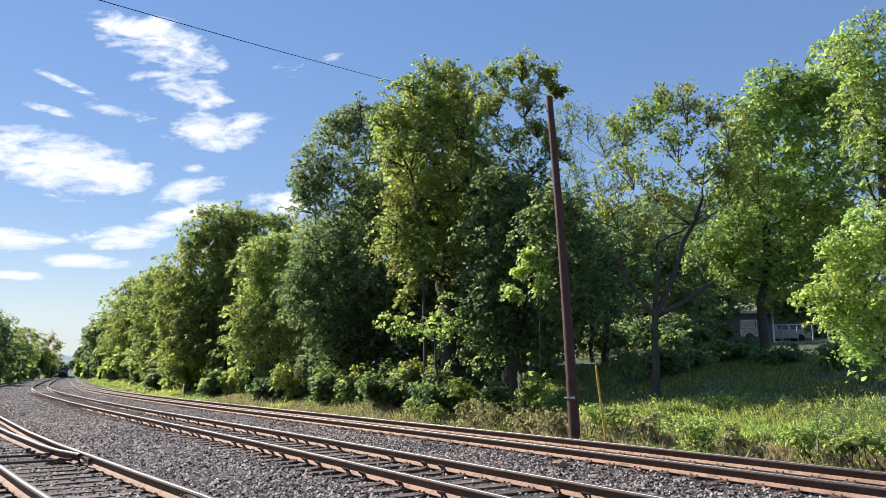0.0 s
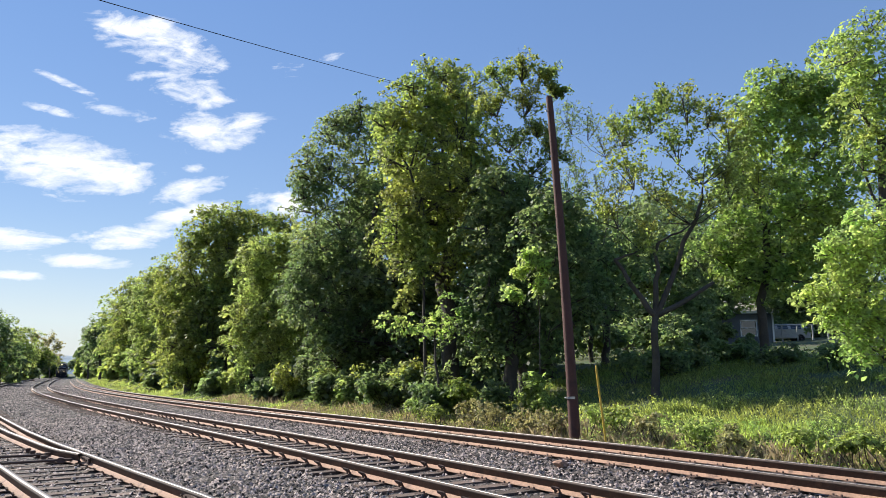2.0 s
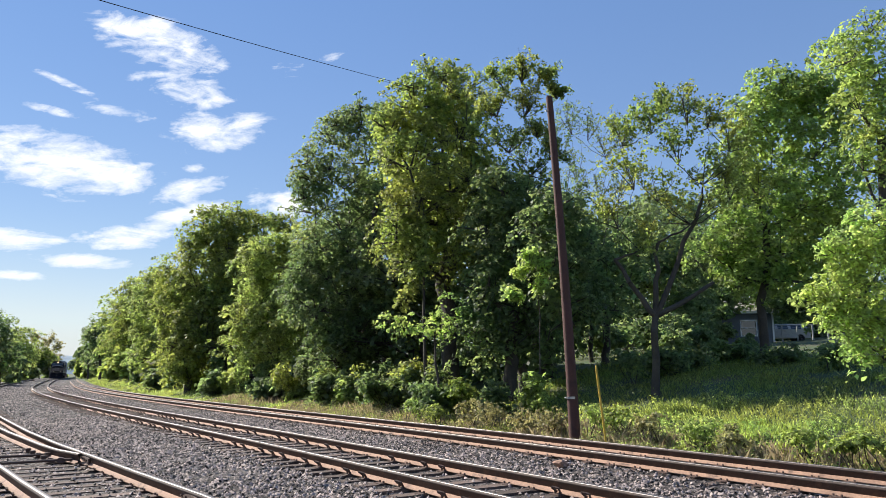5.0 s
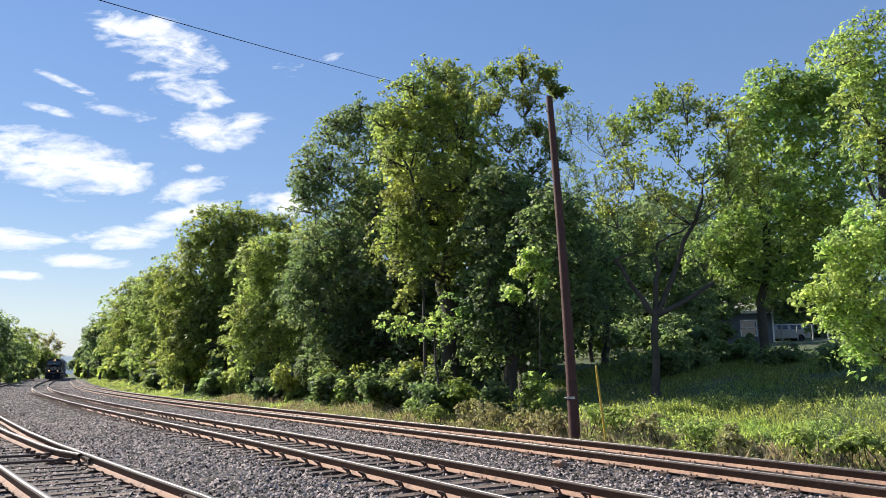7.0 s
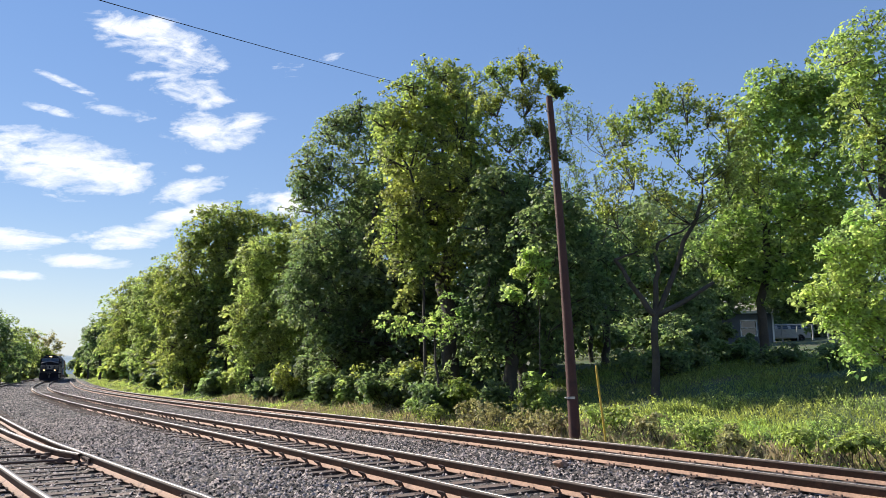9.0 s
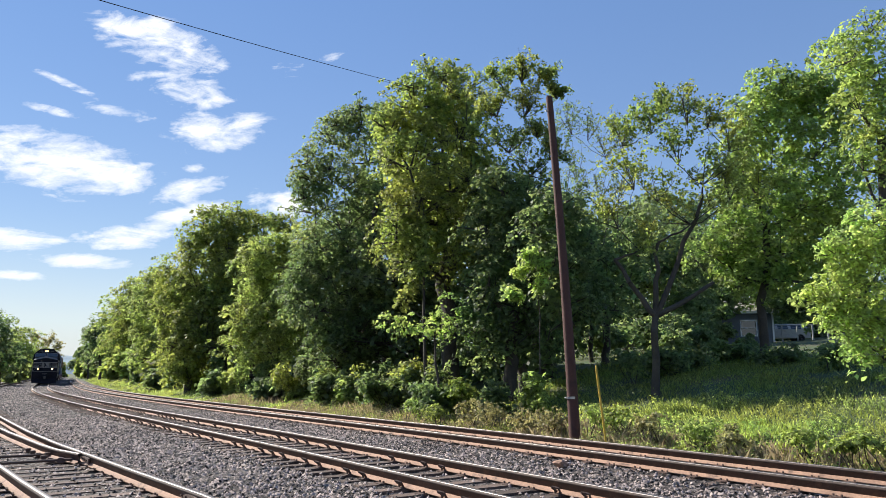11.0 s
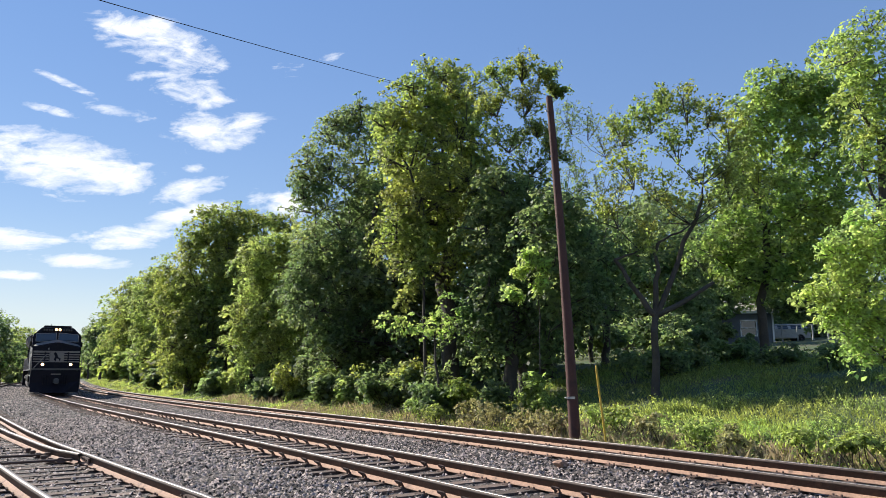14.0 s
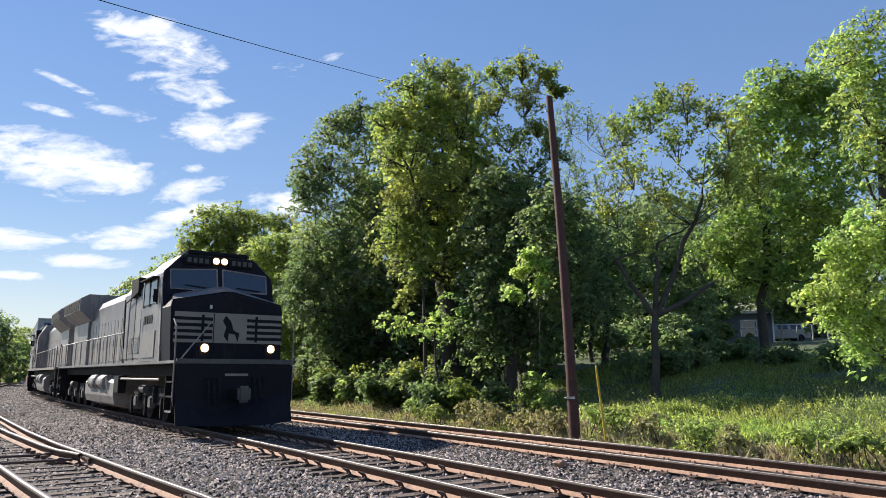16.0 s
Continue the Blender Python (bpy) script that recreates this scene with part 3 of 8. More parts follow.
def tree(name, label, lobes, mat, seed, base=None, leaf=0.16, dense=1.0, trunk=0.25, clump=0.30, fork=None, twig=True, category="tree", fine=1.0, lean=0.0, arms=()):
    """A tree or shrub. lobes: (x, y, z, radius) of the crown's main masses; a limb grows to each from the nearest
    limb below it, and flat sprays of leaves cover the outside of the joined masses."""
    rng = np.random.default_rng(seed)
    lob = np.array(lobes, float).reshape(-1, 4)
    if base is None:
        base = (lob[:, 0].mean(), lob[:, 1].mean())
    bz = land_at(*base) - 0.15
    top = thing(name, label, category)
    verts, faces = [], []
    foot = np.array([base[0], base[1], bz])
    low = (lob[:, 2] - lob[:, 3]).min()
    mid = np.array(fork if fork else (foot[0] + lean + (lob[:, 0].mean() - foot[0]) * 0.4, foot[1] + (lob[:, 1].mean() - foot[1]) * 0.4, max(bz + 0.4, low + 0.35 * (lob[:, 2].max() - low))))
    shrub = category == "shrub"
    airy = dense < 0.45 and not shrub
    if not shrub:
        below = limb(verts, faces, rng, foot, mid, trunk, trunk * 0.7, 9, sag=0.10, steps=6)
        tube(verts, faces, foot - np.array([0, 0, 0.2]), foot + np.array([0, 0, 0.35]), trunk * 1.5, trunk, 9)
    knots = [(mid, trunk * 0.6)] if shrub or fork else [(mid, trunk * 0.6), (below, trunk * 0.5)]
    for arm in arms:
        limb(verts, faces, rng, mid, arm, trunk * 0.72, trunk * 0.4, 8, sag=0.10, steps=6)
        knots.append((np.array(arm, float), trunk * 0.4))
    for x, y, z, r in lob[np.argsort(((lob[:, :3] - mid) ** 2).sum(1))]:
        c = np.array([x, y, z])
        if shrub:
            limb(verts, faces, rng, foot + np.append(rng.normal(0, 0.2, 2), 0), c, 0.016, 0.008, 4, steps=3)
            continue
        start, thick = min(knots, key=lambda q: np.linalg.norm(q[0] - c) + (3.0 if airy else 1.2) * max(0.0, q[0][2] - z + (1.3 if airy else 0.3) * r))
        if airy:
            c = c - np.array([0, 0, 0.5 * r])
        limb(verts, faces, rng, start, c, thick * 0.8, thick * 0.4, 6, sag=0.12)
        knots.append((c, max(thick * 0.5, 0.02)))
    heart = lob[:, :3].mean(0)
    masses = lob if airy else filled(lob)
    centres, radii, tops = [], [], []
    for i, (x, y, z, r) in enumerate(masses):
        c = np.array([x, y, z])
        away = c - heart
        away[2] *= 0.3
        away /= np.linalg.norm(away) + 0.5
        if airy:
            p, k = shoots(rng, verts, faces, c, r, away, leaf, trunk, int(15 * fine), 0.3 + 1.5 * dense)
            centres += p
            radii += k
            tops += list(rng.normal(size=(len(p), 3)) * 0.6 + np.array([0, 0, 0.8]))
            continue
        spray = min(leaf * 2.9 * (0.55 + clump), 0.40 * r)
        m = max(6, int(dense ** 0.5 * fine ** 0.4 * 3.9 * (r / spray) ** 2))
        d = rng.normal(size=(m, 3))
        d /= np.linalg.norm(d, axis=1)[:, None]
        d[:, 2] = np.where((d[:, 2] < -0.35) & (rng.random(m) < 0.75), -d[:, 2], d[:, 2])
        reach = rng.uniform(0.35, 1.0, m) ** 0.5 * np.where(rng.random(m) < 0.14, rng.uniform(1.1, 1.38, m), 1.0)
        p = c + d * (r * 1.06 * reach)[:, None] * np.array([1.06, 1.0, 0.96])
        p += np.array([noise.noise_vector(q * (0.75 / (0.5 + 0.5 * r))) for q in map(Vector, p)]) * (0.30 * r)
        depth = np.min([np.linalg.norm(p - w[:3], axis=1) / w[3] for j, w in enumerate(masses) if j != i] or [np.full(m, 9.0)], axis=0)
        keep = (depth > 0.72) | (rng.random(m) < 0.3)
        p, d, reach = p[keep], d[keep], reach[keep]
        centres += list(p)
        radii += list(spray * rng.uniform(0.6, 1.35, len(p)) * np.where(reach > 1.0, 0.62, 1.0))
        tops += list(d * 0.75 + away * 0.2 + rng.normal(size=(len(p), 3)) * 0.22 + np.array([0, 0, 0.75]))
        if twig and not shrub:
            ends = p[(reach > 1.0) | (rng.random(len(p)) < 0.45)]
            if i < len(lob) and len(ends):
                boughs(verts, faces, rng, c, ends, trunk * 0.13)
    centres, radii, tops = np.array(centres), np.array(radii), np.array(tops)
    per = 7 if airy else max(7, int((0.45 + 0.55 * dense) * 3.5 * float((radii ** 2).mean()) / (leaf * leaf)))
    if verts:
        ob = quick("trunk" if not shrub else "branchwork", np.concatenate(verts), np.concatenate(faces), M_BARK, top)
        if shrub:
            tagged(ob, kind="stuff")
    v, f = leaves(rng, centres, radii, per, leaf * (1.0 if airy else 1.08), tops=tops)
    if not airy and masses[:, 3].mean() > 0.4:
        # the shaded heart of each mass: fewer, larger leaves
        inner = np.repeat(masses[:, :3], 9, axis=0) + rng.normal(size=(9 * len(masses), 3)) * (0.33 * np.repeat(masses[:, 3], 9))[:, None]
        big = leaf * 1.9
        v2, f2 = leaves(rng, inner, 0.45 * np.repeat(masses[:, 3], 9), max(5, int(0.17 * dense ** 1.3 * float((masses[:, 3] ** 2).mean()) / (leaf * leaf))), big, flat=1.2)
        v, f = np.concatenate([v, v2]), np.concatenate([f, f2 + len(v)])
    quick("crown" if not shrub else "foliage", v, f, mat, top)
    return top


def blades(name, label, s0, s1, o0, o1, n, height, width, mat, seed, category="grass", bend=0.35, patch=0.0):
    """Standing blades or stems over a strip beside the tracks."""
    rng = np.random.default_rng(seed)
    s, o = rng.uniform(s0, s1, n), o0 + (o1 - o0) * rng.random(n)
    x, y, _ = on_line(s, o)
    if patch:
        w = np.array([noise.noise((a * 0.7, b * 0.7, seed)) for a, b in zip(x, y)])
        keep = w > patch - 0.5
        x, y, s, o = x[keep], y[keep], s[keep], o[keep]
    n = len(x)
    tall = np.array([0.75 + 0.6 * noise.noise((a * 0.5, b * 0.5, seed + 3.0)) for a, b in zip(x, y)])
    h = height * tall * rng.uniform(0.5, 1.3, n)
    z = land(s, o) - 0.05
    ang = rng.uniform(0, 6.28, n)
    px, py = np.cos(ang) * width, np.sin(ang) * width
    la = rng.uniform(0, 6.28, n)
    lx, ly = np.cos(la) * h * bend * rng.random(n), np.sin(la) * h * bend * rng.random(n)
    v = np.stack([np.c_[x - px, y - py, z], np.c_[x + px, y + py, z], np.c_[x + px * .7 + lx * .35, y + py * .7 + ly * .35, z + h * .6], np.c_[x + lx, y + ly, z + h]], 1)
    ob = quick(name, v.reshape(-1, 3), np.arange(4 * n).reshape(n, 4), mat)
    tagged(ob, label, category, kind="stuff")


def weeds(name, label, s0, s1, o0, o1, n, size, leaf, mat, seed):
    """Low leafy growth over a strip."""
    rng = np.random.default_rng(seed)
    s, o = rng.uniform(s0, s1, n), rng.uniform(o0, o1, n)
    x, y, _ = on_line(s, o)
    r = size * rng.uniform(0.5, 1.4, n)
    c = np.c_[x, y, land(s, o) + r * rng.uniform(0.2, 0.9, n)]
    v, f = leaves(rng, c, r, 20, leaf, flat=0.8)
    tagged(quick(name, v, f, mat), label, "weeds", kind="stuff")


# ---- the wood beside the line, and the trees about it ----
tree("tall_tree", "tall broadleaf tree with a dense sunlit green crown",
     [(-0.4, 32.9, 15.2, 1.64), (0.9, 33.9, 15.5, 1.40), (-1.4, 31.9, 14.1, 1.43), (-2.5, 31.9, 12.8, 1.15), (-0.1, 32.9, 12.7, 1.99), (1.4, 33.9, 13.4, 1.23), (-1.5, 30.9, 10.7, 1.47), (0.4, 31.9, 9.9, 1.92), (-1.1, 30.9, 8.5, 1.60), (1.8, 34.9, 11.0, 1.35), (1.2, 32.9, 7.7, 1.76), (-0.6, 30.9, 6.5, 1.65), (-2.1, 30.9, 7.4, 1.20)], L_MID, 11, base=(0.4, 32.9), trunk=0.42, leaf=0.125, dense=0.85, clump=0.27, fine=1.5)
tree("spreading_tree", "tall spreading tree with airy dark green crown",
     [(-6.6, 40.8, 15.2, 1.69), (-4.9, 40.8, 16.3, 1.61), (-7.7, 40.8, 12.9, 1.33), (-6.0, 41.8, 12.7, 1.80), (-4.6, 41.8, 14.3, 1.65), (-7.5, 40.8, 10.9, 1.40), (-5.6, 41.8, 10.4, 1.87), (-3.8, 40.8, 11.6, 1.47), (-8.0, 39.8, 11.6, 0.89), (-4.2, 41.8, 9.4, 1.87), (-3.3, 41.8, 17.4, 1.08), (-8.1, 40.8, 14.0, 1.05), (-8.5, 40.8, 12.8, 0.77), (-6.4, 40.8, 16.4, 0.91), (-6.7, 40.8, 13.6, 1.26), (-2.6, 41.8, 16.2, 1.3), (-2.9, 41.8, 14.6, 1.5), (-5.4, 41.0, 16.9, 1.0)], L_DEEP, 12, base=(-3.0, 40.8), trunk=0.36, leaf=0.13, dense=0.5, clump=0.27, fine=1.4)
tree("broad_tree", "dark broadleaf tree with shaded lower crown",
     [(-6.7, 38.4, 8.4, 1.59), (-5.2, 39.4, 8.3, 1.53), (-7.4, 38.4, 7.2, 1.39), (-5.7, 38.4, 5.9, 1.98), (-4.5, 39.4, 6.0, 1.53), (-6.7, 37.4, 4.6, 1.67), (-5.0, 38.4, 3.8, 1.92), (-5.7, 37.4, 2.3, 1.61), (-4.1, 38.4, 2.9, 1.59), (-8.1, 38.4, 5.9, 1.16)], L_DEEP, 13, base=(-5.5, 38.4), trunk=0.3, leaf=0.125, dense=0.85)
tree("pale_tree", "yellow-green broadleaf tree at the wood's edge",
     [(-11.5, 45.3, 9.3, 1.48), (-12.4, 45.3, 8.2, 1.25), (-10.7, 45.3, 7.4, 1.64), (-11.7, 45.3, 6.0, 1.64), (-10.0, 44.3, 5.2, 1.68), (-12.4, 45.3, 4.9, 1.56), (-10.6, 44.3, 3.1, 1.75), (-12.7, 45.3, 3.1, 1.56), (-9.9, 46.3, 9.8, 1.35)], L_WARM, 14, base=(-10.8, 45.3), trunk=0.25, leaf=0.13)
tree("round_tree", "tall round-crowned tree in spring leaf",
     [(-17.7, 56.5, 13.7, 1.95), (-19.5, 56.5, 13.3, 1.75), (-15.8, 56.5, 13.3, 1.65), (-18.2, 56.5, 11.2, 2.43), (-16.2, 56.5, 11.2, 2.24), (-20.3, 56.5, 11.2, 1.65), (-17.4, 56.5, 8.4, 2.53), (-19.7, 56.5, 8.4, 2.04), (-14.7, 59.5, 14.1, 1.43), (-13.7, 60.5, 14.1, 1.25), (-18.6, 56.5, 5.7, 2.43), (-17.1, 56.5, 3.5, 2.43), (-19.8, 56.5, 3.5, 1.95), (-16.3, 56.5, 5.7, 2.19)], L_MID, 15, base=(-17.3, 56.5), trunk=0.4, leaf=0.16, dense=0.8)
tree("edge_tree", "broadleaf tree at the wood's edge",
     [(-22.4, 58.6, 10.1, 1.62), (-21.3, 58.6, 7.7, 1.92), (-22.4, 58.6, 6.3, 1.82), (-20.2, 58.6, 4.9, 2.12), (-21.5, 58.6, 3.5, 2.12), (-19.1, 58.6, 7.2, 1.72), (-19.5, 58.6, 2.2, 1.82), (-21.8, 58.6, 1.7, 1.51)], L_MID, 16, base=(-20.7, 58.6), trunk=0.3, leaf=0.165)
tree("edge_tree", "broadleaf tree at the wood's edge",
     [(-33.0, 80.0, 11.2, 2.07), (-33.7, 80.0, 9.0, 2.07), (-31.8, 80.0, 8.0, 2.20), (-32.9, 80.0, 6.1, 2.20), (-31.2, 80.0, 4.2, 2.20), (-33.3, 80.0, 3.3, 2.07), (-31.7, 80.0, 11.9, 1.79)], L_WARM, 17, base=(-32.1, 80.0), trunk=0.3, leaf=0.18)
tree("edge_tree", "broadleaf tree at the wood's edge",
     [(-45.7, 103.4, 13.2, 2.31), (-44.4, 103.4, 9.9, 2.31), (-46.4, 103.4, 9.9, 2.14), (-44.9, 103.4, 6.6, 2.49), (-46.5, 103.4, 5.8, 2.14), (-44.3, 103.4, 3.4, 2.14), (-44.2, 103.4, 14.0, 1.96)], L_MID, 18, base=(-44.8, 103.4), trunk=0.3, leaf=0.22)
tree("edge_tree", "broadleaf tree at the wood's edge",
     [(-58.6, 126.5, 13.2, 2.40), (-59.1, 126.5, 9.7, 2.40), (-57.3, 126.5, 7.7, 2.61), (-58.8, 126.5, 5.2, 2.40), (-57.1, 126.5, 3.3, 1.96)], L_WARM, 19, base=(-57.7, 126.5), trunk=0.3, leaf=0.27)
tree("edge_tree", "broadleaf tree at the wood's edge",
     [(-72.3, 150.0, 12.4, 2.20), (-72.7, 150.0, 9.4, 2.20), (-70.9, 150.0, 6.5, 2.32), (-72.3, 150.0, 4.7, 2.07), (-74.1, 150.0, 8.9, 1.55)], L_DEEP, 20, base=(-71.4, 150.0), trunk=0.3, leaf=0.32)
tree("edge_tree", "distant tree at the wood's edge",
     [(-94.6, 190.0, 12.6, 1.64), (-95.0, 190.0, 10.0, 1.47), (-93.8, 190.0, 7.1, 1.96), (-94.5, 190.0, 4.8, 1.64), (-92.5, 190.0, 4.1, 1.96)], L_DEEP, 21, base=(-93.7, 190.0), trunk=0.3, leaf=0.28)
tree("distant_tree", "distant tree in bluish haze",
     [(-168.1, 330.0, 7.2, 2.56), (-170.3, 330.0, 5.9, 2.27), (-165.9, 330.0, 5.9, 2.56), (-171.8, 330.0, 4.6, 1.99)], L_DEEP, 22, base=(-168.1, 330.0), trunk=0.3, leaf=0.35)
tree("thin_tree", "slender tree with a sparse leafy top and bare twigs",
     [(2.5, 28.9, 14.3, 0.75), (3.4, 28.9, 14.4, 0.80), (4.4, 28.9, 14.2, 0.65), (4.9, 28.9, 13.5, 0.45), (2.3, 28.9, 12.9, 0.84), (3.5, 28.9, 12.9, 0.89), (2.8, 28.9, 11.4, 1.09), (4.0, 28.9, 11.9, 0.70), (2.5, 28.9, 9.9, 0.95), (3.7, 28.9, 10.3, 0.9), (4.5, 28.9, 10.9, 0.7)], L_MID, 23, base=(3.2, 28.9), trunk=0.22, leaf=0.1, dense=0.42, clump=0.26, fine=2.0, fork=(3.13, 28.86, 6.98))
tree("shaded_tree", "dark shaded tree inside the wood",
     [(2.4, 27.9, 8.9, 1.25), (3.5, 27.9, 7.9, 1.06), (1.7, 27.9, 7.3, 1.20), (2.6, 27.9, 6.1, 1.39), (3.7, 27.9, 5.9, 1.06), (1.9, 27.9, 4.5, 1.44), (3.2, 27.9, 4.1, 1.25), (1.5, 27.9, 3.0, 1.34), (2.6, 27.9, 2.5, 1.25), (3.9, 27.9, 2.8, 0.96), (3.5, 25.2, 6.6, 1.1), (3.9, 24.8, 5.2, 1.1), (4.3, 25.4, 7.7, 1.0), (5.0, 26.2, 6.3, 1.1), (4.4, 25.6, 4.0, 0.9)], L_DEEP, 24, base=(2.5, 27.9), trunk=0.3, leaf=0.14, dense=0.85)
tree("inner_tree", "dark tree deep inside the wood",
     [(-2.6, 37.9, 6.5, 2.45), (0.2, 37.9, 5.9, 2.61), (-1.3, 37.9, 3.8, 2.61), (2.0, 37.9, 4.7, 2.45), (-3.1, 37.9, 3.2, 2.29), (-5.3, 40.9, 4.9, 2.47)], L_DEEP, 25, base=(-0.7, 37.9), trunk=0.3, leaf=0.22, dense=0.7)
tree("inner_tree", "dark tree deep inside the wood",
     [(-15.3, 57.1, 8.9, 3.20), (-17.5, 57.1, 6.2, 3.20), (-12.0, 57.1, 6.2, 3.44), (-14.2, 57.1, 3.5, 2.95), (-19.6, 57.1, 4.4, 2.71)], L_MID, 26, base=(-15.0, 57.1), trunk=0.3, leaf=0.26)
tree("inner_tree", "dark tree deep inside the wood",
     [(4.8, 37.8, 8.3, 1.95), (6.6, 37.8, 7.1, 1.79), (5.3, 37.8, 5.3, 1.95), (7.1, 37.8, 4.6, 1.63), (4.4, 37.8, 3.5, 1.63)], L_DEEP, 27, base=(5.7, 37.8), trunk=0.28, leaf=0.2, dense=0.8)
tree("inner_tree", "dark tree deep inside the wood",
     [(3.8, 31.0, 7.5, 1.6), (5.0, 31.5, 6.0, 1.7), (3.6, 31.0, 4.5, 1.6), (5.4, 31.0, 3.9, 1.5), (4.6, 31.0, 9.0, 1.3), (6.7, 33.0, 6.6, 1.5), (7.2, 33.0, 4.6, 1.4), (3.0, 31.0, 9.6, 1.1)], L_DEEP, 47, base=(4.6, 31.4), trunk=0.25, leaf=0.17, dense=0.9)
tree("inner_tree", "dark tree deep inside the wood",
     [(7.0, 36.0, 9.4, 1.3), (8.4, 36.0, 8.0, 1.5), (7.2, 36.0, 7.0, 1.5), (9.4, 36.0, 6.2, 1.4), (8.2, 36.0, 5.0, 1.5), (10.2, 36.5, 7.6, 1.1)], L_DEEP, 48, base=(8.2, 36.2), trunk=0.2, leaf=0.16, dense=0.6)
tree("bare_sapling", "thin sapling with mostly bare twigs",
     [(7.3, 38.5, 15.6, 1.19), (8.2, 38.5, 15.3, 1.33), (9.2, 38.5, 14.3, 1.33), (7.5, 38.5, 13.0, 1.53), (8.7, 38.5, 11.7, 1.66), (10.1, 38.5, 14.6, 1.13), (9.7, 38.5, 11.7, 1.49)], L_DEEP, 28, base=(8.0, 38.5), trunk=0.13, leaf=0.1, dense=0.16, clump=0.3, fine=1.7, fork=(8.20, 38.54, 7.50))
tree("bare_sapling", "thin sapling with mostly bare twigs",
     [(4.3, 35.4, 13.0, 1.22), (5.5, 35.4, 13.6, 0.91), (4.8, 35.4, 11.1, 1.22), (6.3, 35.4, 11.1, 1.22)], L_DEEP, 38, base=(4.9, 35.4), trunk=0.12, leaf=0.1, dense=0.14, clump=0.3, fine=1.7, fork=(4.75, 35.42, 7.61))
tree("forked_tree", "forked tree with airy new leaves on the bank",
     [(7.9, 23.8, 10.9, 0.86), (8.6, 23.8, 10.7, 0.86), (7.3, 23.8, 10.3, 0.74), (6.3, 23.8, 9.9, 0.82), (9.3, 23.8, 10.5, 0.74), (8.2, 23.8, 9.3, 1.03), (6.6, 23.8, 8.4, 0.99), (7.4, 23.8, 8.0, 1.03), (6.0, 23.8, 7.0, 0.94), (9.0, 23.8, 8.6, 1.03), (10.0, 23.8, 9.7, 0.86), (8.5, 23.8, 7.2, 1.03), (9.9, 23.8, 8.0, 0.92), (6.7, 23.8, 6.2, 0.82)], L_MID, 29, base=(7.0, 23.8), arms=[(5.85, 23.84, 5.46), (7.36, 23.84, 6.05), (8.90, 23.84, 7.44), (9.15, 23.84, 4.68)], trunk=0.15, leaf=0.1, dense=0.3, clump=0.27, fine=1.5, fork=(7.14, 23.84, 3.54))
tree("bank_tree", "large leafy tree above the grassy bank",
     [(14.3, 29.4, 13.9, 1.14), (15.2, 29.4, 13.5, 1.22), (16.2, 29.4, 13.1, 1.27), (17.3, 29.4, 14.1, 1.17), (13.2, 29.4, 12.6, 1.06), (14.3, 29.4, 11.6, 1.52), (16.0, 29.4, 10.8, 1.52), (12.8, 29.4, 10.5, 1.27), (17.6, 29.4, 12.3, 1.27), (13.4, 29.4, 8.8, 1.52), (15.3, 29.4, 8.5, 1.57), (17.1, 29.4, 9.3, 1.39), (12.3, 29.4, 7.3, 1.39), (14.2, 29.4, 6.6, 1.52), (16.1, 29.4, 7.1, 1.39), (11.3, 29.4, 6.6, 1.14), (12.9, 29.4, 5.4, 1.22), (15.0, 29.4, 5.4, 1.22)], L_FRESH, 30, base=(13.0, 29.4), trunk=0.2, leaf=0.125, dense=0.95, clump=0.36)
tree("bank_tree", "large leafy tree above the grassy bank",
     [(12.7, 19.7, 11.6, 0.85), (12.0, 19.7, 10.7, 0.76), (12.9, 19.7, 10.0, 0.93), (12.2, 19.7, 9.1, 0.85), (12.9, 19.7, 8.1, 0.93), (12.1, 19.7, 7.4, 0.76), (12.5, 21.7, 11.8, 0.64), (13.5, 19.7, 9.5, 1.02)], L_FRESH, 31, base=(12.9, 19.7), trunk=0.16, leaf=0.09, dense=0.6, clump=0.3)
tree("near_tree", "young tree with bright fresh green leaves",
     [(9.5, 15.3, 4.9, 0.55), (9.0, 15.3, 4.3, 0.61), (9.6, 15.3, 4.0, 0.73), (8.4, 15.3, 3.3, 0.55), (9.0, 15.3, 3.2, 0.73), (9.7, 15.3, 2.9, 0.79), (8.0, 15.3, 3.2, 0.37), (8.7, 15.3, 2.5, 0.63), (9.3, 15.3, 2.1, 0.59), (10.2, 15.3, 4.6, 0.79), (8.6, 15.3, 4.2, 0.40)], L_BRIGHT, 32, base=(9.8, 15.3), trunk=0.1, leaf=0.066, dense=0.75, clump=0.3)
tree("background_tree", "leafy tree behind the clearing",
     [(12.4, 51.7, 11.6, 2.67), (15.3, 51.7, 11.2, 2.67), (13.6, 51.7, 8.7, 2.67), (16.4, 51.7, 8.2, 2.45), (11.0, 51.7, 8.2, 2.45), (18.6, 51.7, 9.1, 2.45)], L_DEEP, 33, base=(13.2, 51.7), trunk=0.2, leaf=0.24, dense=0.85)
tree("background_tree", "leafy tree behind the clearing",
     [(21.7, 57.4, 11.8, 2.97), (24.8, 57.4, 10.4, 2.97), (19.6, 57.4, 8.5, 2.47), (22.8, 57.4, 8.1, 2.37), (27.5, 57.4, 9.0, 2.97), (30.2, 57.4, 8.1, 2.72), (18.5, 57.4, 13.7, 2.97), (20.7, 57.4, 7.1, 1.88), (23.2, 57.4, 7.6, 1.29), (26.8, 57.4, 6.9, 1.29), (29.1, 57.4, 6.7, 1.29)], L_DEEP, 34, base=(20.8, 57.4), trunk=0.2, leaf=0.26, dense=0.7)
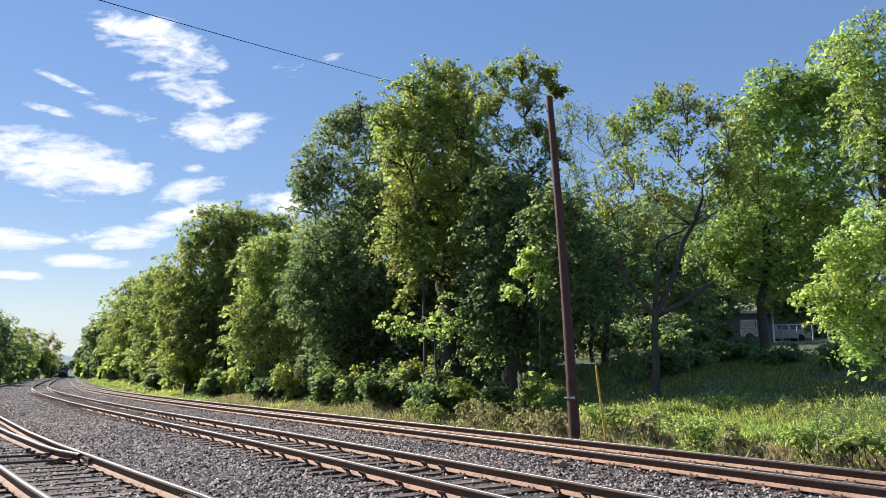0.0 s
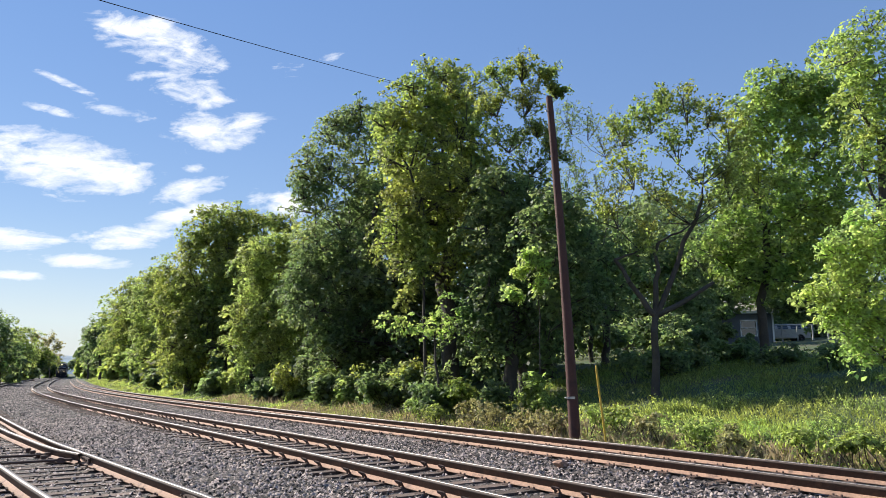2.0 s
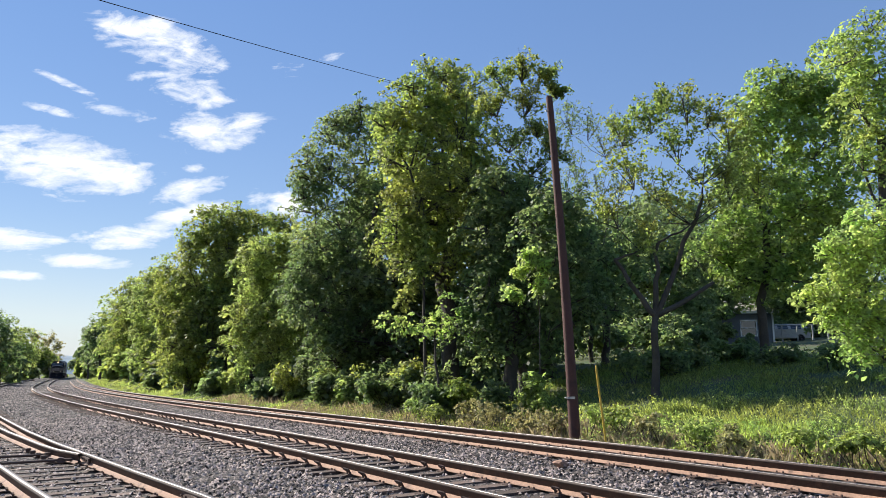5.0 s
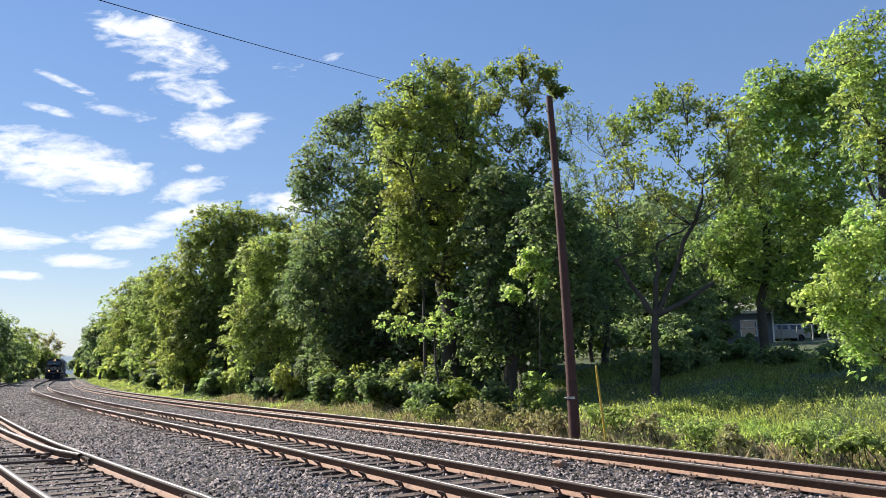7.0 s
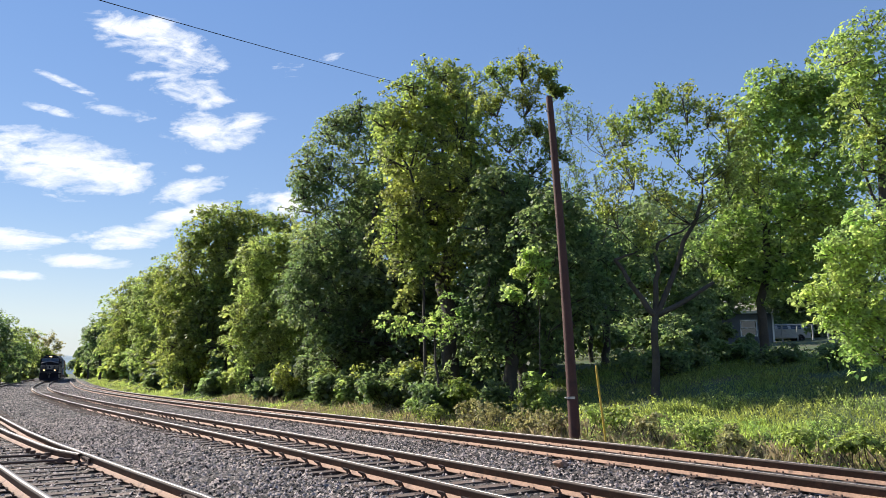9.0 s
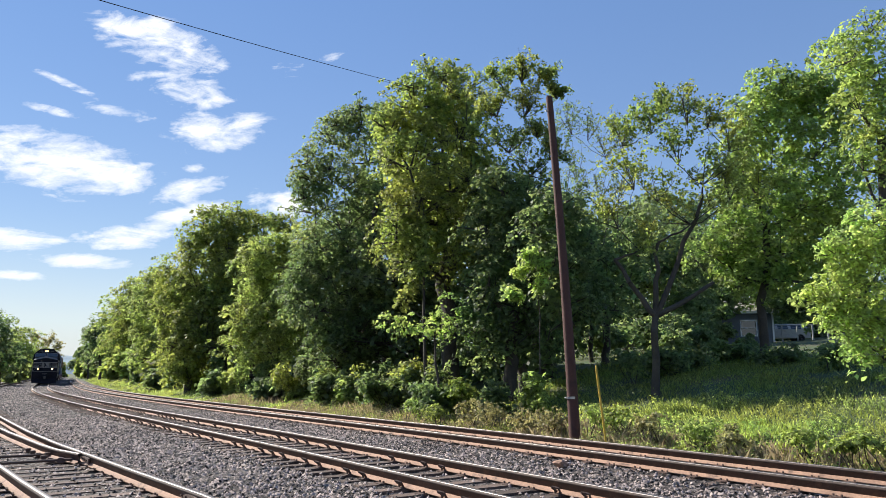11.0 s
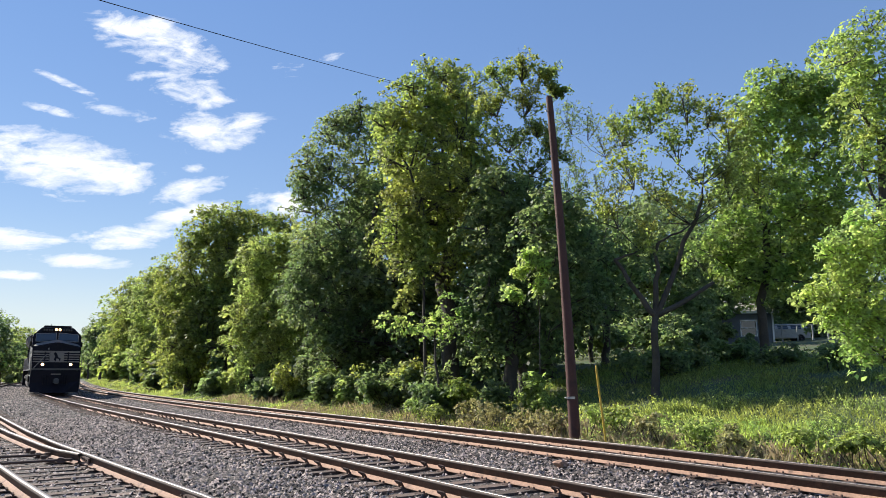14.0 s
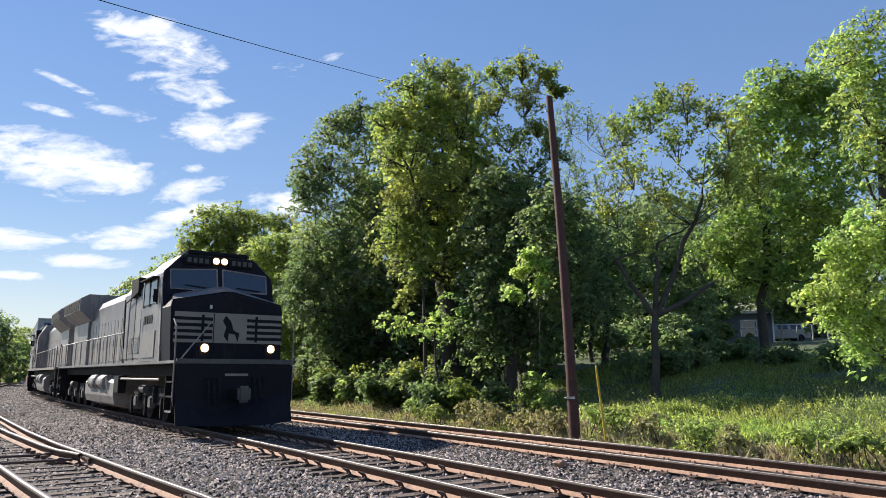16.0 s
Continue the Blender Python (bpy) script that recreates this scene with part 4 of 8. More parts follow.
tree("background_tree", "leafy tree behind the clearing",
     [(12.5, 62.8, 12.7, 3.24), (9.9, 62.8, 9.7, 3.24), (12.9, 62.8, 8.1, 2.97), (15.3, 62.8, 7.6, 2.43), (10.8, 62.8, 6.6, 2.70), (17.3, 62.8, 7.1, 1.89), (19.2, 62.8, 4.7, 1.62), (21.2, 62.8, 5.6, 1.89), (22.8, 62.8, 6.6, 1.89), (21.9, 62.8, 4.2, 1.62)], L_DEEP, 35, base=(12.1, 62.8), trunk=0.2, leaf=0.26, dense=0.7)
tree("background_tree", "far leafy trees closing the clearing",
     [(27.2, 84.7, 18.0, 5.84), (34.8, 84.7, 18.0, 6.56), (42.3, 84.7, 17.3, 6.56), (49.0, 84.7, 15.2, 6.56), (20.3, 84.7, 16.6, 5.84), (48.4, 84.7, 9.7, 4.38), (13.4, 84.7, 14.5, 5.84), (39.4, 84.7, 24.4, 5.11), (14.5, 84.7, 7.1, 4.38), (21.2, 84.7, 6.4, 4.01), (28.0, 84.7, 6.7, 4.01), (48.1, 84.7, 6.4, 4.38), (40.2, 84.7, 8.4, 3.65), (34.2, 84.7, 9.7, 2.92)], L_DEEP, 36, base=(34.3, 84.7), trunk=0.25, leaf=0.34, dense=0.9)
tree("left_tree", "sunlit tree beyond the siding",
     [(-100.1, 170.0, 9.8, 3.22), (-102.3, 170.0, 7.2, 3.51), (-98.6, 170.0, 5.6, 2.93), (-100.8, 170.0, 3.8, 3.22)], L_WARM, 41, base=(-100.0, 170.0), trunk=0.2, leaf=0.36)
tree("left_tree", "tree beyond the siding",
     [(-65.0, 105.0, 8.8, 1.99), (-66.5, 105.0, 7.5, 2.71), (-64.3, 105.0, 5.0, 2.53), (-65.6, 105.0, 3.4, 2.71), (-63.2, 105.0, 2.6, 1.81)], L_DEEP, 42, base=(-64.6, 105.0), trunk=0.25, leaf=0.26, dense=0.7)
tree("left_tree", "tree beyond the siding",
     [(-130.6, 230.0, 9.1, 3.17), (-128.0, 230.0, 6.9, 3.17), (-131.1, 230.0, 5.2, 2.77), (-125.7, 230.0, 5.5, 2.38)], L_MID, 43, base=(-128.9, 230.0), trunk=0.2, leaf=0.42)
tree("left_tree", "tree with bare grey twigs",
     [(-143.2, 260.0, 13.1, 3.13), (-144.5, 260.0, 10.1, 3.13), (-140.9, 260.0, 11.1, 2.24), (-141.0, 260.0, 7.6, 2.69), (-148.0, 260.0, 14.1, 2.24)], L_OLIVE, 44, base=(-142.1, 260.0), trunk=0.2, leaf=0.5, dense=0.1, fine=1.6)
tree("left_tree", "dark growth along the siding",
     [(-69.5, 110.0, 2.6, 2.46), (-67.3, 110.0, 2.2, 1.70), (-68.3, 110.0, 3.5, 1.89)], L_DEEP, 45, base=(-67.7, 110.0), trunk=0.15, leaf=0.24)
tree("shrub", "vine-covered shrub at the foot of the wood",
     [(-24.8, 64.6, 1.6, 0.38), (-24.9, 65.5, 1.1, 0.54), (-24.7, 64.8, 1.5, 0.41), (-25.1, 65.5, 0.8, 0.57), (-24.4, 64.9, 0.2, 0.39)], L_DEEP, 60, base=(-24.8, 65.1), leaf=0.13, dense=0.8, category='shrub', clump=0.34)
tree("shrub", "leafy green shrub at the foot of the wood",
     [(-20.5, 59.1, 1.4, 0.55), (-20.6, 59.2, 1.6, 0.46), (-21.0, 60.0, 2.1, 0.57), (-20.7, 59.7, 1.0, 0.56), (-20.5, 59.5, 0.5, 0.46)], L_MID, 61, base=(-20.8, 59.6), leaf=0.13, dense=0.8, category='shrub', clump=0.34)
tree("shrub", "leafy green shrub at the foot of the wood",
     [(-16.8, 53.5, 2.4, 0.42), (-16.8, 52.9, 2.5, 0.49), (-16.8, 53.7, 2.1, 0.43), (-16.8, 53.3, 1.3, 0.39), (-16.7, 52.9, 1.4, 0.52)], L_DEEP, 62, base=(-16.6, 53.1), leaf=0.13, dense=0.8, category='shrub', clump=0.34)
tree("shrub", "vine-covered shrub at the foot of the wood",
     [(-13.4, 48.0, 2.2, 0.36), (-13.4, 48.2, 1.7, 0.40), (-13.9, 48.6, 1.8, 0.36), (-13.5, 48.9, 0.6, 0.53), (-14.0, 48.7, 1.2, 0.58)], L_WARM, 63, base=(-13.6, 48.4), leaf=0.13, dense=0.8, category='shrub', clump=0.34)
tree("shrub", "leafy green shrub at the foot of the wood",
     [(-10.8, 43.9, 1.8, 0.54), (-11.2, 44.0, 2.0, 0.37), (-10.7, 43.6, 2.1, 0.34), (-11.1, 43.9, 1.0, 0.43), (-11.1, 43.8, 0.8, 0.44)], L_DEEP, 64, base=(-11.0, 44.1), leaf=0.13, dense=0.8, category='shrub', clump=0.34)
tree("shrub", "leafy green shrub at the foot of the wood",
     [(-8.9, 39.7, 1.8, 0.50), (-9.2, 40.7, 1.5, 0.41), (-9.0, 40.0, 1.5, 0.53), (-8.5, 40.0, 0.9, 0.40), (-9.1, 40.6, 1.0, 0.41)], L_MID, 65, base=(-8.8, 40.1), leaf=0.13, dense=0.8, category='shrub', clump=0.34)
tree("shrub", "vine-covered shrub at the foot of the wood",
     [(-7.6, 39.8, 2.3, 0.40), (-7.8, 39.7, 2.1, 0.55), (-8.0, 40.7, 1.4, 0.49), (-7.8, 40.5, 0.8, 0.50), (-7.5, 39.8, 1.2, 0.36)], L_DEEP, 66, base=(-7.7, 40.1), leaf=0.13, dense=0.8, category='shrub', clump=0.34)
tree("shrub", "leafy green shrub at the foot of the wood",
     [(-6.1, 38.3, 1.1, 0.43), (-6.1, 38.2, 1.4, 0.54), (-6.3, 38.7, 1.3, 0.41), (-6.1, 38.7, 1.3, 0.58), (-6.1, 37.7, 1.4, 0.55)], L_WARM, 67, base=(-6.3, 38.2), leaf=0.13, dense=0.8, category='shrub', clump=0.34)
tree("shrub", "leafy green shrub at the foot of the wood",
     [(-4.8, 36.5, 2.1, 0.39), (-4.7, 36.0, 1.4, 0.56), (-5.1, 36.8, 1.2, 0.35), (-5.1, 36.8, 0.8, 0.54), (-4.8, 36.5, 0.7, 0.39)], L_DEEP, 68, base=(-4.8, 36.3), leaf=0.13, dense=0.8, category='shrub', clump=0.34)
tree("shrub", "vine-covered shrub at the foot of the wood",
     [(-3.3, 33.0, 1.0, 0.46), (-3.7, 32.9, 1.6, 0.49), (-3.2, 32.8, 1.1, 0.37), (-3.3, 33.4, 0.7, 0.35), (-3.3, 32.8, 1.1, 0.47)], L_MID, 69, base=(-3.5, 33.0), leaf=0.13, dense=0.8, category='shrub', clump=0.34)
tree("shrub", "leafy green shrub at the foot of the wood",
     [(-2.5, 33.1, 1.6, 0.47), (-2.6, 33.0, 1.7, 0.50), (-2.4, 32.8, 1.4, 0.55), (-2.6, 32.3, 0.5, 0.39), (-2.2, 32.1, 0.9, 0.53)], L_DEEP, 70, base=(-2.4, 32.5), leaf=0.13, dense=0.8, category='shrub', clump=0.34)
tree("shrub", "leafy green shrub at the foot of the wood",
     [(-1.4, 30.8, 1.8, 0.46), (-1.1, 30.4, 1.1, 0.50), (-1.3, 31.3, 1.4, 0.46), (-1.2, 31.5, 1.4, 0.41), (-1.3, 31.2, 0.7, 0.58)], L_WARM, 71, base=(-1.2, 31.0), leaf=0.13, dense=0.8, category='shrub', clump=0.34)
tree("shrub", "vine-covered shrub at the foot of the wood",
     [(-0.3, 29.3, 1.4, 0.56), (-0.1, 29.7, 1.4, 0.56), (-0.3, 29.6, 1.3, 0.38), (-0.4, 28.8, 0.6, 0.37), (-0.5, 29.8, 0.5, 0.39)], L_DEEP, 72, base=(-0.3, 29.3), leaf=0.13, dense=0.8, category='shrub', clump=0.34)
tree("shrub", "leafy green shrub at the foot of the wood",
     [(0.7, 26.9, 1.0, 0.48), (0.6, 27.6, 0.5, 0.39), (0.6, 26.8, 1.1, 0.34), (0.9, 27.8, 0.2, 0.54), (0.9, 27.4, 0.8, 0.48)], L_MID, 73, base=(0.7, 27.4), leaf=0.13, dense=0.8, category='shrub', clump=0.34)
tree("shrub", "leafy green shrub at the foot of the wood",
     [(1.9, 25.7, 0.6, 0.57), (1.8, 26.3, 0.6, 0.52), (1.9, 26.1, 1.0, 0.56), (1.8, 25.9, 0.1, 0.51), (1.6, 26.8, 0.5, 0.50)], L_DEEP, 74, base=(1.8, 26.2), leaf=0.13, dense=0.8, category='shrub', clump=0.34)
tree("shrub", "vine-covered shrub at the foot of the wood",
     [(3.1, 24.9, 1.0, 0.53), (3.1, 25.2, 1.4, 0.39), (3.3, 25.7, 0.8, 0.44), (3.3, 25.7, 0.8, 0.37), (3.4, 24.9, 0.2, 0.48)], L_WARM, 75, base=(3.2, 25.1), leaf=0.13, dense=0.8, category='shrub', clump=0.34)
tree("sapling", "young tree with bright leaves before the dark wood",
     [(0.2, 27.6, 4.2, 0.52), (-0.3, 27.6, 3.4, 0.48), (-2.1, 27.6, 3.6, 0.48), (-1.4, 27.6, 3.5, 0.43), (0.6, 27.6, 3.4, 0.43), (-0.5, 27.6, 3.0, 0.43), (-1.8, 27.6, 3.2, 0.33), (1.2, 27.6, 2.9, 0.38)], L_BRIGHT, 90, base=(-0.2, 27.6), trunk=0.06, leaf=0.11, dense=0.7, clump=0.34, fine=0.7)
tree("sapling", "young tree with bright leaves before the dark wood",
     [(-1.2, 30.8, 9.1, 0.53), (-1.6, 30.8, 8.1, 0.48), (-0.8, 29.8, 7.4, 0.46), (-1.3, 29.8, 5.5, 0.57), (-1.6, 29.8, 4.7, 0.46), (-0.9, 29.8, 6.2, 0.46)], L_WARM, 91, base=(-0.6, 29.8), trunk=0.08, leaf=0.12, dense=0.6, clump=0.34, fine=0.7)
tree("sapling", "slim sapling with pale new leaves",
     [(3.0, 24.2, 5.5, 0.38), (2.7, 24.2, 5.1, 0.29), (3.3, 24.2, 4.7, 0.33), (2.5, 24.2, 4.3, 0.29), (3.4, 24.2, 5.3, 0.25)], L_BRIGHT, 92, base=(3.6, 25.6), trunk=0.025, leaf=0.14, dense=0.35, clump=0.34, fine=0.7)
tree("brush", "tangled olive brush beside the rails",
     [(0.6, 24.5, 0.5, 0.23), (1.5, 23.9, 0.3, 0.22), (0.8, 24.4, 0.2, 0.22), (1.2, 23.9, 0.4, 0.33), (1.1, 23.7, 0.6, 0.21), (0.9, 24.6, 0.6, 0.21), (0.8, 24.4, 0.2, 0.30)], L_OLIVE, 76, base=(1.1, 24.1), leaf=0.075, dense=0.3, category='shrub', clump=0.42, fine=0.5)
tree("brush", "tangled olive brush beside the rails",
     [(1.9, 23.4, 0.1, 0.31), (1.8, 23.2, 0.2, 0.29), (1.7, 23.2, 0.5, 0.30), (1.3, 22.9, 0.5, 0.30), (1.6, 23.0, 0.3, 0.30), (1.6, 23.6, 0.4, 0.20), (1.2, 22.8, 0.1, 0.21)], L_OLIVE, 77, base=(1.7, 23.2), leaf=0.075, dense=0.3, category='shrub', clump=0.42, fine=0.5)
tree("brush", "tangled olive brush beside the rails",
     [(2.7, 21.9, 0.1, 0.21), (2.4, 22.1, 0.2, 0.21), (2.9, 22.3, 0.2, 0.30), (2.3, 21.9, 0.1, 0.28), (2.0, 21.6, 0.2, 0.29), (2.5, 21.4, 0.1, 0.25), (2.5, 22.0, 0.4, 0.29)], L_OLIVE, 78, base=(2.4, 21.8), leaf=0.075, dense=0.3, category='shrub', clump=0.42, fine=0.5)
tree("brush", "tangled olive brush beside the rails",
     [(2.8, 20.8, 0.1, 0.25), (3.4, 21.4, 0.0, 0.29), (3.2, 21.0, 0.1, 0.25), (3.5, 21.2, 0.3, 0.18), (3.0, 20.7, 0.2, 0.24), (2.8, 21.4, 0.4, 0.27), (3.3, 21.3, 0.4, 0.29)], L_OLIVE, 79, base=(3.1, 21.0), leaf=0.075, dense=0.3, category='shrub', clump=0.42, fine=0.5)
tree("brush", "leafy weeds and brush beside the rails",
     [(4.1, 20.2, 0.6, 0.26), (4.1, 19.6, 0.6, 0.24), (4.1, 20.5, 0.6, 0.21), (4.3, 20.0, 0.3, 0.20), (4.3, 20.5, 0.6, 0.22), (4.3, 20.3, 0.3, 0.20), (4.3, 19.7, 0.4, 0.21)], L_WARM, 80, base=(4.1, 20.1), leaf=0.075, dense=0.3, category='shrub', clump=0.42, fine=0.5)
tree("brush", "leafy weeds and brush beside the rails",
     [(4.5, 19.6, 0.3, 0.27), (5.3, 20.2, 0.5, 0.24), (4.8, 19.9, 0.4, 0.19), (4.6, 20.3, 0.5, 0.20), (4.7, 20.4, 0.3, 0.18), (4.8, 20.3, 0.6, 0.19), (5.0, 19.5, 0.3, 0.22)], L_MID, 81, base=(5.0, 19.9), leaf=0.075, dense=0.3, category='shrub', clump=0.42, fine=0.5)
tree("brush", "tangled olive brush beside the rails",
     [(5.1, 18.0, 0.4, 0.25), (5.3, 18.9, 0.2, 0.17), (5.3, 18.8, 0.3, 0.23), (5.1, 18.6, 0.3, 0.17), (4.9, 18.1, 0.3, 0.17), (5.1, 18.9, 0.4, 0.19), (5.4, 18.1, 0.5, 0.25)], L_OLIVE, 82, base=(5.4, 18.4), leaf=0.075, dense=0.3, category='shrub', clump=0.42, fine=0.5)
tree("brush", "leafy weeds and brush beside the rails",
     [(5.8, 17.1, 0.1, 0.23), (6.4, 17.1, 0.4, 0.23), (6.0, 16.6, 0.2, 0.15), (5.7, 16.9, 0.2, 0.19), (5.9, 17.1, 0.1, 0.22), (5.5, 16.6, 0.4, 0.16), (6.0, 16.7, 0.4, 0.20)], L_WARM, 83, base=(6.0, 16.9), leaf=0.075, dense=0.3, category='shrub', clump=0.42, fine=0.5)
tree("brush", "tangled olive brush beside the rails",
     [(6.1, 15.6, 0.2, 0.21), (6.0, 15.5, 0.1, 0.15), (6.3, 16.4, 0.1, 0.20), (6.4, 16.1, 0.4, 0.16), (6.3, 15.9, 0.4, 0.16), (6.1, 15.5, 0.3, 0.14), (6.4, 15.5, 0.2, 0.16)], L_OLIVE, 84, base=(6.5, 15.9), leaf=0.075, dense=0.3, category='shrub', clump=0.42, fine=0.5)
tree("brush", "leafy weeds and brush beside the rails",
     [(7.2, 14.9, 0.3, 0.20), (7.7, 15.0, 0.3, 0.14), (7.1, 14.4, 0.4, 0.18), (7.0, 14.4, 0.3, 0.13), (7.0, 14.7, 0.4, 0.16), (7.5, 15.1, 0.4, 0.15), (7.2, 14.6, 0.2, 0.20)], L_WARM, 85, base=(7.4, 14.9), leaf=0.075, dense=0.3, category='shrub', clump=0.42, fine=0.5)
tree("brush", "leafy weeds and brush beside the rails",
     [(7.3, 13.7, 0.3, 0.15), (7.5, 13.4, 0.4, 0.15), (7.6, 13.4, 0.3, 0.19), (7.8, 14.1, 0.2, 0.12), (7.9, 14.1, 0.4, 0.19), (7.3, 13.4, 0.3, 0.13), (7.5, 13.8, 0.2, 0.13)], L_MID, 86, base=(7.6, 13.8), leaf=0.075, dense=0.3, category='shrub', clump=0.42, fine=0.5)
tree("brush", "leafy weeds and brush beside the rails",
     [(8.1, 13.9, 0.3, 0.19), (7.9, 13.5, 0.4, 0.11), (8.2, 13.4, 0.3, 0.12), (7.6, 13.3, 0.4, 0.18), (8.0, 13.2, 0.3, 0.17), (8.0, 13.0, 0.3, 0.18), (7.7, 13.4, 0.4, 0.15)], L_WARM, 87, base=(8.2, 13.5), leaf=0.075, dense=0.3, category='shrub', clump=0.42, fine=0.5)
tree("brush", "leafy weeds and brush beside the rails",
     [(-0.6, 25.8, 0.2, 0.31), (-0.1, 25.2, 0.2, 0.31), (-0.2, 25.9, 0.4, 0.23), (-0.3, 25.7, 0.3, 0.25), (-0.5, 26.1, 0.1, 0.22), (-0.5, 25.6, 0.1, 0.29), (-0.3, 25.7, 0.3, 0.32)], L_MID, 88, base=(-0.1, 25.6), leaf=0.075, dense=0.3, category='shrub', clump=0.42, fine=0.5)
tree("brush", "leafy weeds and brush beside the rails",
     [(-0.9, 27.2, 0.5, 0.32), (-1.0, 27.6, 0.3, 0.31), (-0.9, 27.7, 0.5, 0.38), (-0.6, 27.4, 0.1, 0.30), (-1.2, 27.3, 0.5, 0.27), (-1.3, 27.4, 0.4, 0.27), (-0.7, 27.8, 0.5, 0.37)], L_WARM, 89, base=(-1.0, 27.5), leaf=0.075, dense=0.3, category='shrub', clump=0.42, fine=0.5)
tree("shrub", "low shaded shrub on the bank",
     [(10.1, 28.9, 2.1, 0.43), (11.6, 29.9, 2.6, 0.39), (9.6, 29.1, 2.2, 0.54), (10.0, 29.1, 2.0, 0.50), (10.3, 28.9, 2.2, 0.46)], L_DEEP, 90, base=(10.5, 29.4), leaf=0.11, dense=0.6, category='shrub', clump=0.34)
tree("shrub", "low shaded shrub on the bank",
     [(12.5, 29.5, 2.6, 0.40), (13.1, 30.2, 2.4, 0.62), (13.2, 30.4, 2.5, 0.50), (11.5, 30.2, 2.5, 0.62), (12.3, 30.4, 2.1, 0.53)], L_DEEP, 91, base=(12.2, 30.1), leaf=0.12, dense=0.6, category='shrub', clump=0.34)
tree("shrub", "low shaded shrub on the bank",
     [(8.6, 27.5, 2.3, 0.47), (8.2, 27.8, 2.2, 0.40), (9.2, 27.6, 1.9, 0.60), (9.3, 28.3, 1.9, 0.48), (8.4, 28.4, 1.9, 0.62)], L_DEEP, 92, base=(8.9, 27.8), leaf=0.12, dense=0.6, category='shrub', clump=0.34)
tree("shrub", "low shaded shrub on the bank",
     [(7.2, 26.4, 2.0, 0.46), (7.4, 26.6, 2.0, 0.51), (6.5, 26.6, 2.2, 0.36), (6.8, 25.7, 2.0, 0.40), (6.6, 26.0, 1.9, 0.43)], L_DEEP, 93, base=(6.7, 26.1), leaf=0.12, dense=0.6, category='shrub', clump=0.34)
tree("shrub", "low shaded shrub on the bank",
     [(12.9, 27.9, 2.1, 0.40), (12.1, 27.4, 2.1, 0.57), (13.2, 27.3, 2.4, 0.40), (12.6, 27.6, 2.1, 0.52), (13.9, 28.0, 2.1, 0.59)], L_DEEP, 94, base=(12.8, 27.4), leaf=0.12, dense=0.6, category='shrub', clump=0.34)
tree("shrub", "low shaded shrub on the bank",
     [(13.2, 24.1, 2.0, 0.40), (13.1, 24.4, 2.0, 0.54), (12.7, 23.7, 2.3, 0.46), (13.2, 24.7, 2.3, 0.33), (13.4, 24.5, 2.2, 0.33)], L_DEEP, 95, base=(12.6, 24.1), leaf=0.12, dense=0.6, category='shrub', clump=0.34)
tree("wood_tree", "leafy tree inside the wood",
     [(-112.6, 231.0, 2.8, 2.28), (-112.1, 229.7, 5.5, 2.58), (-114.3, 230.1, 8.1, 2.20)], L_DEEP, 96, base=(-112.7, 230.0), trunk=0.2, leaf=1.7249999999999999, dense=0.55, clump=0.36, fine=0.75, twig=False)
tree("wood_tree", "leafy tree inside the wood",
     [(-108.1, 229.6, 2.8, 2.63), (-108.6, 230.5, 5.5, 2.20), (-109.7, 229.5, 8.1, 2.15), (-108.3, 229.0, 10.7, 2.31)], L_MID, 97, base=(-108.7, 230.0), trunk=0.2, leaf=1.7249999999999999, dense=0.55, clump=0.36, fine=0.75, twig=False)
tree("wood_tree", "leafy tree inside the wood",
     [(-93.0, 204.3, 2.7, 2.29), (-93.4, 205.2, 5.2, 2.56), (-93.2, 203.2, 7.7, 2.48), (-94.4, 205.0, 10.2, 2.12), (-94.5, 205.1, 12.8, 2.56), (-93.8, 203.5, 15.2, 2.18)], L_DEEP, 98, base=(-92.7, 203.9), trunk=0.2, leaf=1.5291694653462977, dense=0.55, clump=0.36, fine=0.75, twig=False)
tree("wood_tree", "leafy tree inside the wood",
     [(-71.0, 163.6, 2.5, 2.11), (-71.3, 165.6, 4.8, 2.30), (-71.4, 165.5, 7.1, 2.36), (-71.9, 165.5, 9.4, 2.16), (-70.9, 163.8, 11.6, 1.93), (-73.4, 165.6, 14.1, 2.18)], L_DEEP, 99, base=(-71.3, 164.4), trunk=0.2, leaf=1.2331794243858554, dense=0.55, clump=0.36, fine=0.75, twig=False)
tree("wood_tree", "leafy tree inside the wood",
     [(-49.4, 120.6, 2.3, 2.17), (-49.8, 121.3, 4.3, 1.83), (-50.2, 120.7, 6.4, 1.68), (-49.7, 120.4, 8.4, 2.19), (-49.1, 120.1, 10.5, 2.14), (-50.3, 122.1, 12.7, 2.25)], L_MID, 100, base=(-49.5, 120.7), trunk=0.2, leaf=0.9051100758794081, dense=0.55, clump=0.36, fine=0.75, twig=False)
tree("wood_tree", "leafy tree inside the wood",
     [(-36.7, 97.3, 2.1, 1.79), (-36.5, 96.4, 4.0, 1.90), (-36.2, 96.1, 5.9, 1.85), (-37.7, 97.1, 7.9, 1.61), (-38.0, 96.7, 9.9, 1.85), (-36.8, 96.4, 11.8, 1.98)], L_DEEP, 101, base=(-36.8, 97.0), trunk=0.2, leaf=0.7272721504625247, dense=0.55, clump=0.36, fine=0.75, twig=False)
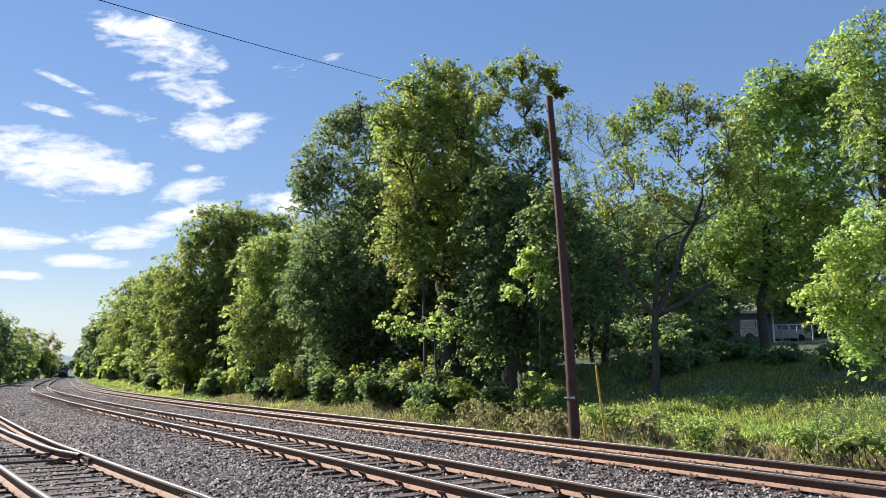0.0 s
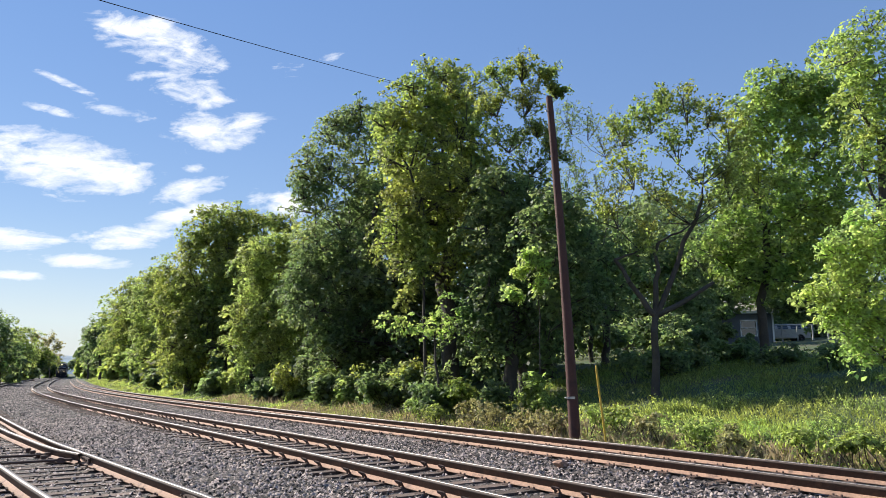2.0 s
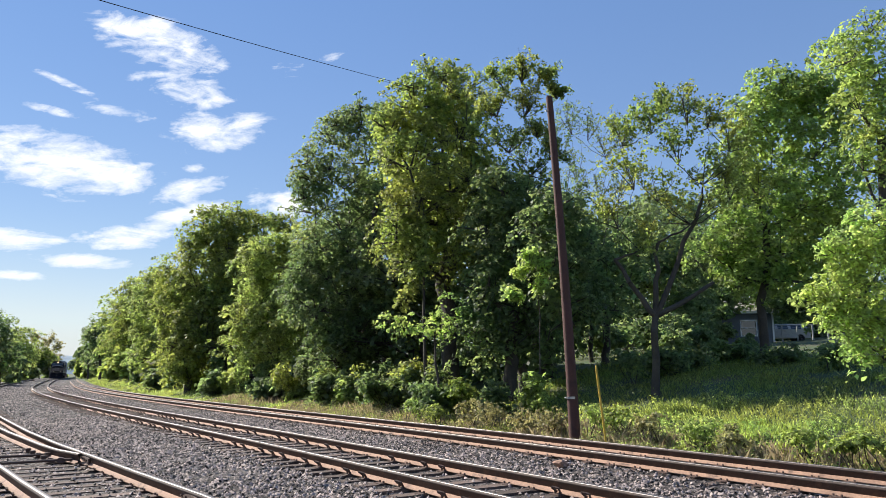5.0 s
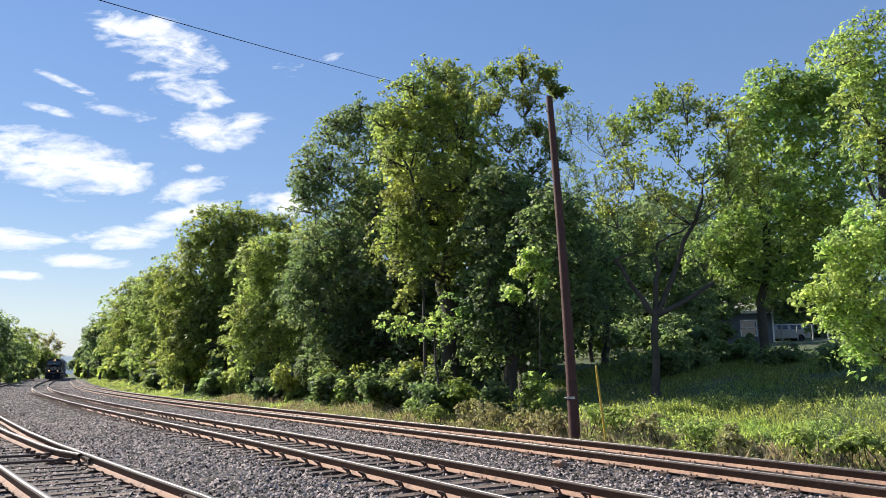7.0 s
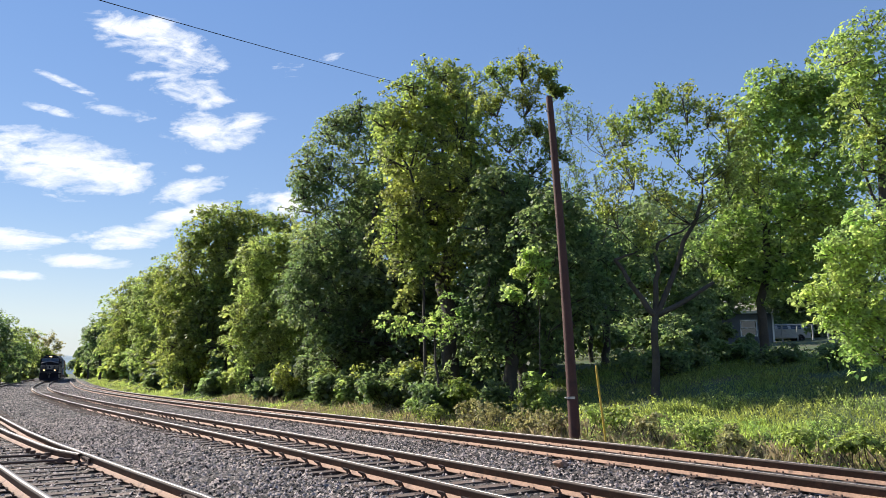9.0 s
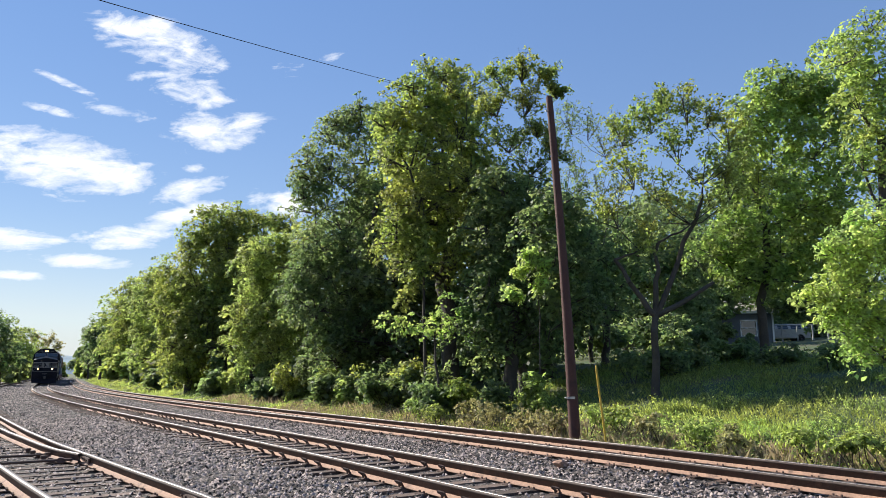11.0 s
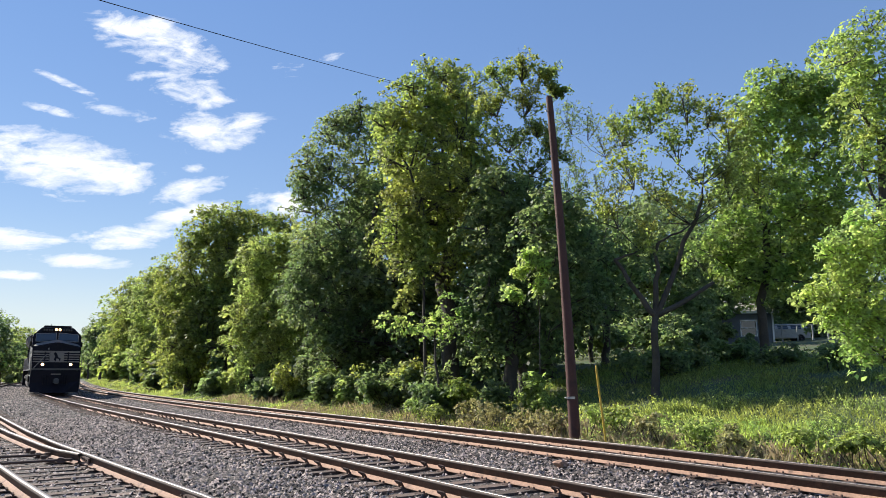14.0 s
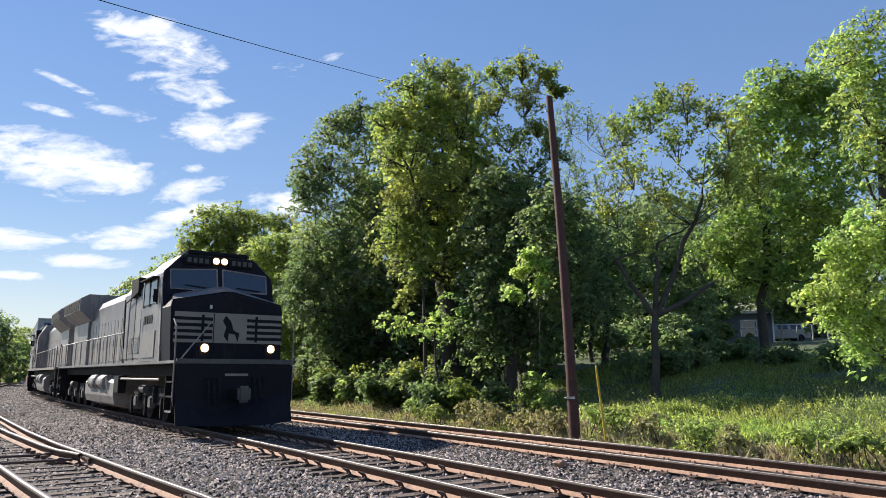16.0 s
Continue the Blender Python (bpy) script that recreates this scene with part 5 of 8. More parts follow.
tree("wood_tree", "leafy tree inside the wood",
     [(-29.0, 85.5, 2.1, 1.82), (-29.0, 85.8, 3.9, 1.52), (-29.8, 86.1, 5.8, 1.61), (-29.6, 86.6, 7.7, 1.72), (-31.1, 87.3, 9.7, 2.07), (-30.7, 85.7, 11.5, 1.92)], L_DEEP, 102, base=(-29.6, 85.8), trunk=0.2, leaf=0.643861721441647, dense=0.55, clump=0.36, fine=0.75, twig=False)
tree("wood_tree", "leafy tree inside the wood",
     [(-22.2, 70.2, 2.0, 1.57), (-21.2, 68.7, 3.7, 1.70), (-22.0, 69.7, 5.6, 1.64), (-20.9, 69.2, 7.3, 1.67), (-21.2, 70.3, 9.3, 1.82), (-21.1, 69.1, 11.0, 1.69), (-22.7, 70.3, 13.0, 1.80)], L_MID, 103, base=(-21.2, 69.4), trunk=0.2, leaf=0.5206773185265718, dense=0.55, clump=0.36, fine=0.75, twig=False)
tree("wood_tree", "leafy tree inside the wood",
     [(-16.4, 64.9, 2.0, 1.90), (-16.8, 63.8, 3.7, 1.89), (-17.4, 65.1, 5.5, 1.71), (-17.1, 64.9, 7.3, 1.51), (-17.6, 64.1, 9.0, 1.60), (-17.6, 64.6, 10.9, 1.74)], L_DEEP, 104, base=(-16.9, 64.6), trunk=0.2, leaf=0.48459901545533357, dense=0.55, clump=0.36, fine=0.75, twig=False)
tree("wood_tree", "leafy tree inside the wood",
     [(-13.0, 56.1, 1.9, 1.63), (-12.8, 55.5, 3.6, 1.52), (-12.4, 56.1, 5.4, 1.42), (-13.1, 54.9, 7.0, 1.80), (-12.2, 55.7, 8.8, 1.41)], L_DEEP, 105, base=(-12.4, 55.4), trunk=0.2, leaf=0.4158545673507106, dense=0.55, clump=0.36, fine=0.75, twig=False)
tree("wood_tree", "leafy tree inside the wood",
     [(-10.1, 54.1, 1.9, 1.78), (-10.3, 53.9, 3.6, 1.42), (-9.8, 53.0, 5.3, 1.55), (-9.9, 53.1, 7.0, 1.65), (-10.6, 54.6, 9.0, 1.65), (-9.7, 54.4, 10.7, 1.77), (-10.2, 54.1, 12.5, 1.58)], L_MID, 106, base=(-9.6, 53.1), trunk=0.2, leaf=0.398429502418448, dense=0.55, clump=0.36, fine=0.75, twig=False)
tree("wood_tree", "leafy tree inside the wood",
     [(-6.8, 45.9, 1.9, 1.69), (-6.3, 47.4, 3.6, 1.62), (-7.2, 47.6, 5.3, 1.70), (-7.1, 46.2, 6.9, 1.66), (-6.0, 45.5, 8.4, 1.77), (-6.9, 47.9, 10.6, 1.63), (-5.9, 45.8, 11.9, 1.34)], L_DEEP, 107, base=(-6.3, 46.5), trunk=0.2, leaf=0.348630869075252, dense=0.55, clump=0.36, fine=0.75, twig=False)
tree("wood_tree", "leafy tree inside the wood",
     [(-4.2, 45.6, 1.9, 1.75), (-4.0, 45.7, 3.6, 1.81), (-3.5, 44.3, 5.1, 1.62), (-3.8, 46.0, 7.0, 1.73), (-4.6, 44.5, 8.5, 1.34), (-4.4, 43.8, 10.1, 1.49), (-4.0, 44.3, 11.9, 1.53), (-4.7, 43.9, 13.6, 1.58)], L_DEEP, 108, base=(-4.0, 44.6), trunk=0.2, leaf=0.3348072759120607, dense=0.55, clump=0.36, fine=0.75, twig=False)
tree("wood_tree", "leafy tree inside the wood",
     [(-1.2, 40.9, 1.8, 1.49), (-2.3, 40.6, 3.5, 1.53), (-1.7, 40.9, 5.2, 1.57), (-2.2, 40.0, 6.8, 1.72), (-2.0, 39.4, 8.4, 1.47), (-1.6, 40.0, 10.2, 1.53), (-1.6, 40.4, 12.1, 1.75), (-2.1, 40.4, 13.9, 1.65)], L_MID, 109, base=(-1.7, 39.7), trunk=0.2, leaf=0.2975576833259005, dense=0.55, clump=0.36, fine=0.75, twig=False)
tree("wood_tree", "leafy tree inside the wood",
     [(0.8, 39.0, 1.8, 1.50), (0.5, 38.5, 3.4, 1.46), (0.4, 39.8, 5.2, 1.53), (-0.0, 39.2, 6.8, 1.43), (0.3, 40.0, 8.7, 1.83), (0.1, 39.3, 10.3, 1.54), (0.2, 38.7, 11.9, 1.58), (0.7, 39.6, 13.9, 1.77)], L_DEEP, 110, base=(0.2, 38.7), trunk=0.2, leaf=0.2898821129665268, dense=0.55, clump=0.36, fine=0.75, twig=False)
tree("wood_tree", "leafy tree inside the wood",
     [(2.1, 34.1, 1.8, 1.68), (2.4, 33.7, 3.4, 1.35), (1.8, 34.1, 5.0, 1.35), (2.0, 34.5, 6.7, 1.36), (1.6, 33.7, 8.2, 1.68), (1.8, 33.9, 9.9, 1.48), (1.6, 34.4, 11.7, 1.45)], L_DEEP, 111, base=(1.8, 34.5), trunk=0.2, leaf=0.25858286578013034, dense=0.55, clump=0.36, fine=0.75, twig=False)
tree("wood_tree", "leafy tree inside the wood",
     [(3.4, 34.4, 1.8, 1.55), (3.2, 34.5, 3.4, 1.58), (2.8, 34.3, 5.0, 1.59), (3.9, 34.6, 6.7, 1.37), (3.2, 35.3, 8.5, 1.63), (3.7, 35.6, 10.3, 1.61)], L_MID, 112, base=(3.3, 34.3), trunk=0.2, leaf=0.2569118164366632, dense=0.55, clump=0.36, fine=0.75, twig=False)
tree("wood_tree", "leafy tree inside the wood",
     [(4.0, 31.3, 1.8, 1.73), (4.4, 30.3, 3.3, 1.30), (3.9, 30.8, 4.9, 1.50), (5.0, 31.9, 6.7, 1.38)], L_DEEP, 113, base=(4.3, 31.2), trunk=0.2, leaf=0.23430215568694815, dense=0.55, clump=0.36, fine=0.75, twig=False)
tree("shrub", "leafy green shrub at the foot of the wood",
     [(-111.3, 230.6, 2.5, 2.66), (-111.3, 229.6, 6.0, 2.27), (-112.7, 229.4, 2.3, 2.47), (-114.8, 230.6, 5.9, 2.49), (-115.3, 231.0, 5.5, 1.95)], L_MID, 114, base=(-112.7, 230.0), leaf=1.3800000000000001, dense=0.7, category='shrub', clump=0.4, fine=0.8)
tree("shrub", "leafy green shrub at the foot of the wood",
     [(-103.8, 213.0, 3.4, 2.62), (-101.5, 213.6, 4.5, 2.41), (-104.1, 214.6, 1.8, 2.29), (-101.3, 212.8, 1.5, 2.41), (-104.5, 214.2, 1.3, 2.44)], L_WARM, 115, base=(-102.1, 213.6), leaf=1.2818464383796238, dense=0.7, category='shrub', clump=0.4, fine=0.8)
tree("shrub", "leafy green shrub at the foot of the wood",
     [(-71.3, 155.8, 3.9, 2.08), (-74.1, 155.6, 3.3, 2.25), (-71.5, 155.5, 5.0, 1.85), (-72.2, 155.6, 2.2, 1.91), (-72.2, 155.3, 2.8, 1.97)], L_DEEP, 116, base=(-72.3, 155.5), leaf=0.9328812982087308, dense=0.7, category='shrub', clump=0.4, fine=0.8)
tree("shrub", "leafy green shrub at the foot of the wood",
     [(-53.1, 116.8, 2.1, 1.54), (-52.9, 116.2, 1.7, 1.44), (-52.5, 115.9, 2.0, 1.77), (-52.8, 115.7, 2.4, 1.58), (-53.8, 117.0, 2.5, 1.74)], L_MID, 117, base=(-52.3, 116.4), leaf=0.6982154549467307, dense=0.7, category='shrub', clump=0.4, fine=0.8)
tree("shrub", "leafy green shrub at the foot of the wood",
     [(-43.7, 98.0, 2.6, 1.24), (-43.0, 97.2, 3.2, 1.47), (-41.9, 98.4, 3.4, 1.32), (-43.2, 98.0, 3.1, 1.61), (-41.2, 97.1, 1.8, 1.70)], L_WARM, 118, base=(-42.4, 97.9), leaf=0.5873064003106946, dense=0.7, category='shrub', clump=0.4, fine=0.8)
tree("shrub", "leafy green shrub at the foot of the wood",
     [(-35.7, 85.2, 2.4, 1.28), (-35.3, 84.3, 1.5, 1.15), (-35.1, 85.2, 1.8, 1.39), (-35.4, 83.8, 2.6, 1.21), (-35.1, 84.4, 1.9, 1.22)], L_DEEP, 119, base=(-35.1, 84.4), leaf=0.506643395692136, dense=0.7, category='shrub', clump=0.4, fine=0.8)
tree("shrub", "leafy green shrub at the foot of the wood",
     [(-29.5, 74.3, 1.3, 1.34), (-29.5, 73.0, 1.5, 1.07), (-28.9, 73.9, 2.1, 1.35), (-29.6, 73.9, 1.9, 1.28), (-28.9, 74.3, 2.5, 1.48)], L_MID, 120, base=(-29.2, 73.7), leaf=0.4421375649119706, dense=0.7, category='shrub', clump=0.4, fine=0.8)
tree("shrub", "leafy green shrub at the foot of the wood",
     [(-112.9, 229.3, 5.5, 1.64), (-115.3, 229.3, 3.3, 1.88), (-113.7, 230.5, 1.4, 2.02), (-115.2, 229.5, 2.0, 1.75), (-114.1, 230.8, 4.1, 1.94)], L_WARM, 121, base=(-114.5, 230.0), leaf=1.3800000000000001, dense=0.7, category='shrub', clump=0.4, fine=0.8)
tree("shrub", "dark growth along the siding",
     [(-62.8, 99.3, 3.0, 2.20), (-63.9, 99.5, 1.9, 1.75), (-63.0, 99.6, 2.2, 1.72), (-64.7, 100.3, 2.8, 2.17), (-62.1, 99.6, 1.9, 1.59)], L_MID, 122, base=(-62.7, 100.0), leaf=0.5, dense=0.7, category='shrub', clump=0.4, fine=0.8)
tree("shrub", "dark growth along the siding",
     [(-75.4, 124.4, 2.9, 2.43), (-74.9, 125.9, 2.3, 2.21), (-76.8, 125.5, 3.0, 2.01), (-75.2, 125.3, 2.4, 2.30), (-75.3, 125.1, 3.3, 2.32)], L_DEEP, 123, base=(-76.1, 125.0), leaf=0.625, dense=0.7, category='shrub', clump=0.4, fine=0.8)
tree("shrub", "dark growth along the siding",
     [(-89.6, 149.4, 3.7, 2.30), (-89.4, 149.5, 2.8, 1.95), (-90.7, 149.5, 3.2, 2.50), (-90.5, 150.5, 3.7, 2.32), (-89.9, 149.2, 2.2, 1.77)], L_DEEP, 124, base=(-89.0, 150.0), leaf=0.75, dense=0.7, category='shrub', clump=0.4, fine=0.8)
tree("shrub", "dark growth along the siding",
     [(-109.3, 185.5, 2.4, 1.90), (-109.0, 185.6, 3.7, 1.92), (-107.9, 185.1, 2.1, 2.46), (-108.0, 185.9, 3.0, 2.36), (-108.9, 185.4, 4.0, 2.74)], L_MID, 125, base=(-107.2, 185.0), leaf=0.925, dense=0.7, category='shrub', clump=0.4, fine=0.8)
tree("shrub", "dark growth along the siding",
     [(-129.3, 229.4, 3.6, 1.97), (-128.8, 230.0, 4.3, 2.56), (-132.1, 230.4, 5.0, 2.03), (-131.7, 230.5, 3.5, 2.54), (-132.0, 230.3, 3.8, 2.71)], L_DEEP, 126, base=(-130.0, 230.0), leaf=1.1500000000000001, dense=0.7, category='shrub', clump=0.4, fine=0.8)
tree("shrub", "dark growth along the siding",
     [(-149.4, 270.8, 2.9, 2.73), (-149.1, 270.3, 5.0, 2.08), (-147.8, 269.4, 3.7, 2.62), (-150.0, 270.9, 3.9, 2.69), (-150.6, 270.7, 5.0, 2.32)], L_DEEP, 127, base=(-148.8, 270.0), leaf=1.35, dense=0.7, category='shrub', clump=0.4, fine=0.8)
tree("shrub", "dark growth along the siding",
     [(-176.0, 330.0, 5.1, 2.03), (-176.7, 330.9, 2.8, 2.11), (-177.2, 331.0, 1.3, 2.44), (-177.1, 330.4, 1.8, 2.17), (-176.0, 330.4, 1.0, 2.52)], L_MID, 128, base=(-177.7, 330.0), leaf=1.6500000000000001, dense=0.7, category='shrub', clump=0.4, fine=0.8)
tree("shrub", "dark growth along the siding",
     [(-84.8, 140.9, 1.9, 1.33), (-83.2, 139.2, 1.1, 1.46), (-84.6, 140.4, 2.0, 1.64), (-84.6, 140.1, 1.7, 1.60), (-84.0, 140.5, 2.0, 1.34)], L_DEEP, 129, base=(-84.2, 140.0), leaf=0.7000000000000001, dense=0.7, category='shrub', clump=0.4, fine=0.8)
tree("shrub", "dark growth along the siding",
     [(-122.1, 211.0, 1.6, 1.77), (-120.9, 210.6, 1.7, 1.86), (-120.0, 210.7, 2.0, 1.33), (-122.2, 210.6, 1.5, 1.43), (-120.1, 209.6, 2.0, 1.54)], L_DEEP, 130, base=(-120.7, 210.0), leaf=1.05, dense=0.7, category='shrub', clump=0.4, fine=0.8)
tree("shrub", "dense shaded shrub along the wood's edge",
     [(-25.9, 66.5, 1.9, 0.50), (-26.7, 66.7, 0.9, 0.92), (-26.2, 67.0, 1.8, 0.59), (-26.9, 67.5, 0.5, 0.73), (-27.1, 67.7, 1.3, 0.70), (-27.0, 67.7, 0.8, 0.88), (-25.7, 67.1, 1.0, 0.73)], L_DEEP, 131, base=(-26.4, 67.3), leaf=0.30303685001767877, dense=0.55, category='shrub', clump=0.42, fine=0.6)
tree("shrub", "dense shaded shrub along the wood's edge",
     [(-22.4, 63.9, 1.0, 0.66), (-23.4, 64.1, 0.9, 0.45), (-23.5, 64.2, 1.4, 0.61), (-22.3, 62.7, 0.7, 0.80), (-22.8, 63.2, 1.4, 0.78), (-23.5, 63.7, 0.7, 0.87), (-22.9, 64.3, 1.0, 0.65)], L_DEEP, 132, base=(-23.2, 63.5), leaf=0.28594228182443177, dense=0.55, category='shrub', clump=0.42, fine=0.6)
tree("shrub", "dense shaded shrub along the wood's edge",
     [(-20.0, 60.3, 1.4, 0.84), (-21.1, 61.1, 1.6, 0.75), (-20.3, 61.1, 1.0, 0.49), (-20.1, 61.2, 1.2, 0.58), (-21.1, 60.6, 0.7, 0.70), (-19.9, 60.2, 0.5, 0.86), (-20.5, 60.6, 0.5, 0.60)], L_MID, 133, base=(-20.6, 60.6), leaf=0.2726949979603205, dense=0.55, category='shrub', clump=0.42, fine=0.6)
tree("shrub", "dense shaded shrub along the wood's edge",
     [(-16.7, 51.5, 0.6, 0.79), (-15.9, 50.7, 1.2, 0.78), (-15.9, 50.3, 1.1, 0.50), (-16.3, 51.2, 0.5, 0.61), (-15.4, 51.4, 0.6, 0.57), (-15.2, 51.3, 0.9, 0.48), (-16.1, 50.3, 1.4, 0.80)], L_DEEP, 134, base=(-15.9, 50.7), leaf=0.22829156773591142, dense=0.55, category='shrub', clump=0.42, fine=0.6)
tree("shrub", "dense shaded shrub along the wood's edge",
     [(-14.1, 49.6, 0.5, 0.62), (-14.4, 49.6, 1.0, 0.69), (-13.5, 49.1, 0.5, 0.47), (-15.0, 50.2, 1.1, 0.78), (-14.6, 49.9, 1.1, 0.81), (-13.5, 49.2, 0.9, 0.40), (-14.9, 50.2, 0.8, 0.65)], L_WARM, 135, base=(-14.3, 49.5), leaf=0.22259957372089373, dense=0.55, category='shrub', clump=0.42, fine=0.6)
tree("shrub", "dense shaded shrub along the wood's edge",
     [(-11.7, 47.9, 0.5, 0.72), (-12.5, 48.4, 0.9, 0.41), (-12.4, 48.4, 0.6, 0.43), (-13.1, 48.3, 0.6, 0.50), (-12.5, 47.7, 0.7, 0.44), (-12.5, 48.8, 0.7, 0.48), (-12.5, 48.3, 0.7, 0.81)], L_DEEP, 136, base=(-12.6, 48.2), leaf=0.2169460254826143, dense=0.55, category='shrub', clump=0.42, fine=0.6)
tree("shrub", "dense shaded shrub along the wood's edge",
     [(-10.0, 42.2, 0.6, 0.73), (-10.5, 41.7, 0.5, 0.65), (-10.1, 41.7, 0.7, 0.43), (-9.7, 41.9, 1.0, 0.63), (-10.7, 42.0, 0.7, 0.61), (-10.2, 42.1, 1.0, 0.67), (-9.2, 42.4, 1.0, 0.43)], L_DEEP, 137, base=(-9.9, 41.7), leaf=0.187752922922403, dense=0.55, category='shrub', clump=0.42, fine=0.6)
tree("shrub", "dense shaded shrub along the wood's edge",
     [(-8.6, 41.8, 0.4, 0.40), (-8.9, 41.4, 1.4, 0.76), (-8.6, 41.9, 1.0, 0.60), (-7.8, 41.1, 0.8, 0.54), (-9.5, 41.7, 0.6, 0.45), (-9.2, 41.1, 1.0, 0.77), (-7.7, 40.7, 0.7, 0.51)], L_DEEP, 138, base=(-8.7, 41.3), leaf=0.18588563273858716, dense=0.55, category='shrub', clump=0.42, fine=0.6)
tree("shrub", "dense shaded shrub along the wood's edge",
     [(-7.5, 40.0, 0.9, 0.63), (-8.2, 40.6, 0.5, 0.50), (-8.2, 40.0, 0.5, 0.63), (-8.3, 40.9, 0.9, 0.40), (-8.1, 40.2, 0.9, 0.56), (-8.0, 40.6, 0.9, 0.54), (-7.7, 40.1, 0.5, 0.49)], L_MID, 139, base=(-7.5, 40.5), leaf=0.18221495546850644, dense=0.55, category='shrub', clump=0.42, fine=0.6)
tree("shrub", "dense shaded shrub along the wood's edge",
     [(-5.1, 35.4, 1.4, 0.47), (-4.8, 34.9, 1.0, 0.57), (-5.2, 35.6, 1.0, 0.44), (-6.1, 35.5, 0.9, 0.49), (-5.9, 35.7, 0.6, 0.68), (-5.8, 35.3, 1.2, 0.39), (-5.9, 35.6, 1.0, 0.69)], L_DEEP, 140, base=(-5.7, 35.7), leaf=0.16046465051656347, dense=0.55, category='shrub', clump=0.42, fine=0.6)
tree("shrub", "dense shaded shrub along the wood's edge",
     [(-4.5, 35.6, 1.1, 0.48), (-4.8, 34.4, 0.5, 0.37), (-4.9, 35.7, 0.6, 0.58), (-4.7, 34.7, 1.1, 0.46), (-4.1, 35.0, 0.9, 0.44), (-3.9, 34.6, 0.5, 0.67), (-4.0, 34.9, 0.9, 0.40)], L_WARM, 141, base=(-4.7, 35.3), leaf=0.15864870848346072, dense=0.55, category='shrub', clump=0.42, fine=0.6)
tree("shrub", "dense shaded shrub along the wood's edge",
     [(-3.5, 34.8, 1.1, 0.67), (-3.7, 35.8, 1.1, 0.44), (-4.2, 35.3, 0.9, 0.55), (-3.2, 36.1, 0.5, 0.47), (-3.5, 34.9, 1.2, 0.44), (-3.5, 34.5, 1.1, 0.54), (-3.8, 34.5, 1.1, 0.68)], L_DEEP, 142, base=(-3.8, 35.3), leaf=0.1586517394883506, dense=0.55, category='shrub', clump=0.42, fine=0.6)
tree("shrub", "dense shaded shrub along the wood's edge",
     [(-1.8, 30.6, 1.1, 0.56), (-2.5, 31.2, 0.8, 0.53), (-3.1, 30.7, 1.1, 0.50), (-2.3, 31.4, 0.7, 0.39), (-3.2, 30.8, 1.2, 0.55), (-1.9, 31.6, 0.9, 0.35), (-3.2, 31.5, 0.7, 0.56)], L_DEEP, 143, base=(-2.5, 31.2), leaf=0.14052174745175933, dense=0.55, category='shrub', clump=0.42, fine=0.6)
tree("shrub", "dense shaded shrub along the wood's edge",
     [(-1.2, 30.5, 0.7, 0.54), (-1.4, 30.5, 1.1, 0.57), (-1.7, 31.5, 1.1, 0.36), (-0.9, 30.5, 1.5, 0.69), (-1.5, 31.8, 1.3, 0.52), (-1.9, 31.9, 0.5, 0.59), (-2.0, 32.1, 1.4, 0.41)], L_DEEP, 144, base=(-1.7, 31.2), leaf=0.14053514217189014, dense=0.55, category='shrub', clump=0.42, fine=0.6)
tree("shrub", "dense shaded shrub along the wood's edge",
     [(-1.7, 31.3, 1.4, 0.69), (-1.6, 30.9, 1.5, 0.53), (-1.6, 31.2, 0.8, 0.65), (-0.9, 31.7, 1.4, 0.49), (-0.5, 30.4, 0.5, 0.57), (-0.9, 30.9, 1.8, 0.65), (-0.2, 31.7, 0.7, 0.62)], L_MID, 145, base=(-0.9, 31.2), leaf=0.14054825797695977, dense=0.55, category='shrub', clump=0.42, fine=0.6)
tree("shrub", "dense shaded shrub along the wood's edge",
     [(-0.4, 27.0, 0.7, 0.68), (-0.1, 28.2, 0.8, 0.40), (0.3, 27.8, 0.8, 0.46), (-0.6, 26.9, 0.6, 0.61), (-0.0, 27.8, 0.5, 0.63), (-0.7, 27.8, 0.8, 0.58), (-0.7, 27.4, 0.8, 0.58)], L_DEEP, 146, base=(-0.1, 27.6), leaf=0.12408795706095078, dense=0.55, category='shrub', clump=0.42, fine=0.6)
# thickets and hedge take the deep green to carry the canopy's shade
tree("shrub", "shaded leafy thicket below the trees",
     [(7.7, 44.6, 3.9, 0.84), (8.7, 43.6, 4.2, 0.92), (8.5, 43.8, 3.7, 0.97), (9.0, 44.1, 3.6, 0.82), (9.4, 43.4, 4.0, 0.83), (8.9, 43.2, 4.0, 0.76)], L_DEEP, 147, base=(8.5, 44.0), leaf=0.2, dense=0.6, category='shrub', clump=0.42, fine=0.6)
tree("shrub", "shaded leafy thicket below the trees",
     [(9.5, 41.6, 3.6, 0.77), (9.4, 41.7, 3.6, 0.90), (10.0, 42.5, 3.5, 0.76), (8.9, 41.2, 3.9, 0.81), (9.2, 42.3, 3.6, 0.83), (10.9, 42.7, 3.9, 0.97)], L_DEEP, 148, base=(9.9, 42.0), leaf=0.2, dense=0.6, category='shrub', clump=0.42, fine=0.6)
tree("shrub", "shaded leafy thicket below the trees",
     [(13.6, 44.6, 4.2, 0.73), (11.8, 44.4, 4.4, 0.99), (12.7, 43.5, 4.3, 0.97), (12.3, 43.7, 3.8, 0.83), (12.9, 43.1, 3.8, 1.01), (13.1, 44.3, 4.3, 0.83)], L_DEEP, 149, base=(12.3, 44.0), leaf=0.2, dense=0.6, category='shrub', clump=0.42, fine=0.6)
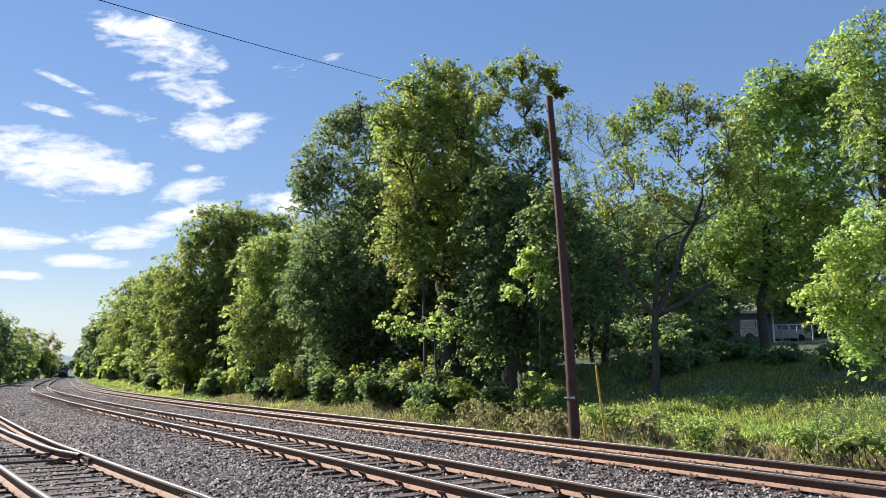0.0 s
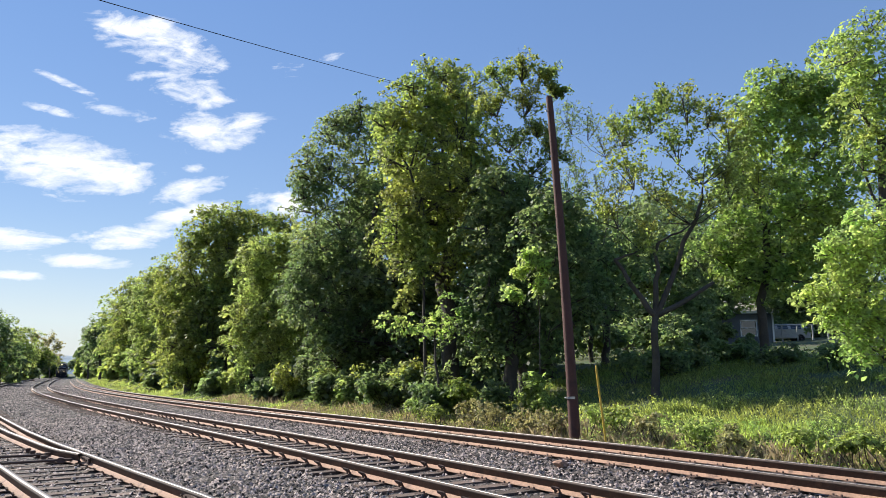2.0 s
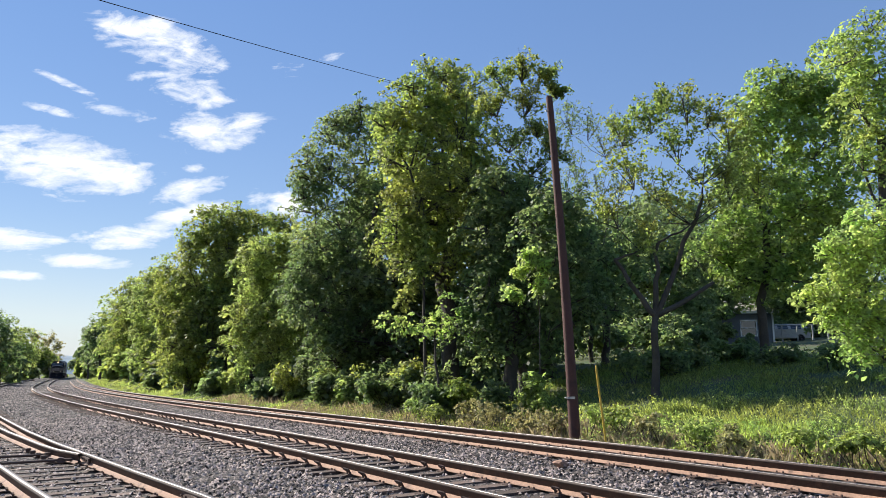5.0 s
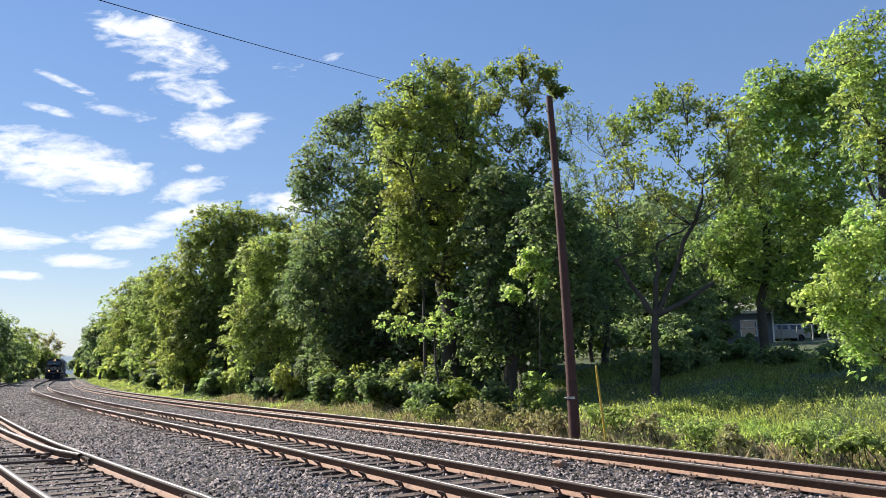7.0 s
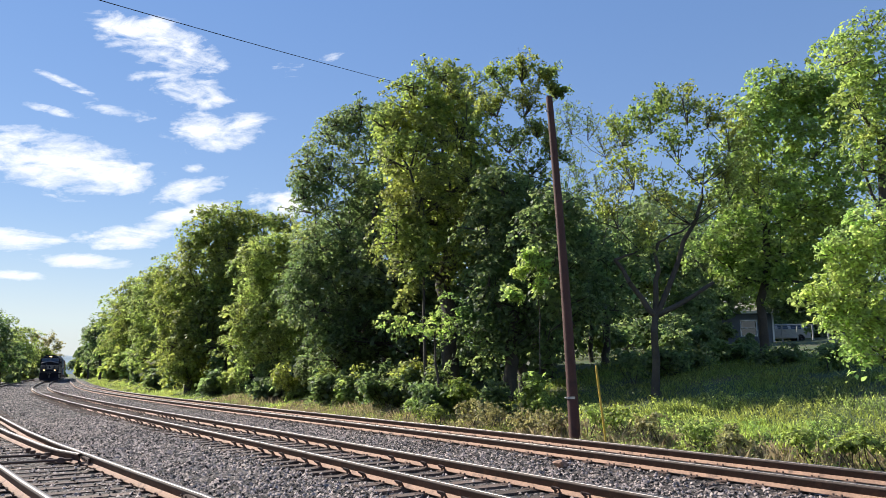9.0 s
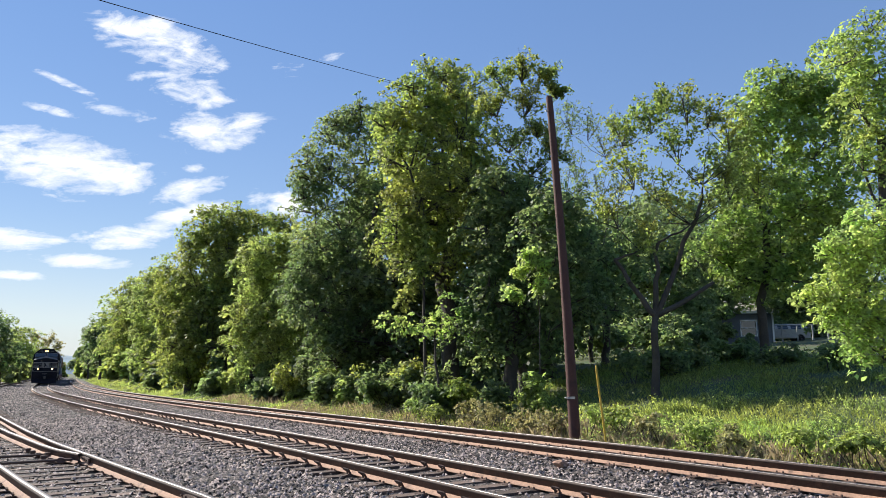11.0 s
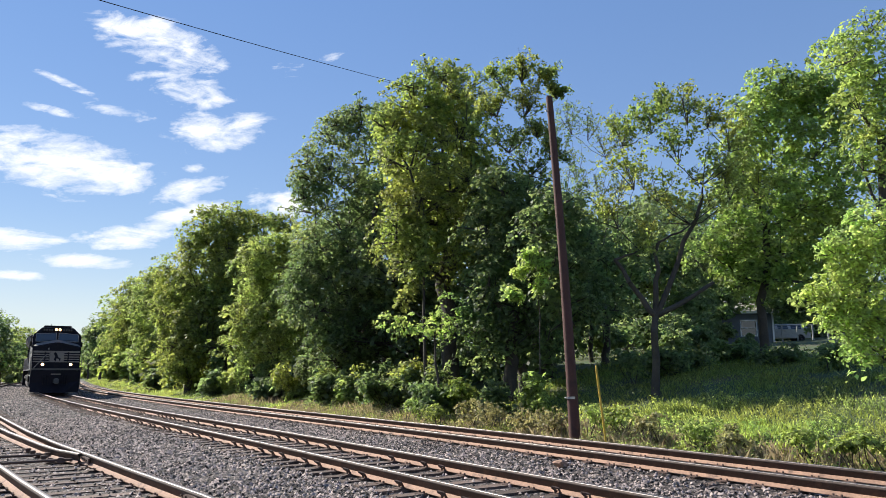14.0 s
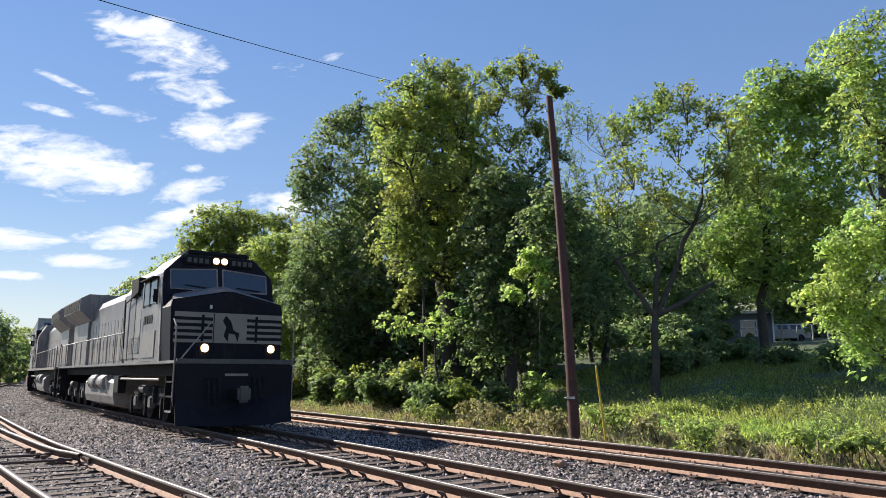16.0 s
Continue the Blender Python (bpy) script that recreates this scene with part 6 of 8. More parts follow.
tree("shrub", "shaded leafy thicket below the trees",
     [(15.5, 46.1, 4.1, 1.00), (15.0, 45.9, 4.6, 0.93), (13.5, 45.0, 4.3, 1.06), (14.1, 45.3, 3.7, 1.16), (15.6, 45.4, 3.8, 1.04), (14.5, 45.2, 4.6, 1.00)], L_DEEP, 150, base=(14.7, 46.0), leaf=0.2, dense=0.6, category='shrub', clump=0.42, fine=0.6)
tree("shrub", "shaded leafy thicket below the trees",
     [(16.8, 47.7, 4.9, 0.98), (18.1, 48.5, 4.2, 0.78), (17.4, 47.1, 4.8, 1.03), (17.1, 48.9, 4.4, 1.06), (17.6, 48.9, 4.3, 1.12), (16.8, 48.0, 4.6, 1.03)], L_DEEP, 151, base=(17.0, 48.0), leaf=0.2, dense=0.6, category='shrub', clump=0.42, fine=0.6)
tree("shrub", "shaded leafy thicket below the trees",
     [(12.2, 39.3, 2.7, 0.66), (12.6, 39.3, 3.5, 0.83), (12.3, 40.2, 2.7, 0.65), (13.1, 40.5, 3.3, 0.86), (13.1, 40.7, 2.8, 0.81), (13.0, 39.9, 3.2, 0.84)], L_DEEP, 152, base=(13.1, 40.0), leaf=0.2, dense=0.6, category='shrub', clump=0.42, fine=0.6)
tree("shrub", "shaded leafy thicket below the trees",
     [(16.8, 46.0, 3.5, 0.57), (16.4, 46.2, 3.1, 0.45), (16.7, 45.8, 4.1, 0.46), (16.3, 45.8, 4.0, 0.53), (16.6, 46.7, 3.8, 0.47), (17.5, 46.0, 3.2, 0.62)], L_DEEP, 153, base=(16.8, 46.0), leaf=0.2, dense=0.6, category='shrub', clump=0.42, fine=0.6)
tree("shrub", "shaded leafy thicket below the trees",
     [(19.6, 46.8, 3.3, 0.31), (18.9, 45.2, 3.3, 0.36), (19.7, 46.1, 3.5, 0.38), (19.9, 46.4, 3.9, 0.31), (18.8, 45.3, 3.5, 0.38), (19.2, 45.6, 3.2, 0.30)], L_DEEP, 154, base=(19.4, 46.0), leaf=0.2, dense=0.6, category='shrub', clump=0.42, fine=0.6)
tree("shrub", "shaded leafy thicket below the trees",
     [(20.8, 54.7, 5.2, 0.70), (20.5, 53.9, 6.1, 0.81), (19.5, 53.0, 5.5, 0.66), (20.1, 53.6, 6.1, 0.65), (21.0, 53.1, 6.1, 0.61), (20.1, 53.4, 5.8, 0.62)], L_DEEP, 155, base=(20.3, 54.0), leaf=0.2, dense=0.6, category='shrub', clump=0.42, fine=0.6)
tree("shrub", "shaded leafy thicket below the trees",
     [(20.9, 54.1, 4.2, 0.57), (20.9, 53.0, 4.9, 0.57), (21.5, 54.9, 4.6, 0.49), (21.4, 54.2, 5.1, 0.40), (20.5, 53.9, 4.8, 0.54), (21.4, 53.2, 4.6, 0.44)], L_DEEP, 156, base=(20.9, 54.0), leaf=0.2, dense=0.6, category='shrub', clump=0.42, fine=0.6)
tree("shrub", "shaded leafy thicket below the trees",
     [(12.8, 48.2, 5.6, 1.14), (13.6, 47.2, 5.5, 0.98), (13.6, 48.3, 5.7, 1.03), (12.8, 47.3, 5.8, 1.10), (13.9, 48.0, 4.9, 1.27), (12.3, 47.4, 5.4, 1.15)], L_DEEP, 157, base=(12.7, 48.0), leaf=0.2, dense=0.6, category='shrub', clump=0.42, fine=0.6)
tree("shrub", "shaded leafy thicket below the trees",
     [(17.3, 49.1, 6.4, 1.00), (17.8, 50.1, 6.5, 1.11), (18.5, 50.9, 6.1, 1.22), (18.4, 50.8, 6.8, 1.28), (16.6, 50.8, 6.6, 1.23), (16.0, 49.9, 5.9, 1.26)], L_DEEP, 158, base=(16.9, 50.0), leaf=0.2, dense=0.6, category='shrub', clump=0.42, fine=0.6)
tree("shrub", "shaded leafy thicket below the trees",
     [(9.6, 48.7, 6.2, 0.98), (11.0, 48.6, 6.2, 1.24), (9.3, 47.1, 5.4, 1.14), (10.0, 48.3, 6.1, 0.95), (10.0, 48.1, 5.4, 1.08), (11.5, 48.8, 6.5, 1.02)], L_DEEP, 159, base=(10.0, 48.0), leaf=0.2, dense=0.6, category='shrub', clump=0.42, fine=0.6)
tree("hedge", "dark hedge far behind the clearing",
     [(14.1, 83.2, 5.3, 1.57), (12.6, 82.1, 7.2, 1.74), (14.3, 80.9, 5.8, 1.94), (14.1, 82.4, 7.0, 2.07), (12.4, 82.6, 6.9, 1.96), (12.3, 80.4, 7.4, 1.96), (13.1, 80.1, 5.4, 1.60), (15.1, 83.0, 5.4, 2.00)], L_DEEP, 160, base=(13.3, 82.0), leaf=0.36, dense=0.6, category='shrub', clump=0.42, fine=0.6)
tree("hedge", "dark hedge far behind the clearing",
     [(17.8, 83.8, 6.7, 2.16), (16.8, 80.7, 5.6, 1.52), (16.8, 83.6, 5.5, 1.56), (18.0, 82.8, 8.2, 2.00), (15.7, 81.7, 6.2, 1.62), (17.6, 81.3, 6.7, 1.82), (17.0, 82.1, 6.5, 1.76), (16.5, 80.8, 4.9, 1.68)], L_DEEP, 161, base=(16.2, 82.0), leaf=0.36, dense=0.6, category='shrub', clump=0.42, fine=0.6)
tree("hedge", "dark hedge far behind the clearing",
     [(18.2, 80.5, 7.3, 1.83), (18.3, 81.5, 6.6, 1.50), (20.9, 82.7, 7.3, 1.91), (19.7, 80.8, 4.8, 1.82), (19.8, 80.2, 7.7, 1.75), (18.8, 83.6, 7.4, 1.94), (17.7, 81.1, 4.8, 1.70), (17.8, 81.5, 7.2, 1.50)], L_DEEP, 162, base=(19.2, 82.0), leaf=0.36, dense=0.6, category='shrub', clump=0.42, fine=0.6)
tree("hedge", "dark hedge far behind the clearing",
     [(23.6, 83.9, 6.5, 1.70), (23.5, 81.5, 6.0, 1.68), (21.1, 82.8, 5.6, 1.94), (22.8, 81.5, 6.6, 1.83), (21.8, 82.3, 8.0, 1.91), (23.2, 80.3, 6.6, 2.11), (22.7, 83.5, 6.6, 1.93), (23.1, 83.9, 6.0, 2.12)], L_DEEP, 163, base=(22.1, 82.0), leaf=0.36, dense=0.6, category='shrub', clump=0.42, fine=0.6)
tree("hedge", "dark hedge far behind the clearing",
     [(24.3, 82.9, 5.4, 1.79), (26.9, 83.6, 8.1, 1.57), (25.4, 82.1, 5.3, 1.59), (25.3, 81.0, 7.9, 1.91), (25.9, 82.3, 7.8, 1.97), (25.5, 80.0, 5.9, 1.98), (24.1, 82.0, 6.8, 1.78), (25.5, 81.1, 7.0, 1.68)], L_DEEP, 164, base=(25.1, 82.0), leaf=0.36, dense=0.6, category='shrub', clump=0.42, fine=0.6)
tree("hedge", "dark hedge far behind the clearing",
     [(27.4, 80.8, 6.4, 2.08), (29.4, 82.4, 5.8, 1.80), (28.9, 82.3, 5.2, 1.55), (27.9, 81.1, 7.2, 2.06), (28.3, 80.6, 5.5, 2.02), (28.1, 80.1, 7.4, 1.98), (27.7, 81.1, 5.1, 1.51), (28.7, 81.2, 7.5, 2.12)], L_DEEP, 165, base=(28.1, 82.0), leaf=0.36, dense=0.6, category='shrub', clump=0.42, fine=0.6)
tree("hedge", "dark hedge far behind the clearing",
     [(30.7, 80.4, 6.7, 1.86), (31.1, 80.9, 6.3, 1.57), (29.9, 82.1, 6.6, 1.67), (31.8, 82.3, 6.2, 1.67), (31.1, 80.0, 6.2, 1.48), (31.0, 83.0, 6.2, 1.71), (32.7, 82.4, 5.7, 1.57), (32.5, 82.3, 5.0, 1.56)], L_DEEP, 166, base=(31.0, 82.0), leaf=0.36, dense=0.6, category='shrub', clump=0.42, fine=0.6)
tree("hedge", "dark hedge far behind the clearing",
     [(34.1, 83.5, 6.5, 1.81), (33.6, 83.2, 7.7, 2.01), (33.9, 82.9, 4.8, 1.95), (32.1, 80.3, 5.6, 1.83), (33.0, 81.2, 7.3, 2.14), (34.6, 81.9, 7.4, 1.78), (32.4, 80.7, 8.0, 1.84), (33.8, 81.0, 8.1, 1.84)], L_DEEP, 167, base=(34.0, 82.0), leaf=0.36, dense=0.6, category='shrub', clump=0.42, fine=0.6)
tree("hedge", "dark hedge far behind the clearing",
     [(38.4, 83.5, 5.7, 2.18), (37.7, 82.0, 6.0, 2.15), (36.6, 80.3, 6.9, 1.69), (37.7, 80.9, 6.1, 2.13), (36.0, 80.6, 7.2, 1.69), (37.6, 81.4, 6.9, 1.54), (38.4, 83.6, 8.2, 1.96), (36.7, 80.2, 5.5, 1.51)], L_DEEP, 168, base=(37.0, 82.0), leaf=0.36, dense=0.6, category='shrub', clump=0.42, fine=0.6)
tree("hedge", "dark hedge far behind the clearing",
     [(40.5, 80.9, 5.4, 1.60), (40.2, 83.5, 6.0, 1.70), (41.9, 83.3, 7.3, 1.90), (40.6, 84.0, 7.7, 1.95), (38.6, 80.7, 6.5, 1.50), (40.8, 81.2, 4.9, 1.67), (39.5, 83.2, 6.1, 1.80), (38.9, 80.4, 6.4, 1.99)], L_DEEP, 169, base=(39.9, 82.0), leaf=0.36, dense=0.6, category='shrub', clump=0.42, fine=0.6)
tree("hedge", "dark hedge far behind the clearing",
     [(43.3, 83.8, 5.4, 2.15), (44.3, 81.2, 7.5, 1.66), (41.2, 80.4, 6.1, 1.71), (44.1, 81.8, 7.3, 1.75), (43.5, 81.6, 5.1, 2.12), (44.1, 81.7, 5.5, 1.90), (41.4, 81.1, 6.8, 2.13), (45.7, 83.7, 5.4, 2.07)], L_DEEP, 170, base=(42.9, 82.0), leaf=0.36, dense=0.6, category='shrub', clump=0.42, fine=0.6)
tree("hedge", "dark hedge far behind the clearing",
     [(46.8, 83.1, 5.2, 1.92), (44.2, 80.5, 7.9, 1.96), (46.8, 83.4, 8.3, 2.15), (47.3, 81.5, 4.8, 1.83), (46.1, 82.9, 6.7, 1.74), (44.5, 80.5, 4.9, 1.82), (46.3, 82.9, 7.7, 1.92), (45.9, 82.4, 5.4, 1.60)], L_DEEP, 171, base=(45.8, 82.0), leaf=0.36, dense=0.6, category='shrub', clump=0.42, fine=0.6)
tree("hedge", "dark hedge far behind the clearing",
     [(48.3, 82.7, 7.3, 1.94), (49.3, 82.3, 5.5, 1.78), (48.2, 82.3, 5.8, 1.77), (49.6, 82.4, 7.5, 2.06), (50.1, 83.1, 8.3, 1.58), (48.2, 80.2, 7.3, 2.01), (48.7, 81.6, 7.5, 2.13), (49.1, 80.3, 7.9, 1.77)], L_DEEP, 172, base=(48.8, 82.0), leaf=0.36, dense=0.6, category='shrub', clump=0.42, fine=0.6)
tree("hedge", "dark hedge far behind the clearing",
     [(52.5, 82.1, 5.4, 1.93), (53.5, 82.6, 6.2, 1.55), (54.3, 83.9, 6.2, 1.91), (51.5, 81.8, 5.4, 1.85), (52.3, 82.3, 8.0, 1.97), (52.9, 81.8, 4.9, 2.16), (52.1, 82.4, 8.0, 2.00), (52.1, 80.6, 4.8, 1.64)], L_DEEP, 173, base=(51.8, 82.0), leaf=0.36, dense=0.6, category='shrub', clump=0.42, fine=0.6)
tree("hedge", "dark hedge far behind the clearing",
     [(53.4, 80.8, 7.7, 2.07), (55.0, 82.5, 6.3, 1.53), (55.9, 82.1, 8.3, 1.58), (55.6, 80.5, 6.5, 1.58), (54.9, 82.9, 7.6, 1.56), (56.4, 82.6, 6.2, 1.58), (54.7, 81.6, 7.0, 1.94), (55.0, 83.6, 8.2, 2.19)], L_DEEP, 174, base=(54.7, 82.0), leaf=0.36, dense=0.6, category='shrub', clump=0.42, fine=0.6)


# ---- verge ----
blades("verge_grass", "long sunlit green grass on the verge", -20, 70, 7.2, 12.0, 76000, 0.27, 0.0055, L_GRASS, 21, patch=0.40, bend=0.7)
blades("bright_grass", "tall bright green grass in the sun", -26, 4, 8.4, 10.8, 20000, 0.36, 0.0055, L_GRASS, 28, patch=0.45, bend=0.6)
# bank grass in a darker leaf green, shade put into its colour
blades("bank_grass", "shaded grass on the bank", -24, 16, 10.4, 22.0, 90000, 0.24, 0.0065, L_MID, 22, bend=0.7)
blades("dry_stems", "dry brown stems among the grass", -24, 40, 7.0, 9.6, 16000, 0.42, 0.005, L_DRY, 23, bend=0.6)
blades("far_grass", "yellow-green grass along the line", 55, 220, 7.0, 10.0, 16000, 0.4, 0.04, L_WARM, 24)
weeds("verge_weeds", "low leafy weeds along the rails", -20, 80, 7.3, 10.0, 2000, 0.23, 0.062, L_WARM, 25)
weeds("bright_weeds", "broad-leaved bright green weeds in the sun", -26, 8, 7.6, 10.8, 1600, 0.19, 0.052, L_BRIGHT, 31)
weeds("bank_cover", "low green ground cover among the grass", -26, 6, 8.6, 13.0, 1500, 0.22, 0.05, L_WARM, 35)
blades("dry_tangle", "tangled tan stems beside the rails", -22, 14, 7.0, 8.6, 12000, 0.34, 0.005, L_DRY, 36, bend=0.9)
weeds("verge_brush", "olive and brown tangled brush along the rails", -22, 26, 7.0, 8.9, 1300, 0.27, 0.06, L_OLIVE, 29)
weeds("bank_weeds", "low leafy plants on the shaded bank", -24, 40, 10.0, 30.0, 1600, 0.36, 0.065, L_MID, 26)
weeds("far_weeds", "rough green growth along the far verge", 60, 210, 7.2, 10.5, 1000, 0.45, 0.2, L_MID, 33)
weeds("left_weeds", "low growth beyond the siding", 30, 200, -14.0, -8.5, 700, 0.4, 0.2, L_MID, 27)


# ---- pole, stake, wire, house ----
def build_pole():
    top = thing("utility_pole", "red-brown weathered timber pole leaning beside the rails", "pole")
    a, b = np.array(POLE_FOOT), np.array(POLE_TOP)
    n, k = 14, 16
    v = []
    for i in range(n):
        t = i / (n - 1)
        c = a + (b - a) * t + np.array([0.05 * math.sin(t * math.pi), 0, 0])
        r = 0.160 - 0.065 * t
        for q in range(k):
            w = r * (1 + 0.03 * noise.noise((q * 0.9, t * 9, 2)))
            v.append((c[0] + math.cos(q * 2 * math.pi / k) * w, c[1] + math.sin(q * 2 * math.pi / k) * w, c[2]))
    i, j = np.meshgrid(np.arange(n - 1), np.arange(k), indexing="ij")
    p0, p1 = (i * k + j).ravel(), (i * k + (j + 1) % k).ravel()
    quick("shaft", v, np.c_[p0, p1, p1 + k, p0 + k], M_POLE, top, smooth=True)
    part("cap", rod(bmesh.new(), b - (b - a) * 0.002, b + (b - a) * 0.001, 0.098, 0.085, 16), M_POLE, top)
    p = a + (b - a) * 0.165
    bm = rod(bmesh.new(), p, p + (b - a) * 0.006, 0.158, seg=16)
    rod(bm, p + np.array([-0.14, -0.1, 0.02]), p + np.array([-0.2, -0.12, 0.04]), 0.02, seg=6)
    part("band", bm, M_STEEL, top, "bright steel band")
    q = a + (b - a) * 0.955
    part("bracket", rod(bmesh.new(), q, q + np.array([-0.16, -0.06, 0.02]), 0.02, seg=8), M_STEEL, top)


POLE_FOOT, POLE_TOP = (3.55, 19.55, -0.75), (3.12, 19.75, 9.65)


def build_stake():
    top = thing("marker_stake", "thin yellow marker stake leaning in the weeds", "marker post")
    part("rod", rod(bmesh.new(), STAKE_FOOT, STAKE_TOP, 0.028, seg=10), M_YELLOW, top)
    part("tip", rod(bmesh.new(), STAKE_TOP, (STAKE_TOP[0] - 0.006, STAKE_TOP[1], STAKE_TOP[2] + 0.05), 0.028, 0.015, seg=10), M_YELLOW, top)


STAKE_FOOT, STAKE_TOP = (4.08, 18.12, -0.5), (3.86, 18.12, 1.80)


def build_wire():
    curve = bpy.data.curves.new("overhead_wire", "CURVE")
    curve.dimensions, curve.bevel_depth, curve.bevel_resolution = "3D", 0.016, 2
    sp = curve.splines.new("POLY")
    a, b = Vector(WIRE_A), Vector(WIRE_B)
    sp.points.add(40)
    for i in range(41):
        t = i / 40
        p = a.lerp(b, t) - Vector((0, 0, 0.25 * 4 * t * (1 - t)))
        sp.points[i].co = (*p, 1)
    curve.materials.append(M_CABLE)
    tagged(new("overhead_wire", curve), "black overhead wire crossing the sky", "wire")


WIRE_A, WIRE_B = (-12.55, 20.00, 13.50), (6.03, 62.00, 25.63)


def build_house(m, w, d, h, label, wx):
    top = thing("house", label, "house", m=m)
    bm = bmesh.new()
    for x0, x1, z0, z1 in ((-w / 2, wx - 0.6, 0, h), (wx + 0.6, w / 2, 0, h), (wx - 0.6, wx + 0.6, 0, 0.7), (wx - 0.6, wx + 0.6, 1.9, h)):
        box(bm, x0, x1, -d / 2, -d / 2 + 0.2, z0, z1)
    box(bm, -w / 2, -w / 2 + 0.2, -d / 2 + 0.2, d / 2, 0, h)
    box(bm, w / 2 - 0.2, w / 2, -d / 2 + 0.2, d / 2, 0, h)
    box(bm, -w / 2 + 0.2, w / 2 - 0.2, d / 2 - 0.2, d / 2, 0, h)
    wall = part("wall", bm, M_SIDING, top)
    for i in range(int(h / 0.25)):
        part("siding_board", slab(bmesh.new(), [(-d / 2 - 0.004, i * 0.25), (-d / 2 - 0.03, i * 0.25), (-d / 2 - 0.004, i * 0.25 + 0.24)], -w / 2, wx - 0.62), M_SIDING, wall)
        part("siding_board", slab(bmesh.new(), [(-d / 2 - 0.004, i * 0.25), (-d / 2 - 0.03, i * 0.25), (-d / 2 - 0.004, i * 0.25 + 0.24)], wx + 0.62, w / 2), M_SIDING, wall)
    part("roof", slab(bmesh.new(), [(-d / 2 - 0.5, h), (0, h + 1.5), (d / 2 + 0.5, h), (d / 2 + 0.5, h + 0.15), (0, h + 1.68), (-d / 2 - 0.5, h + 0.15)], -w / 2 - 0.4, w / 2 + 0.4), M_ROOF, top)
    part("fascia", box(bmesh.new(), -w / 2 - 0.4, w / 2 + 0.4, -d / 2 - 0.54, -d / 2 - 0.503, h - 0.03, h + 0.17), M_TRIM, top)
    win = part("window", box(bmesh.new(), wx - 0.58, wx + 0.58, -d / 2 + 0.06, -d / 2 + 0.08, 0.72, 1.88), M_GLASS, top, "dark window pane")
    bm = bmesh.new()
    for x0, x1, z0, z1 in ((-0.66, -0.58, 0.62, 1.98), (0.58, 0.66, 0.62, 1.98), (-0.58, 0.58, 1.88, 1.98), (-0.58, 0.58, 0.62, 0.72), (-0.58, 0.58, 1.27, 1.33)):
        box(bm, wx + x0, wx + x1, -d / 2 - 0.05, -d / 2 + 0.05, z0, z1)
    part("window_frame", bm, M_TRIM, win)
    for sx in (-1, 1):
        part("corner_trim", box(bmesh.new(), sx * w / 2 - 0.07, sx * w / 2 + 0.07, -d / 2 - 0.06, -d / 2 - 0.031, 0, h - 0.04), M_TRIM, top)
    return top


def build_yard(m):
    """A pale van parked in the yard behind a wire fence with white posts."""
    van = thing("parked_van", "pale van parked in the yard", "van", m=m)
    bm = slab(bmesh.new(), [(-1.0, 0.35), (-1.0, 1.1), (-0.75, 1.6), (0.75, 1.6), (1.0, 1.1), (1.0, 0.35)], -2.3, 2.3)
    for v in bm.verts:
        if v.co.z > 1.5:
            v.co.x = v.co.x * 0.82 - 0.15
    part("body", bm, M_GREY, van)
    for x in (-1.5, -0.4, 0.7):
        bm = slab(bmesh.new(), [(-1.005, 1.12), (-0.80, 1.52), (-0.79, 1.52), (-0.995, 1.12)], x, x + 0.85)
        part("window", bm, M_GLASS, van)
    for x in (-1.45, 1.45):
        for sy in (-1, 1):
            part("wheel", rod(bmesh.new(), (x, sy * 0.8, 0.33), (x, sy * 1.02, 0.33), 0.33, seg=20), M_DARK, van)
    fence = thing("yard_fence", "wire yard fence with pale grey posts and top rail", "fence", m=m @ pose(0, -2.2, 0))
    for i in range(8):
        x = -4.2 + i * 1.25
        part("post", box(bmesh.new(), x - 0.05, x + 0.05, -0.05, 0.05, -0.3, 1.45), M_GREY, fence)
    part("top_rail", rod(bmesh.new(), (-4.2, 0, 1.4), (4.6, 0, 1.4), 0.04, seg=8), M_GREY, fence)
    for k in range(5):
        part("wire", rod(bmesh.new(), (-4.2, 0, 0.2 + k * 0.25), (4.6, 0, 0.2 + k * 0.25), 0.006, seg=4), M_STEEL, fence)


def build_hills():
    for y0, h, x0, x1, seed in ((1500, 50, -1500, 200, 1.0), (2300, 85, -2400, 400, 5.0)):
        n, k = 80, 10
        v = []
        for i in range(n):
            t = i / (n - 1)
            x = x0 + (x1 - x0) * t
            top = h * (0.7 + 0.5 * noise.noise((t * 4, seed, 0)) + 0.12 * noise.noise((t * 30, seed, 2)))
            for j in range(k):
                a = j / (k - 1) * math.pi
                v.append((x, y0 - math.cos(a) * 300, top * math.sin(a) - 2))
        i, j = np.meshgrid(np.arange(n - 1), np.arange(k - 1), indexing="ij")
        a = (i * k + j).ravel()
        tagged(quick("hill", v, np.c_[a, a + k, a + k + 1, a + 1], M_HILL, smooth=True), "distant wooded hill coloured blue for haze", "hill", kind="structure")


build_ground()
build_bed()
build_pole()
build_stake()
build_wire()
build_house(pose(23.2, 62.0, land_at(23.2, 62.0) - 0.1, 0, 0, -8), 8.4, 7.0, 2.5, "small slate-blue house with white window trim", 2.3)
build_yard(pose(30.2, 64.0, land_at(30.2, 64.0) - 0.05, 0, 0, -8))
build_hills()


